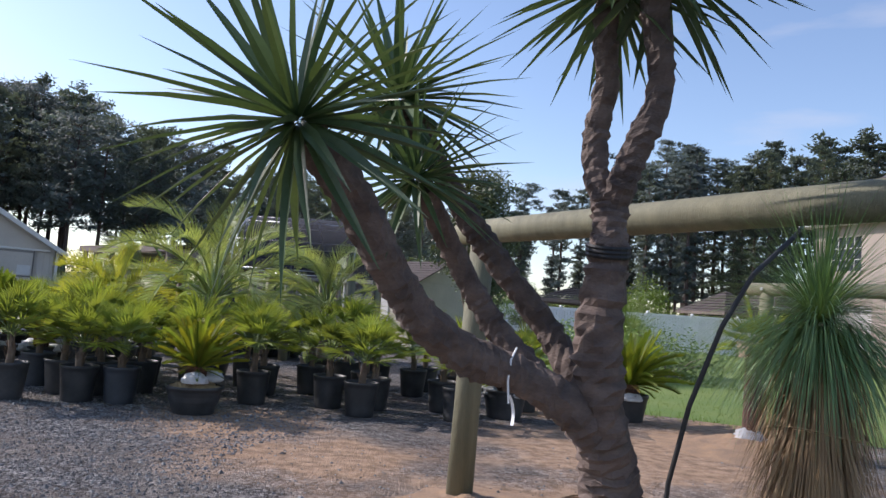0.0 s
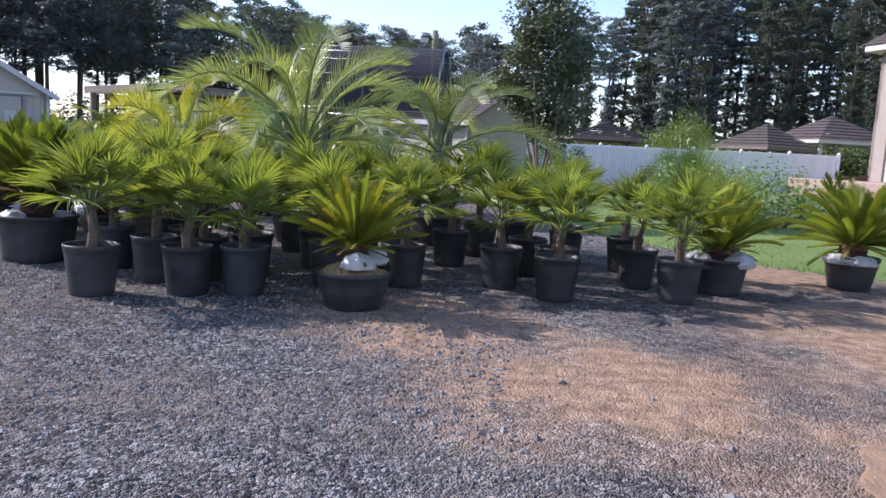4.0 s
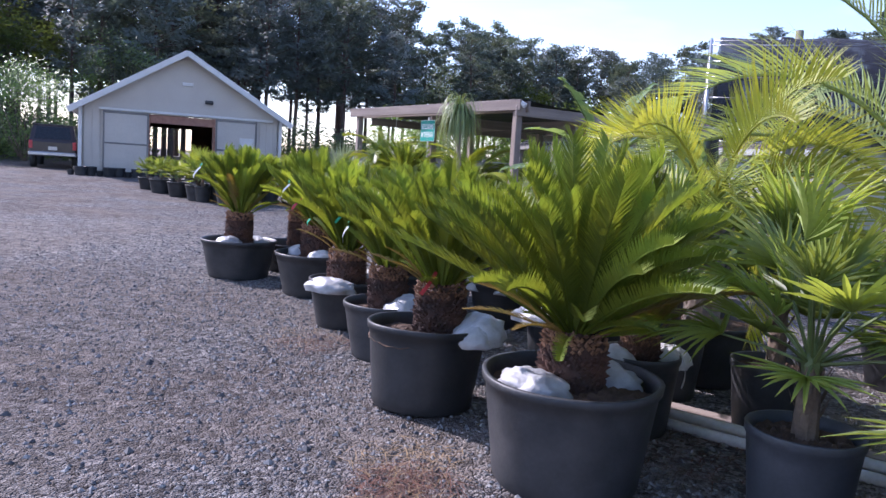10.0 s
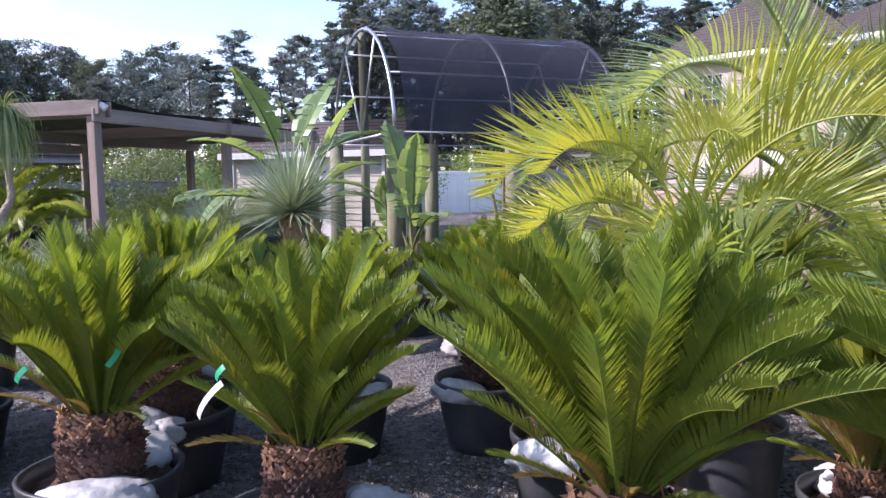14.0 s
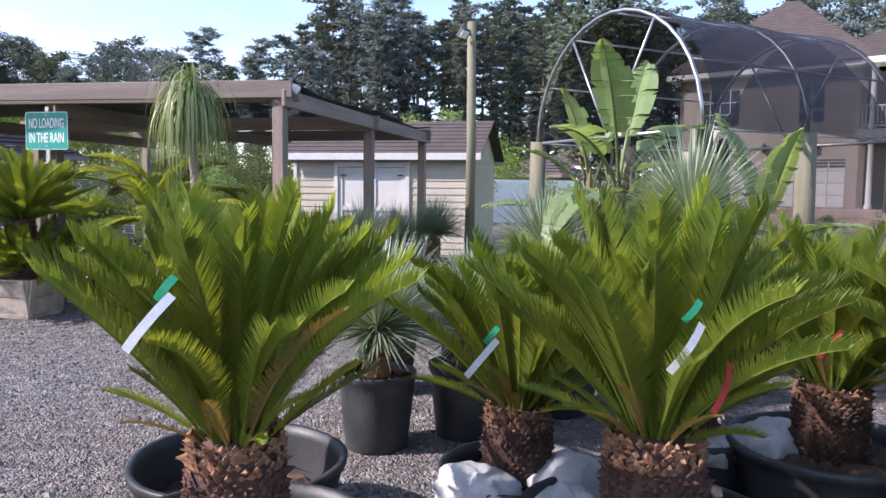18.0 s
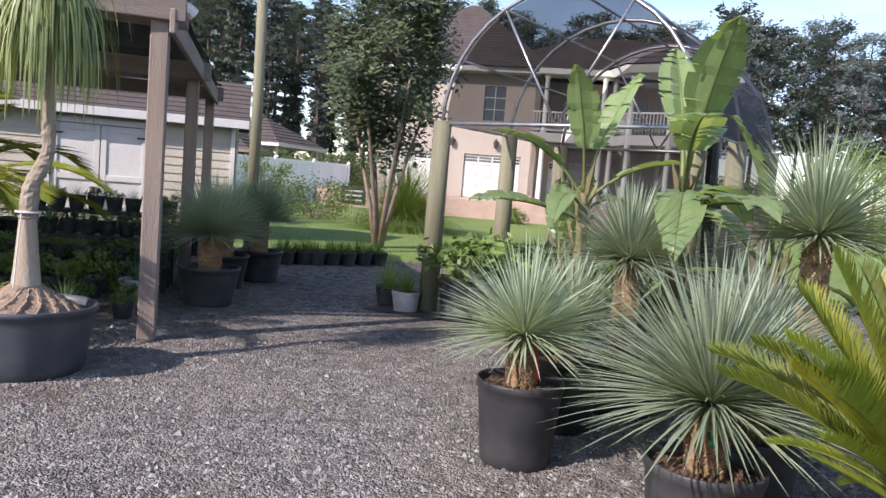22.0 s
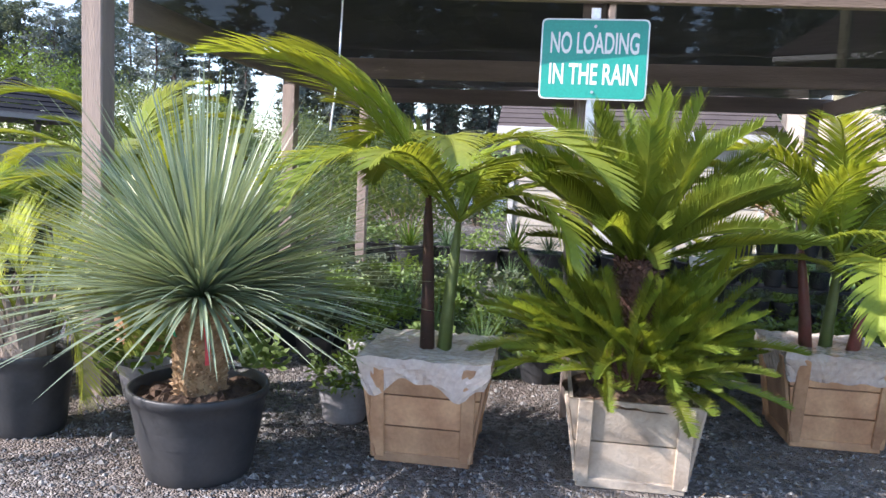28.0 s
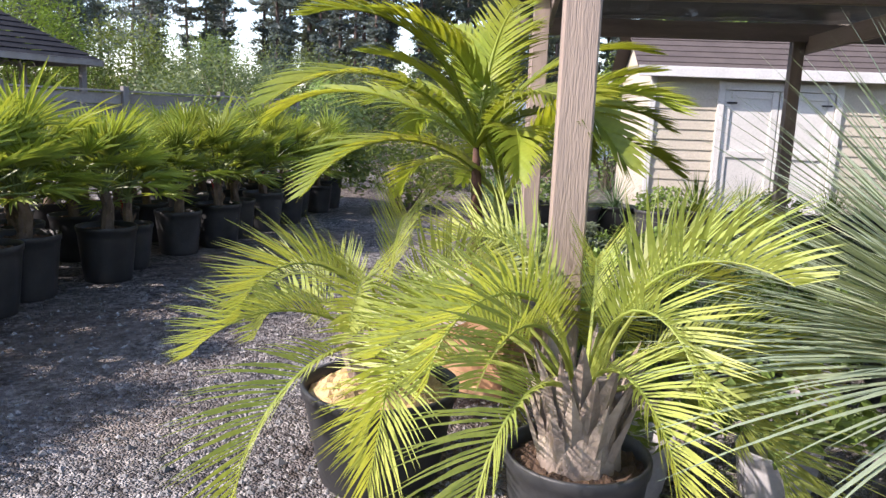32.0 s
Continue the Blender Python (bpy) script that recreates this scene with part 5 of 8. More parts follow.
def gable_roof(parent, m, length, depth, eave, peak, over, mat, trim=WHITE_TRIM):
    """Ridge along x. Two slabs with courses and a white fascia."""
    half = depth / 2
    run = math.hypot(half + over, (peak - eave) * (half + over) / half)
    ang = math.degrees(math.atan2(peak - eave, half))
    for sd in (-1, 1):
        mb = Mesh()
        rows = max(4, int(run / 0.22))
        x0, x1 = -length / 2 - over, length / 2 + over
        prof = [(-run / 2, -0.02)]
        for k in range(rows):
            y = -run / 2 + run * k / rows
            lap = 0.014
            prof += [(y + 0.001, 0.006 + (lap if sd < 0 else 0)), (y + run / rows, 0.006 + (0 if sd < 0 else lap))]
        prof += [(run / 2 + 0.001, -0.02)]
        base = len(mb.v)
        for y, z in prof:
            mb.v += [(x0, y, z), (x1, y, z)]
        for k in range(len(prof)):
            a, b = 2 * k, 2 * ((k + 1) % len(prof))
            mb.f.append((a, a + 1, b + 1, b))
            mb.s.append(0)
        mm = pose(length / 2, half + sd * (half + over) / 2, peak - (peak - eave) * (half + over) / half / 2 + 0.04, 0, 0, 0) @ pose(0, 0, 0, -sd * ang * 1.0, 0, 0)
        part("roof", mb.done("roof", mat), parent, m @ mm)
        fb = Mesh()
        fb.box((length + 2 * over, 0.04, 0.16), Matrix(), 0.006)
        part("fascia", fb.done("fascia", trim), parent, m @ Matrix.Translation((length / 2, half + sd * (half + over + 0.01), eave - (peak - eave) * over / half)))


def gable_end(parent, m, depth, eave, peak, mat, t=0.12):
    mb = Mesh()
    a, b, c = (0, 0, eave), (0, depth, eave), (0, depth / 2, peak)
    mb.face([a, c, b])
    mb.face([(t, 0, eave), (t, depth, eave), (t, depth / 2, peak)])
    part("gable_wall", mb.done("gable_wall", mat), parent, m)


def build_shed():
    a, b = Vector((-2.05, 28.45, 0)), Vector((1.1, 25.3, 0))
    turn = math.degrees(math.atan2(b.y - a.y, b.x - a.x))
    L, D = (b - a).length, 3.0
    z = rise(-0.5, 27) - 0.02
    ob = thing("garden_shed", pose(a.x, a.y, z, 0, 0, turn), "cream clapboard shed with white doors and brown roof", "shed")
    door = (1.15, 2.85, 0.08, 2.08)
    part("wall", wall_mb(L, 2.45, 0.12, [door]).done("wall", SIDING), ob)
    part("wall_siding", boards(L, 2.45, 0.16, [(1.05, 2.95, 0.0, 2.2)]), ob)
    sm = wall_mb(D, 2.45, 0.12).done("wall", SIDING)
    part("wall", sm, ob, pose(L, 0, 0, 0, 0, 90))
    part("wall_siding", boards(D, 2.45, 0.16), ob, pose(L + 0.004, 0.0, 0, 0, 0, 90))
    part("wall", sm, ob, pose(0, D, 0, 0, 0, -90))
    part("wall", wall_mb(L, 2.45, 0.12).done("wall", SIDING), ob, pose(L, D, 0, 0, 0, 180))
    gable_roof(ob, Matrix(), L, D, 2.45, 3.25, 0.25, SHINGLE)
    gable_end(ob, pose(L - 0.12, 0, 0), D, 2.45, 3.25, SIDING)
    gable_end(ob, pose(0.0, 0, 0), D, 2.45, 3.25, SIDING)
    for k in range(2):
        mb = Mesh()
        mb.box((0.83, 0.05, 1.98), Matrix.Translation((0, 0.03, 0)), 0.006)
        for sx in (-1, 1):
            mb.box((0.10, 0.025, 1.98), Matrix.Translation((sx * 0.365, -0.008, 0)), 0.004)
        for sz in (-0.93, 0, 0.93):
            mb.box((0.62, 0.025, 0.11), Matrix.Translation((0, -0.008, sz)), 0.004)
        d = part("door", mb.done("door", WHITE_TRIM), ob, pose(1.575 + 0.85 * k, 0.0, 1.08), "white panelled shed door")
        hb = Mesh()
        hb.box((0.16, 0.012, 0.03), Matrix.Translation((-0.3 + 0.6 * k, -0.028, 0.8)), 0.003)
        part("hinge", hb.done("hinge", RUBBER), d)
    tr = Mesh()
    for x in (1.10, 2.90):
        tr.box((0.10, 0.05, 2.18), Matrix.Translation((x, -0.03, 1.12)), 0.005)
    tr.box((1.70, 0.05, 0.12), Matrix.Translation((2.0, -0.03, 2.14)), 0.005)
    part("door_trim", tr.done("door_trim", WHITE_TRIM), ob)
    for x in (0.04, L - 0.04):
        cb = Mesh()
        cb.box((0.09, 0.04, 2.45), Matrix.Translation((x, -0.035, 1.225)), 0.005)
        part("corner_board", cb.done("corner_board", WHITE_TRIM), ob)


build_shed()


def build_house():
    ob = thing("house", pose(20.2, 35.75, 1.0, 0, 0, -71.0), "large two storey beige house with brown hipped roof and white balcony", "house")
    L, D, H = 8.0, 9.5, 5.95
    WX, WY = 16.0, 1.9
    doors = [(0.75, 3.45, 0.02, 2.1), (4.6, 7.3, 0.02, 2.1)]
    wins = [(0.98, 2.82, 3.7, 5.35), (5.35, 6.38, 3.7, 5.35)]
    wing_doors = [(0.5, 2.7, 0.02, 2.1), (4.0, 5.0, 2.98, 5.2), (1.0, 2.0, 3.7, 5.2)]
    part("wall", wall_mb(L, H, 0.25, doors + wins).done("wall", HOUSE_WALL), ob)
    part("wall", wall_mb(D, H, 0.25).done("wall", HOUSE_WALL), ob, pose(0, D, 0, 0, 0, -90))
    part("wall", wall_mb(D, H, 0.25).done("wall", HOUSE_WALL), ob, pose(L, 0, 0, 0, 0, 90))
    wing = pose(L + 0.02, WY, 0)
    part("wall", wall_mb(WX - L, H, 0.25, wing_doors).done("wall", HOUSE_WALL), ob, wing)
    part("wall", wall_mb(D - WY, H, 0.25).done("wall", HOUSE_WALL), ob, pose(WX, WY, 0, 0, 0, 90))
    part("wall", wall_mb(WX, H, 0.25).done("wall", HOUSE_WALL), ob, pose(WX, D + 0.26, 0, 0, 0, 180))

    def garage_door(m, x0, x1, z0, z1):
        mb = Mesh()
        mb.box((x1 - x0, 0.04, z1 - z0), Matrix.Translation(((x0 + x1) / 2, 0.14, (z0 + z1) / 2)), 0.004)
        g = part("garage_door", mb.done("garage_door", WHITE_TRIM), ob, m, "white panelled garage door")
        w, h = (x1 - x0) / 4, (z1 - z0) / 4
        pb, gl = Mesh(), Mesh()
        pb.box((w - 0.05, 0.03, h - 0.05), Matrix(), 0.012)
        gl.box((w / 2 - 0.04, 0.02, 0.10), Matrix(), 0.004)
        pb, gl = pb.done("panel", WHITE_TRIM), gl.done("pane", GLASS)
        for c in range(4):
            for r in range(4):
                part("panel", pb, g, Matrix.Translation((x0 + w * (c + 0.5), 0.108, z0 + h * (r + 0.5))))
            for e in (-1, 1):
                for v in (0, 1):
                    part("pane", gl, g, Matrix.Translation((x0 + w * (c + 0.5 + 0.22 * e), 0.088, z1 - 0.16 - 0.14 * v)))

    for q in doors:
        garage_door(Matrix(), *q)
    garage_door(wing, *wing_doors[0])
    for x in (4.0, 6.1):
        mb = Mesh()
        mb.lathe([(0.02, 2.42), (0.10, 2.46), (0.12, 2.72), (0.03, 2.84), (0.0, 2.92)], 8, (x, -0.14, 0))
        mb.box((0.05, 0.14, 0.05), Matrix.Translation((x, -0.06, 2.80)), 0.006)
        part("wall_lantern", mb.done("wall_lantern", FLOOD), ob)
    for m, holes in ((Matrix(), wins), (wing, wing_doors[1:])):
        for x0, x1, z0, z1 in holes:
            window_unit(ob, m @ pose((x0 + x1) / 2, 0.06, (z0 + z1) / 2), x1 - x0, z1 - z0, 4 if x1 - x0 > 1.5 else 2, 3, True)
    for x, y, lx, ly in ((L / 2 - 0.2, -0.15, L + 0.6, 0.9), (-0.15, D / 2 + 0.3, 0.9, D - 0.02), ((L + WX) / 2 + 0.35, -0.25, WX - L + 0.9, 1.1), (WX + 0.4, D / 2 + 0.2, 0.8, D - 0.4)):
        mb = Mesh()
        mb.box((lx, ly, 0.30), Matrix.Translation((x, y, H + 0.1)), 0.04)
        part("eave", mb.done("eave", WHITE_TRIM), ob)

    def hip(x0, x1, y0, y1, z, ridge, run):
        """A hipped roof in shingle courses."""
        mb, n = Mesh(), 22
        for k in range(n):
            def ring(t, dz=0.0):
                q = run * t
                zz = z + ridge * t + dz
                return [(x0 + q, y0 + q, zz), (x1 - q, y0 + q, zz), (x1 - q, y1 - q, zz), (x0 + q, y1 - q, zz)]
            r0, r1, r2 = ring(k / n, 0.035), ring((k + 1) / n), ring(k / n)
            for q in range(4):
                mb.face([r0[q], r0[(q + 1) % 4], r1[(q + 1) % 4], r1[q]])
                mb.face([r2[q], r2[(q + 1) % 4], r0[(q + 1) % 4], r0[q]])
        mb.face(ring(1.0))
        part("roof", mb.done("roof", SHINGLE), ob, None, "brown shingled hip roof")

    hip(-0.65, L + 0.5, -0.65, D + 0.6, H + 0.25, 3.7, 4.3)
    hip(L - 3.0, WX + 0.8, -0.78, D + 0.3, H + 0.22, 2.3, 4.4)
    # upper deck on columns, with a railing
    def deck(x0, x1, y0, y1):
        mb = Mesh()
        mb.box((x1 - x0, y1 - y0, 0.42), Matrix.Translation(((x0 + x1) / 2, (y0 + y1) / 2, 3.06)), 0.03)
        part("deck", mb.done("deck", WHITE_TRIM), ob)
        for z in (3.40, 4.22):
            mb = Mesh()
            mb.box((x1 - x0 - 0.1, 0.07, 0.07), Matrix.Translation(((x0 + x1) / 2, y0 + 0.12, z)), 0.01)
            part("rail", mb.done("rail", WHITE_TRIM), ob)
        n = int((x1 - x0) / 0.14)
        for i in range(n):
            part("baluster", bm_, ob, Matrix.Translation((x0 + 0.1 + (x1 - x0 - 0.2) * i / (n - 1), y0 + 0.12, 0)))

    def column(x, y):
        for z0, z1 in ((0.0, 2.84), (3.28, H - 0.05)):
            mb = Mesh()
            mb.lathe([(0.16, z0), (0.16, z0 + 0.14), (0.12, z0 + 0.18), (0.105, z1 - 0.2), (0.15, z1 - 0.12), (0.15, z1)], 12, (x, y, 0))
            part("column", mb.done("column", WHITE_TRIM, True), ob)

    bal = Mesh()
    bal.box((0.04, 0.04, 0.76), Matrix.Translation((0, 0, 3.81)), 0.004)
    bm_ = bal.done("baluster", WHITE_TRIM)
    deck(L - 0.3, 11.4, -0.75, WY)
    for x in (8.3, 10.9):
        column(x, -0.55)
    # eight-sided end of the deck
    tx, ty, r = 13.7, -0.4, 2.45
    for prof in ([(0.2, 2.85), (r, 2.85), (r + 0.05, 3.27), (0.2, 3.28)], [(r - 0.12, 4.18), (r - 0.05, 4.18), (r - 0.05, 4.26), (r - 0.12, 4.26), (r - 0.12, 4.18)], [(0.2, H - 0.05), (r + 0.2, H - 0.05), (r + 0.4, H + 0.25), (0.2, H + 0.27)]):
        mb = Mesh()
        mb.lathe(prof, 8, (tx, ty, 0))
        part("turret_floor", mb.done("turret_floor", WHITE_TRIM), ob)
    mb = Mesh()
    for k in range(8):
        a, b = 2 * math.pi * k / 8, 2 * math.pi * (k + 1) / 8
        for j in range(6):
            s0, s1 = 1 - j / 6, 1 - (j + 1) / 6
            p = [(tx + (r + 0.45) * q * math.cos(c), ty + (r + 0.45) * q * math.sin(c), H + 0.28 + 1.9 * (1 - q) + e) for q, c, e in ((s0, a, 0.03), (s0, b, 0.03), (s1, b, 0), (s1, a, 0))]
            mb.face(p if s1 > 0.01 else p[:3])
    part("turret_roof", mb.done("turret_roof", SHINGLE), ob, None, "brown eight-sided turret roof")
    for k in range(8):
        a = 2 * math.pi * k / 8
        column(tx + (r - 0.12) * math.cos(a), ty + (r - 0.12) * math.sin(a))
        c0, c1 = Vector((math.cos(a), math.sin(a), 0)), Vector((math.cos(a + math.pi / 4), math.sin(a + math.pi / 4), 0))
        for i in range(1, 12):
            p = c0.lerp(c1, i / 12) * (r - 0.09)
            part("baluster", bm_, ob, Matrix.Translation((tx + p.x, ty + p.y, 0)))
    mb = Mesh()
    mb.box((WX + 3.0, 3.2, 1.3), Matrix.Translation((WX / 2, -1.62, -0.65)), 0.03)
    part("apron", mb.done("apron", PAVER), ob, None, "raised pinkish paved apron before the garage doors")


build_house()


def build_barn():
    a, b = radians(-39.1), radians(-25.9)
    ex, ey, d = -3.2, 4.77, 35.5
    p = Vector((ex + d * math.sin(a), ey + d * math.cos(a), 0))
    q = Vector((ex + (d + 0.6) * math.sin(b), ey + (d + 0.6) * math.cos(b), 0))
    turn = math.degrees(math.atan2(q.y - p.y, q.x - p.x))
    L, D = (q - p).length, 14.0
    eave, peak = 2.95, 5.45
    ob = thing("barn", pose(p.x, p.y, 0.12, 0, 0, turn), "pale metal barn with a low gable and open sliding door", "barn")
    hole = (2.65, 5.35, 0.02, 2.75)
    part("wall", wall_mb(L, eave, 0.15, [hole]).done("wall", BARN_WALL), ob)
    for k in range(int(L / 0.3)):
        x = 0.15 + 0.3 * k
        if hole[0] - 0.1 < x < hole[1] + 0.1:
            continue
        rib = Mesh()
        rib.box((0.03, 0.03, eave), Matrix.Translation((x, -0.012, eave / 2)), 0.004)
        part("wall_rib", rib.done("wall_rib", BARN_WALL), ob)
    mb = Mesh()
    mb.face([(0, 0, eave), (L, 0, eave), (L / 2, 0, peak)])
    mb.face([(0, 0.15, eave), (L / 2, 0.15, peak), (L, 0.15, eave)])
    part("gable_wall", mb.done("gable_wall", BARN_WALL), ob)
    for x, m_ in ((0, pose(0, D, 0, 0, 0, -90)), (L, pose(L, 0, 0, 0, 0, 90))):
        part("wall", wall_mb(D, eave, 0.15).done("wall", BARN_WALL), ob, m_)
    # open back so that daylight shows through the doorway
    # this wall's dark colour is painted interior shade
    part("wall", wall_mb(L, eave, 0.15, [(L - 5.6, L - 2.2, 0.02, 2.6)]).done("wall", BARN_INSIDE_SHADE), ob, pose(L, D, 0, 0, 0, 180))
    half, over = L / 2, 0.45
    run = math.hypot(half + over, (peak - eave) * (half + over) / half)
    ang = math.degrees(math.atan2(peak - eave, half))
    for sd in (-1, 1):
        mb = Mesh()
        mb.box((run, D + 1.0, 0.06), Matrix(), 0.01)
        part("roof", mb.done("roof", WHITE_TRIM), ob, pose(half + sd * (half + over) / 2, D / 2, peak - (peak - eave) * (half + over) / half / 2 + 0.06, 0, sd * ang, 0))
        fb = Mesh()
        fb.box((run, 0.06, 0.24), Matrix(), 0.01)
        part("fascia", fb.done("fascia", WHITE_TRIM), ob, pose(half + sd * (half + over) / 2, -0.53, peak - (peak - eave) * (half + over) / half / 2 - 0.02, 0, sd * ang, 0))
    for x0 in (0.85, 5.40):
        mb = Mesh()
        mb.box((1.8, 0.06, 2.75), Matrix.Translation((x0 + 0.9, -0.08, 1.4)), 0.01)
        door = part("sliding_door", mb.done("sliding_door", BARN_WALL), ob, None, "pale sliding barn door panel")
        for lx, lz, lw, lh in ((0.9, 1.42, 1.66, 0.07), (0.9, 0.08, 1.66, 0.09), (0.9, 2.71, 1.66, 0.09), (0.04, 1.4, 0.07, 2.74), (1.76, 1.4, 0.07, 2.74)):
            mb = Mesh()
            mb.box((lw, 0.03, lh), Matrix.Translation((x0 + lx, -0.123, lz)), 0.008)
            part("batten", mb.done("batten", FENCE_GREY), door, None, "grey weathered batten")
    mb = Mesh()
    mb.box((0.62, 0.03, 0.5), Matrix.Translation((6.75, -0.126, 1.75)), 0.008)
    part("notice_board", mb.done("notice_board", WHITE_TRIM), ob, None, "plain white board on the door")
    mb = Mesh()
    mb.box((7.2, 0.10, 0.10), Matrix.Translation((4.3, -0.12, 2.84)), 0.01)
    part("door_track", mb.done("door_track", WHITE_TRIM), ob)
    fr = Mesh()
    for x in (hole[0], hole[1]):
        fr.box((0.12, 0.2, 2.75), Matrix.Translation((x, 0.06, 1.38)), 0.01)
    fr.box((hole[1] - hole[0] - 0.13, 0.2, 0.35), Matrix.Translation(((hole[0] + hole[1]) / 2, 0.06, 2.56)), 0.01)
    part("door_frame", fr.done("door_frame", BRICK), ob)
    mb = Mesh()
    mb.box((0.45, 0.05, 0.14), Matrix.Translation((4.2, -0.04, 4.15)), 0.01)
    part("gable_vent", mb.done("gable_vent", WHITE_TRIM), ob)
    mb = Mesh()
    mb.box((0.34, 0.18, 0.12), pose(5.1, -0.12, 3.45, 30), 0.02)
    part("flood_lamp", mb.done("flood_lamp", FLOOD), ob)
    for x in (-0.0, L):
        mb = Mesh()
        mb.box((0.14, 0.14, eave), Matrix.Translation((x, -0.09, eave / 2)), 0.01)
        part("corner_board", mb.done("corner_board", WHITE_TRIM), ob)
    for k in range(11):
        rng = random.Random(k)
        u = -0.3 + 0.36 * k
        w = ob.matrix_basis @ Vector((u, -0.7 + rng.uniform(-0.15, 0.15), 0))
        t = thing("small_pot_plant", at(w.x, w.y, rise(w.x, w.y), k * 40, 1.0 + 0.7 * (k % 3 > 0)), "small plant in a dark pot by the barn wall", "potted plant", "pots by the barn")
        part("pot", POTS["small"], t)


build_barn()


def build_suv():
    m = pose(-30.4, 36.7, rise(-30.4, 36.7) - 0.04, 0, 0, 36) @ Matrix.Scale(1.06, 4)
    ob = thing("suv", m, "dark parked off-road car standing beside the barn", "car")
    mb = Mesh()
    mb.box((1.88, 4.7, 0.66), Matrix.Translation((0, 0, 0.88)), 0.09)
    part("body", mb.done("body", PAINT_DARK), ob)
    # cabin with sides that lean in toward the roof
    mb = Mesh()
    lo = [Vector((x * 0.90, y, 1.19)) for x, y in ((-1, -2.28), (1, -2.28), (1, 1.15), (-1, 1.15))]
    hi = [Vector((x * 0.76, y, 1.86)) for x, y in ((-1, -2.08), (1, -2.08), (1, 0.55), (-1, 0.55))]
    for k in range(4):
        mb.face([lo[k], lo[(k + 1) % 4], hi[(k + 1) % 4], hi[k]])
    mb.face(hi)
    mb.box((1.56, 2.7, 0.07), Matrix.Translation((0, -0.77, 1.87)), 0.03)
    part("cabin", mb.done("cabin", PAINT_DARK), ob)

    def pane(k, u0, u1, v0, v1):
        p, q, a, b = lo[k], lo[(k + 1) % 4], hi[k], hi[(k + 1) % 4]
        n = (q - p).cross(a - p).normalized() * 0.012
        g = Mesh()
        f = [p.lerp(q, u).lerp(a.lerp(b, u), v) + n for u, v in ((u0, v0), (u1, v0), (u1, v1), (u0, v1))]
        b_ = [c - n * 1.6 for c in f]
        g.face(f)
        for e in range(4):
            g.face([f[e], b_[e], b_[(e + 1) % 4], f[(e + 1) % 4]])
        return g.done("window", CAR_GLASS)

    part("rear_window", pane(0, 0.10, 0.90, 0.10, 0.86), ob, None, "dark tinted rear window")
    for k in (1, 3):
        for u0 in (0.05, 0.37, 0.69):
            part("side_window", pane(k, u0, u0 + 0.27, 0.12, 0.84), ob, None, "dark tinted side window")
    part("windscreen", pane(2, 0.06, 0.94, 0.10, 0.90), ob, None, "dark tinted windscreen")
    for y in (-2.42, 2.40):
        mb = Mesh()
        mb.box((1.86, 0.18, 0.17), Matrix.Translation((0, y, 0.62)), 0.05)
        part("bumper", mb.done("bumper", STEEL), ob, None, "dull chrome bumper")
    mb = Mesh()
    mb.box((0.34, 0.02, 0.15), Matrix.Translation((0, -2.362, 0.86)), 0.006)
    part("number_plate", mb.done("number_plate", WHITE_TRIM), ob)
    tyre, rim = Mesh(), Mesh()
    tyre.lathe([(0.2, -0.12), (0.35, -0.12), (0.385, -0.08), (0.385, 0.08), (0.35, 0.12), (0.2, 0.12)], 20)
    rim.lathe([(0.0, -0.07), (0.1, -0.08), (0.2, -0.05), (0.21, 0.05), (0.1, 0.08), (0.0, 0.07)], 14)
    tyre, rim = tyre.done("wheel", RUBBER, True), rim.done("rim", STEEL, True)
    for sx in (-1, 1):
        for y in (-1.45, 1.5):
            w = part("wheel", tyre, ob, pose(sx * 0.82, y, 0.385, 0, 90, 0))
            part("rim", rim, w)
        mb = Mesh()
        mb.box((0.14, 0.04, 0.34), Matrix.Translation((sx * 0.84, -2.345, 1.0)), 0.012)
        part("tail_light", mb.done("tail_light", TAG_RED), ob, None, "red tail light")
        mb = Mesh()
        mb.box((0.10, 0.14, 0.16), Matrix.Translation((sx * 1.0, 0.9, 1.28)), 0.03)
        part("mirror", mb.done("mirror", PAINT_DARK), ob)


build_suv()


def build_white_fence():
    a, b = Vector((3.6, 38.2, 0)), Vector((19.0, 36.2, 0))
    n = 7
    ob = thing("white_fence", Matrix(), "long white vinyl privacy fence beyond the lawn", "fence")
    step = (b - a) / n
    turn = math.degrees(math.atan2(step.y, step.x))
    pm, rm, sm = Mesh(), Mesh(), Mesh()
    pm.box((0.13, 0.13, 1.95), Matrix.Translation((0, 0, 0.975)), 0.01)
    pm.lathe([(0.10, 1.95), (0.10, 1.98), (0.0, 2.06)], 4)
    rm.box((step.length - 0.13, 0.05, 0.15), Matrix(), 0.01)
    w = (step.length - 0.13) / 14
    sm.box((w - 0.008, 0.025, 1.6), Matrix(), 0.004)
    pm, rm, sm = pm.done("fence_post", VINYL), rm.done("fence_rail", VINYL), sm.done("fence_board", VINYL)
    for i in range(n + 1):
        p = a + step * i
        z = rise(p.x, p.y)
        part("post", pm, ob, pose(p.x, p.y, z, 0, 0, turn))
        if i < n:
            c = a + step * (i + 0.5)
            z = rise(c.x, c.y)
            part("rail", rm, ob, pose(c.x, c.y, z + 0.12, 0, 0, turn))
            part("rail", rm, ob, pose(c.x, c.y, z + 1.84, 0, 0, turn))
            for k in range(14):
                q = a + step * i + step.normalized() * (0.065 + w * (k + 0.5))
                part("board", sm, ob, pose(q.x, q.y, z + 0.98, 0, 0, turn))


build_white_fence()


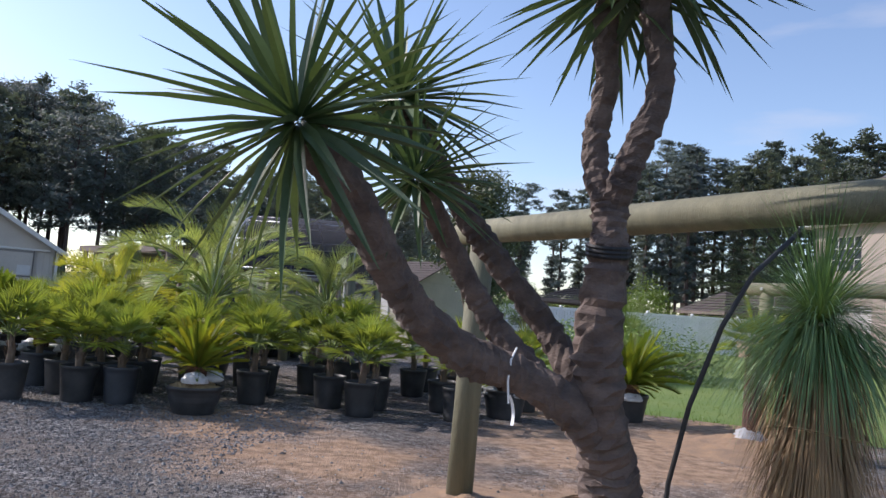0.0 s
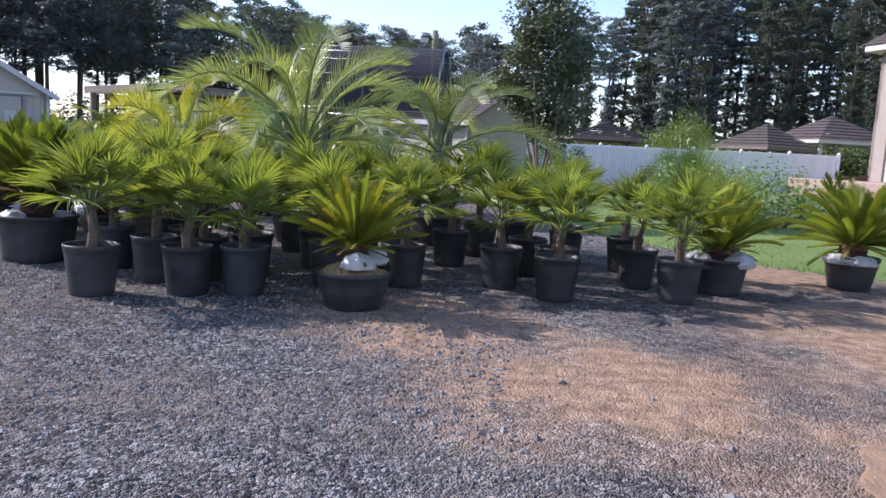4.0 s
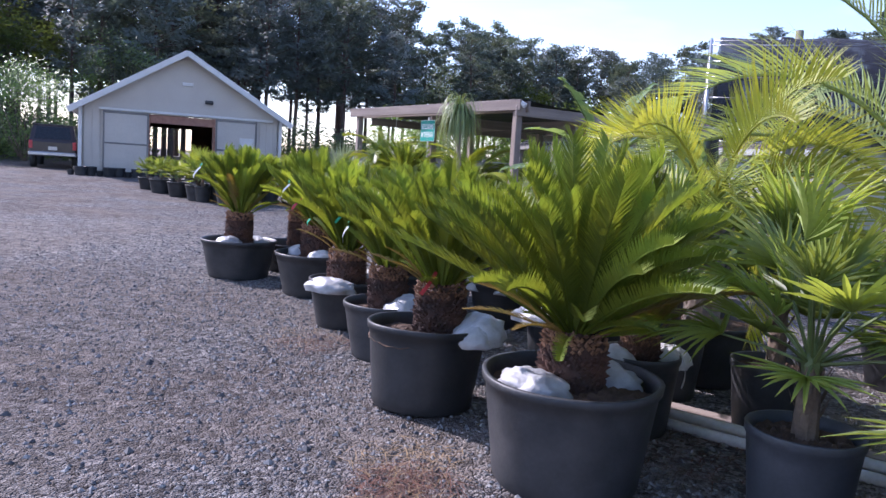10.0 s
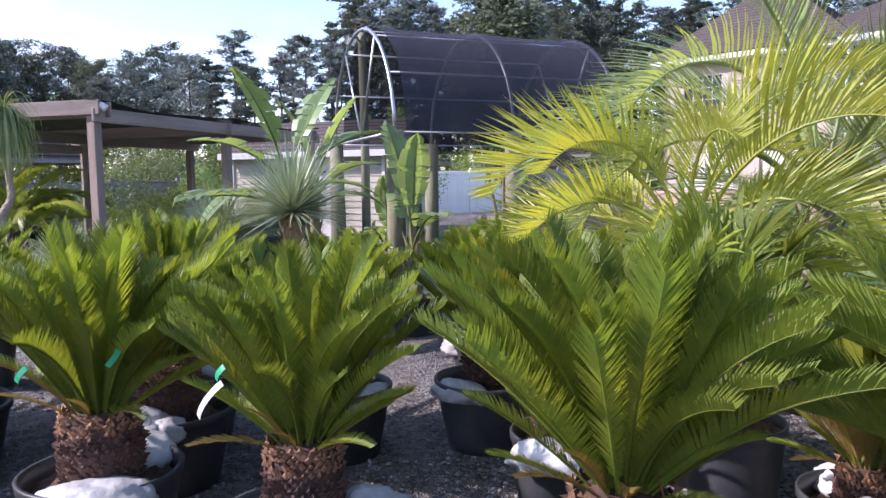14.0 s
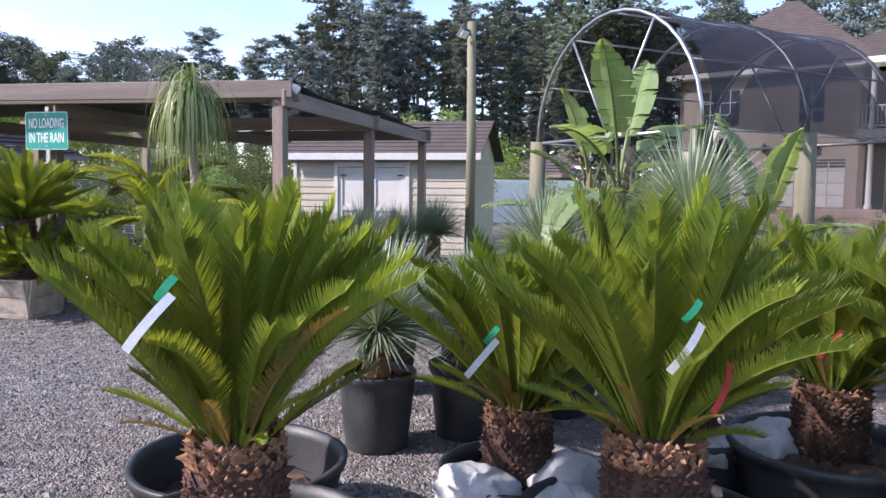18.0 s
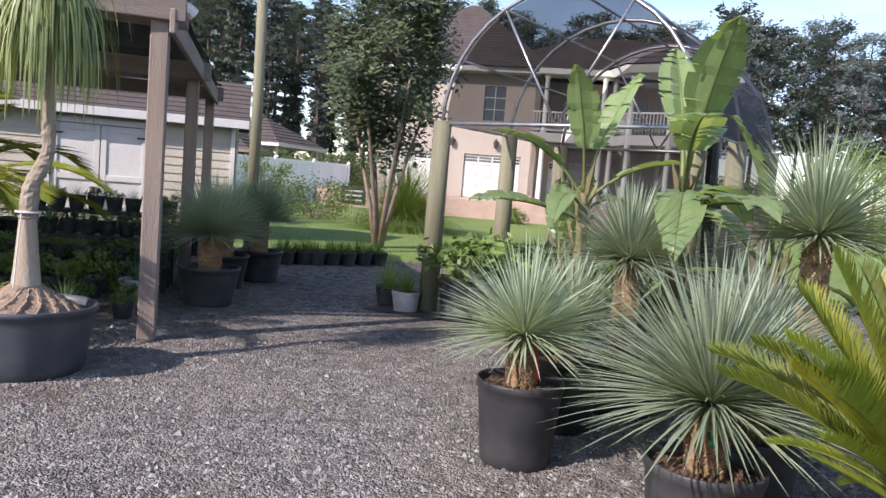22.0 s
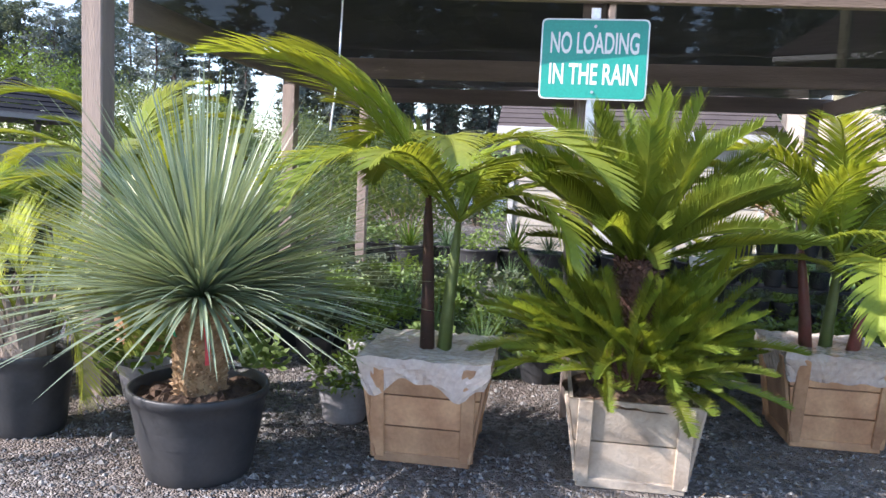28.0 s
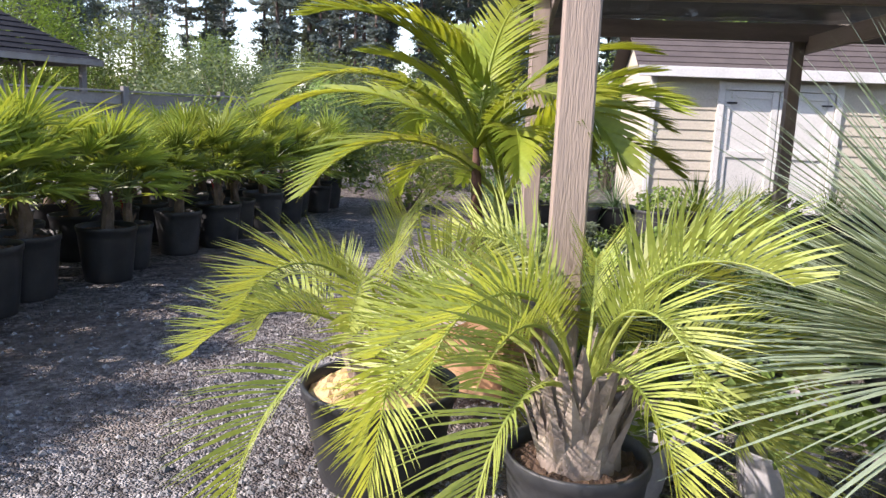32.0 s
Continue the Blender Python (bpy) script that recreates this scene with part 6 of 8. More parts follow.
def build_grey_fence():
    a, b = Vector((-17.0, 36.0, 0)), Vector((-2.0, 40.0, 0))
    n = 6
    ob = thing("board_fence", Matrix(), "weathered grey board fence behind the palm rows", "fence")
    step = (b - a) / n
    turn = math.degrees(math.atan2(step.y, step.x))
    pm, sm = Mesh(), Mesh()
    pm.box((0.14, 0.14, 1.75), Matrix.Translation((0, -0.05, 0.875)), 0.01)
    sm.box((step.length, 0.03, 0.23), Matrix(), 0.006)
    pm, sm = pm.done("fence_post", FENCE_GREY), sm.done("fence_board", FENCE_GREY)
    for i in range(n + 1):
        p = a + step * i
        z = rise(p.x, p.y)
        part("post", pm, ob, pose(p.x, p.y, z, 0, 0, turn))
        if i < n:
            c = a + step * (i + 0.5)
            for k in range(6):
                part("board", sm, ob, pose(c.x, c.y, rise(c.x, c.y) + 0.25 + 0.245 * k, 0, 0, turn))
            cap = Mesh()
            cap.box((step.length, 0.2, 0.04), Matrix(), 0.006)
            part("cap", cap.done("cap", FENCE_GREY), ob, pose(c.x, c.y, rise(c.x, c.y) + 1.64, 0, 0, turn))


build_grey_fence()


def pavilion(x, y, w, h, peak, turn, label, roof, posts, brick=False, name="pavilion"):
    z = rise(x, y)
    ob = thing(name, pose(x, y, z, 0, 0, turn), label, name)
    mb = Mesh()
    n = 8
    for k in range(n):
        t0, t1 = k / n, (k + 1) / n
        r0, r1 = (w / 2 + 0.5) * (1 - t0), (w / 2 + 0.5) * (1 - t1)
        z0, z1 = h + (peak - h) * t0 + 0.03, h + (peak - h) * t1
        for q in range(4):
            a, b = math.pi / 4 + math.pi / 2 * q, math.pi / 4 + math.pi / 2 * (q + 1)
            c = 1.414
            p = [(r0 * c * math.cos(a), r0 * c * math.sin(a), z0), (r0 * c * math.cos(b), r0 * c * math.sin(b), z0), (r1 * c * math.cos(b), r1 * c * math.sin(b), z1), (r1 * c * math.cos(a), r1 * c * math.sin(a), z1)]
            mb.face(p if r1 > 0.01 else p[:3])
    part("roof", mb.done("roof", roof), ob)
    fb = Mesh()
    for q in range(4):
        a = math.pi / 2 * q
        fb.box((w + 1.0, 0.05, 0.2), pose(0, 0, h - 0.05, 0, 0, 90 * q) @ Matrix.Translation((0, w / 2 + 0.46, 0)), 0.01)
    part("fascia", fb.done("fascia", posts), ob)
    for sx in (-1, 1):
        for sy in (-1, 1):
            mb = Mesh()
            mb.box((0.2, 0.2, h), Matrix.Translation((sx * w / 2, sy * w / 2, h / 2)), 0.02)
            p = part("post", mb.done("post", posts), ob)
            if brick:
                mb = Mesh()
                mb.box((0.5, 0.5, 1.0), Matrix.Translation((sx * w / 2, sy * w / 2, 0.5)), 0.02)
                part("brick_base", mb.done("brick_base", BRICK), ob)
    if brick:
        mb = Mesh()
        mb.box((w - 0.5, 0.35, 0.8), Matrix.Translation((0, -w / 2, 0.4)), 0.02)
        part("brick_wall", mb.done("brick_wall", BRICK), ob)


pavilion(-7.3, 50.4, 3.5, 2.6, 4.1, 20, "open garden pavilion with a grey hipped roof", SHINGLE_GREY, FENCE_GREY)
pavilion(23.5, 46.0, 4.5, 2.7, 4.3, 10, "small brick and white column pavilion on the lawn", SHINGLE, WHITE_TRIM, True)
pavilion(9.5, 44.0, 4.0, 2.3, 3.2, 5, "low dark roofed shelter behind the white fence", SHINGLE_GREY, TIMBER)
pavilion(19.0, 44.5, 3.2, 2.2, 3.6, 25, "small shelter with a brown roof behind the fence", SHINGLE, TIMBER)


def build_lamp_pole():
    ob = thing("lamp_pole", at(-0.1, 23.6), "tall round timber pole with a flood lamp", "lamp pole")
    mb = Mesh()
    mb.tube([(0, 0, -0.1), (0.02, 0, 2.5), (0, 0.02, 4.9)], [0.105, 0.095, 0.085], 14)
    part("pole", mb.done("pole", POLE_WOOD, True), ob)
    mb = Mesh()
    mb.box((0.30, 0.10, 0.22), pose(-0.28, -0.12, 4.62, 35, 0, 25), 0.02)
    mb.tube([(0, 0, 4.65), (-0.25, -0.1, 4.65)], 0.02, 6)
    lm = part("lamp_head", mb.done("lamp_head", FLOOD), ob)
    mb = Mesh()
    mb.box((0.24, 0.012, 0.16), pose(-0.30, -0.175, 4.585, 35, 0, 25), 0.004)
    part("lens", mb.done("lens", TAG_WHITE), lm)


build_lamp_pole()


# ---- first stretch: posts, tied yucca, grass tree ----
def post_and_beam(px, py, h, L, dirx, diry, z, label):
    ob = thing("post_frame", Matrix(), label, "post frame")
    mb = Mesh()
    mb.tube([(px - 0.03, py + 0.02, -0.1), (px - 0.01, py, h * 0.5), (px + 0.02, py, h)], [0.105, 0.10, 0.095], 16)
    part("post", mb.done("post", POLE_WOOD, True), ob)
    n = Vector((dirx, diry, 0)).normalized()
    s = Vector((px, py, z)) - n * 0.26 + Vector((-n.y, n.x, 0)) * 0.0
    mb = Mesh()
    mb.tube([s + n * L * k / 6 for k in range(7)], [0.095, 0.096, 0.097, 0.098, 0.1, 0.1, 0.1], 16)
    part("beam", mb.done("beam", POLE_WOOD, True), ob)
    e = s + n * (L - 0.3)
    mb = Mesh()
    mb.tube([(e.x, e.y, -0.1), (e.x, e.y, z - 0.09)], [0.105, 0.098], 14)
    part("post", mb.done("post", POLE_WOOD, True), ob)
    mb = Mesh()
    side = Vector((-n.y, n.x, 0))
    mb.tube([Vector((px, py, z)) - side * 0.115, Vector((px, py, z)) - side * 0.085], 0.022, 10)
    part("bolt", mb.done("bolt", STEEL), ob)
    return ob


post_and_beam(2.86, 4.22, 2.03, 5.4, 0.571, -0.821, 2.08, "round timber post with a heavy round beam")
post_and_beam(7.2, 9.4, 2.05, 5.0, 0.571, -0.821, 2.1, "second round timber post and beam")


def ringed_limb(mb, pts, r0, r1, n=16, seed=0, slot=0):
    """A limb through pts with close leaf scars."""
    rng = random.Random(seed)
    pts = [Vector(p) for p in pts]
    fine, radii = [], []
    seg = len(pts) - 1
    total = sum((pts[i + 1] - pts[i]).length for i in range(seg))
    steps = max(10, int(total / 0.028))
    for k in range(steps + 1):
        t = k / steps * seg
        i = min(int(t), seg - 1)
        f = t - i
        p0, p1, p2, p3 = pts[max(i - 1, 0)], pts[i], pts[i + 1], pts[min(i + 2, seg)]
        fine.append(0.5 * (2 * p1 + (p2 - p0) * f + (2 * p0 - 5 * p1 + 4 * p2 - p3) * f * f + (3 * p1 - p0 - 3 * p2 + p3) * f ** 3))
        r = r0 + (r1 - r0) * k / steps
        radii.append(r * (1 + (0.05 if k % 2 else -0.03) + rng.uniform(-0.06, 0.06) + 0.05 * math.sin(k * 0.21)))
    mb.tube(fine, radii, n, slot, bump=0.12)


def build_big_yucca():
    ob = thing("yucca_tree", Matrix(), "old branching yucca tree with ringed bark in a root ball", "yucca tree")
    limbs = [
        ([(3.58, 2.15, 0.40), (3.52, 2.10, 0.70), (3.44, 1.98, 0.98), (3.40, 1.93, 1.35), (3.42, 1.92, 1.75), (3.42, 1.94, 2.02)], 0.150, 0.080),
        ([(3.41, 1.95, 1.98), (3.36, 2.02, 2.18), (3.35, 2.03, 2.38), (3.38, 1.98, 2.62), (3.35, 1.94, 2.85), (3.36, 1.92, 3.06)], 0.064, 0.060),
        ([(3.43, 1.93, 1.98), (3.47, 1.86, 2.14), (3.52, 1.80, 2.30), (3.58, 1.76, 2.48), (3.57, 1.72, 2.68), (3.53, 1.70, 2.86), (3.54, 1.68, 3.06)], 0.066, 0.062),
        ([(3.46, 2.02, 0.86), (3.28, 1.92, 1.04), (3.02, 1.92, 1.17), (2.80, 1.81, 1.24), (2.57, 1.63, 1.40), (2.43, 1.45, 1.60), (2.30, 1.25, 1.83), (2.15, 0.97, 2.03)], 0.098, 0.072),
        ([(3.20, 1.98, 1.08), (2.95, 2.10, 1.34), (2.81, 2.10, 1.53), (2.66, 2.02, 1.77), (2.53, 1.74, 1.99)], 0.068, 0.050),
        ([(3.42, 2.06, 0.98), (3.24, 2.36, 1.34), (2.96, 2.40, 1.68), (2.72, 2.36, 1.98), (2.52, 2.18, 2.26), (2.38, 2.03, 2.44)], 0.078, 0.056),
    ]
    for k, (pts, r0, r1) in enumerate(limbs):
        mb = Mesh()
        ringed_limb(mb, pts, r0, r1, 16, k)
        part("trunk" if k == 0 else "limb", mb.done("limb", BARK_YUCCA), ob)
    for k, (p, s, rz, tx, ty) in enumerate((((2.13, 0.93, 2.06), 1.0, 0, 18, -30), ((2.50, 1.69, 2.02), 0.74, 80, -10, -20), ((2.36, 2.01, 2.47), 0.95, 30, 10, -15),
                                            ((3.36, 1.92, 3.08), 0.95, 60, 5, 5), ((3.54, 1.68, 3.08), 1.0, 10, -5, 8))):
        part("leaf_head", SWORD_HEADS[k % 3], ob, pose(*p, tx, ty, rz) @ Matrix.Scale(s, 4))
    mb = Mesh()
    for k in range(3):
        ring = [(3.42 + 0.098 * math.cos(a), 1.92 + 0.098 * math.sin(a), 1.76 + 0.02 * k + 0.02 * math.sin(a)) for a in (2 * math.pi * j / 16 for j in range(17))]
        mb.tube(ring, 0.012, 6)
    mb.tube([(3.46, 2.00, 1.79), (3.54, 2.2, 1.86), (3.62, 2.5, 1.96), (3.66, 2.85, 2.06)], 0.010, 6)
    part("strap", mb.done("strap", RUBBER), ob, None, "black rubber strap round the trunk")
    mb = Mesh()
    mb.tube([(3.02, 1.93, 1.29), (2.99, 1.84, 1.24), (2.98, 1.82, 1.14), (2.99, 1.83, 1.04)], 0.005, 5)
    part("tie", mb.done("tie", TAG_WHITE), ob)
    part("tag", STRIP_WHITE, ob, at(2.99, 1.82, 1.08, 40, 0.9), "pale paper tag")
    part("root_ball", blob("root_ball", 0.50, 0.50, 0.40, BURLAP, 0.10, 6, 28, 16), ob, at(3.60, 2.20, 0.0), "burlap root ball half buried in sand")
    mb = Mesh()
    for k in range(3):
        ring = [(3.60 + (0.30 + 0.02 * k) * math.cos(a), 2.20 + 0.30 * math.sin(a), 0.50 + 0.015 * math.sin(3 * a + k)) for a in (2 * math.pi * j / 20 for j in range(21))]
        mb.tube(ring, 0.004, 6)
    part("rope", mb.done("rope", DRY_GRASS), ob)


build_big_yucca()


def build_grass_tree():
    ob = thing("grass_tree", at(4.42, 1.92), "grass tree with fine green leaves and a brown dry skirt", "grass tree")
    mb = Mesh()
    mb.tube([(0, 0, 0), (0.02, 0, 0.7), (0, 0, 1.42)], [0.16, 0.13, 0.10], 12, bump=0.08)
    part("trunk", mb.done("trunk", DRY_GRASS), ob)
    part("leaf_head", blade_crown("grass_head", 1700, 0.66, 0.0055, LEAF_GRASS, -24, 88, 1.5, 3, 7, 0.1, 0.28), ob, at(0, 0, 1.50))
    rng, mb = random.Random(4), Mesh()
    for k in range(2000):
        a, z = rng.uniform(0, 6.3), rng.uniform(0.35, 1.46)
        r = 0.12
        q = rng.uniform(0.12, 0.75)
        out = Vector((math.cos(a) * q, math.sin(a) * q, -1))
        mb.blade(Vector((r * math.cos(a), r * math.sin(a), z)), out, Vector((math.cos(a), math.sin(a), 0)), min(z - 0.02, rng.uniform(0.4, 0.75)), 0.006, 0.6, 4, 0.1)
    part("dry_skirt", mb.done("dry_skirt", DRY_GRASS), ob, None, "hanging dry brown leaves")
    mb = Mesh()
    mb.tube([(0.21 * math.cos(a), 0.21 * math.sin(a), 1.02 + 0.02 * math.sin(2 * a)) for a in (2 * math.pi * j / 16 for j in range(17))], 0.006, 5)
    part("string", mb.done("string", DRY_GRASS), ob)


build_grass_tree()

hb = Mesh()
hb.tube([(4.5, 2.3, 2.02), (4.15, 1.62, 1.86), (3.92, 1.44, 1.68), (3.80, 1.43, 1.46), (3.70, 1.48, 1.13), (3.65, 1.55, 0.8), (3.64, 1.60, 0.45), (3.66, 1.62, 0.1), (3.7, 1.6, 0.02)], 0.011, 8)
solid("hose", hb.done("hose", RUBBER), Matrix(), "black irrigation hose hanging to the ground", "hose")


def small_ground_palm():
    ob = thing("palm_tree", at(6.45, 7.85), "young palm with a wrapped white base", "palm")
    mb = Mesh()
    mb.tube([(0, 0, 0), (0.02, 0.02, 0.6), (0, 0, 1.2)], [0.11, 0.10, 0.09], 12, bump=0.12)
    part("trunk", mb.done("trunk", BARK_SAGO), ob)
    part("root_bag", blob("root_bag", 0.26, 0.24, 0.2, BAG, 0.15, 4), ob, None, "white root bag at the base")
    crown = thing_part("crown", ob, at(0, 0, 1.2))
    spread_leaves(crown, FANS, 18, 0, -10, 80, 0.95, 9, "leaf", 0.03)


small_ground_palm()


# ---- potted palms of the first bay ----
sago(at(-0.36, 7.27, 0, 10, 0.96), "squat", 0.115, 0.20, 46, 0.82, 1, yellow=6, low=12, high=84, soil=SANDY, sunk=0.03, label="yellowing sago palm on a sandy mound in a squat black pot")
FRONT = [(-2.62, 7.22, "tall", 0.26, 17, 1.05), (-1.87, 7.45, "tall", 0.16, 16, 1.0), (-1.39, 7.56, "blue", 0.14, 13, 1.0), (-2.36, 7.98, "tall", 0.2, 14, 0.95),
         (1.02, 8.59, "tall", 0.18, 13, 0.95), (1.53, 8.06, "tall", 0.20, 15, 1.0), (1.62, 8.76, "tall", 0.2, 12, 0.9), (1.40, 9.5, "tall", 0.22, 13, 0.95),
         (2.80, 8.29, "tall", 0.18, 15, 1.0), (2.57, 9.06, "tall", 0.2, 13, 0.95), (3.80, 9.87, "tall", 0.16, 14, 1.0), (2.69, 10.13, "tall", 0.2, 12, 0.9),
         (0.02, 8.40, "tall", 0.24, 16, 1.05), (-0.70, 8.22, "tall", 0.22, 14, 1.0), (2.04, 10.66, "tall", 0.2, 12, 0.9), (1.38, 11.3, "tall", 0.22, 12, 0.95),
         (-3.02, 8.55, "blue", 0.20, 15, 1.05), (-2.31, 8.80, "tall", 0.24, 16, 1.05), (-1.95, 8.15, "tall", 0.28, 16, 0.95), (-1.6, 8.6, "tall", 0.22, 15, 1.0),
         (-0.1, 9.4, "tall", 0.26, 14, 1.0), (0.5, 9.9, "tall", 0.24, 14, 1.0)]
for i, (x, y, pt, tr, nl, s) in enumerate(FRONT):
    fan_palm(at(x, y, 0, i * 61), pt, tr, nl, s * 1.0, i, label="green fan palm with split leaves in a black nursery pot" if pt == "tall" else "fan palm in a faded bluish nursery pot")
# deeper rows, seen only between the front pots
_back = fan_palm(at(-1.0, 9.2, 0, 20), "tall", 0.3, 14, 1.05, 77, label="fan palm among close-set nursery pots")
for i, (x, y) in enumerate(((-1.9, 9.5), (-0.6, 10.2), (-2.9, 9.7), (0.9, 10.9), (-1.5, 10.4), (2.2, 11.5), (-3.4, 10.4))):
    copy_thing(_back, at(x, y, 0, 50 * i + 15, 0.92 + 0.05 * (i % 4)))
sago(at(5.35, 9.75, 0, 30), "mid", 0.14, 0.24, 44, 1.15, 12, low=5, high=80, label="dark green sago palm in a wrapped pot at the lawn edge")
sago(at(3.45, 8.95, 0, 80), "mid", 0.12, 0.2, 32, 0.9, 13, low=18, yellow=3, label="pale green sago palm in a black pot")

jelly_palm(at(-3.15, 10.95, 0, 15), 0.78, 19, BUTIA_LIME, 0.84, 3, label="yellow green jelly palm with drooping feather fronds")
jelly_palm(at(-1.60, 11.30, 0, 70), 0.95, 22, BUTIA, 1.22, 4, label="tall grey green jelly palm with long arching fronds", low=15, high=86)
jelly_palm(at(0.30, 11.90, 0, 130), 0.95, 18, BUTIA, 0.98, 5, label="grey green jelly palm with arching fronds", low=5)
def pipe_stack(m):
    ob = thing("pipe_stack", m, "white pipes lying beside a timber", "pipes")
    for p, q in (((0, 0, 0.03), (1.3, 0, 0.03)), ((0, 0.11, 0.03), (1.35, 0.11, 0.03)), ((0.05, 0.055, 0.075), (1.3, 0.06, 0.075))):
        mb = Mesh()
        mb.tube([p, q], 0.03, 10)
        part("pipe", mb.done("pipe", WHITE_TRIM, True), ob)
    mb = Mesh()
    mb.box((1.3, 0.09, 0.07), Matrix.Translation((0.65, 0.25, 0.036)))
    part("timber", mb.done("timber", TIMBER_BEAM), ob)


pipe_stack(at(-3.55, 9.75, 0, -25))

# ---- row of sago palms ----
sago(at(-3.95, 8.80, 0, 0), "deeper", 0.14, 0.30, 66, 1.10, 21, dry=1, low=30, label="large sago palm in a wide black pot", tags=(("g", -10, 0.42, 0.72), ("w", -14, 0.46, 0.66)))
sago(at(-4.83, 9.57, 0, 0), "deep", 0.14, 0.34, 50, 0.95, 22, label="sago palm in a tilted wide black pot", pot_tilt=3, off=(0.08, 0), tags=(("r", -60, 0.15, 0.80),))
sago(at(-5.35, 10.50, 0, 0), "mid", 0.13, 0.36, 40, 0.88, 23, label="sago palm in a black pot with a white tag", tags=(("w", 200, 0.30, 0.92), ("g", 200, 0.29, 0.97)))
sago(at(-5.96, 11.31, 0, 0), "mid", 0.15, 0.34, 52, 0.98, 24, dry=2, label="full sago palm in a wide black pot with a green tie", tags=(("g", -80, 0.38, 0.95), ("g", 230, 0.36, 0.9)))
sago(at(-6.76, 12.57, 0, 0), "wide", 0.15, 0.38, 44, 1.0, 25, label="sago palm in a wide black pot with white bags", tags=(("g", 240, 0.34, 1.18), ("w", 240, 0.36, 1.12), ("r", 262, 0.3, 1.0)))
sago(at(-7.93, 13.12, 0, 0), "wide", 0.14, 0.40, 58, 0.97, 26, low=54, label="sago palm in a wide black pot with a white tag", dry=4, tags=(("g", 238, 0.47, 1.26), ("w", 238, 0.49, 1.22)))
sago(at(-4.14, 10.68, 0, 0), "tall", 0.12, 0.32, 40, 0.9, 27, yellow=2, label="dark sago palm in a tall black pot", tags=(("g", 230, 0.36, 0.95),))
sago(at(-3.62, 9.62, 0, 0), "tall", 0.10, 0.2, 30, 0.8, 28, label="browning sago palm in a tall black pot", yellow=3, dry=16)
sago(at(-4.72, 12.02, 0, 0), "mid", 0.13, 0.28, 40, 0.9, 29, label="sago palm in a black pot with a white bag", tags=(("r", 250, 0.3, 0.95),))
sago(at(-3.9, 11.75, 0, 0), "mid", 0.13, 0.3, 40, 0.9, 30, label="dark sago palm in a black pot", yellow=2)
sago(at(-3.35, 12.6, 0, 0), "mid", 0.13, 0.3, 36, 0.9, 31, label="green sago palm in a black pot behind others")
sago(at(-5.62, 12.03, 0, 0), "mid", 0.15, 0.36, 46, 0.95, 37, label="bright sago palm in a black pot with a white tag", tags=(("g", 215, 0.3, 0.88), ("w", 215, 0.32, 0.84)))
sago(at(-5.52, 12.72, 0, 0), "wide", 0.14, 0.34, 44, 0.92, 32, label="sago palm in a wide black pot with red ribbon", tags=(("r", 220, 0.2, 0.95),))
sago(at(-5.82, 13.22, 0, 0), "mid", 0.12, 0.26, 26, 0.72, 33, dry=5, label="thin sago palm with red ribbons in a black pot", tags=(("r", 200, 0.15, 0.95), ("r", 260, 0.16, 0.9)))
sago(at(-6.80, 13.22, 0, 0), "mid", 0.125, 0.34, 40, 0.88, 34, label="sago palm in a black pot with white bags", tags=(("g", 223, 0.44, 1.02), ("w", 223, 0.45, 0.98)))
sago(at(-7.66, 14.02, 0, 0), "bigtub", 0.118, 0.66, 42, 0.80, 36, label="yellow green sago palm leaning in a very wide black tub", sunk=0.22, yellow=2, low=30, bag=False, off=(0.04, 0.02), tags=(("g", 215, 0.22, 0.98), ("g", 240, 0.23, 0.97)))

# ---- yuccas ----
yucca(at(-6.66, 14.72, 0, 0), "tall", 0.27, 0.075, 0, 1.15, 1, tags=(("g", 200, 0.09, 0.6),))
yucca(at(-6.10, 14.64, 0, 0), "tall", 0.20, 0.07, 1, 0.85, 2)
yucca(at(-5.34, 15.78, 0, 60), "tall", 0.24, 0.07, 1, 0.9, 11)
yucca(at(-6.06, 15.76, 0, 0), "tall", 0.27, 0.075, 0, 1.0, 3, tags=(("r", 240, 0.09, 0.62),))
yucca(at(-4.70, 15.63, 0, 0), "mid", 0.66, 0.08, 1, 1.1, 4)
yucca(at(-4.25, 14.55, 0, 0), "mid", 0.92, 0.085, 0, 1.35, 5, label="tall silver yucca on a stout trunk in a black nursery pot")
yucca(at(-5.30, 14.75, 0, 0), "mid", 0.24, 0.08, 0, 1.15, 6, tags=(("g", 220, 0.1, 0.6), ("r", 260, 0.09, 0.6)))
yucca(at(-4.18, 20.12, 0, 0), "mid", 0.36, 0.11, YUCCA_BIG, 0.66, 7, label="blue yucca with a stout trunk in a black pot")
yucca(at(-2.45, 21.1, 0, 0), "mid", 0.44, 0.10, YUCCA_BIG, 0.66, 8, label="blue yucca in a black fabric pot")
yucca(at(-3.25, 20.9, 0, 0), "mid", 0.36, 0.10, YUCCA_BIG, 0.62, 9, label="blue yucca in a black fabric pot")
yucca(at(-9.98, 21.72, 0, 0, 1.06), "mid", 0.43, 0.11, YUCCA_BIG, 0.95, 10, label="large blue green yucca with a stout tan trunk in a pot", tags=(("r", 260, 0.15, 0.68), ("g", 200, 0.13, 0.7)))


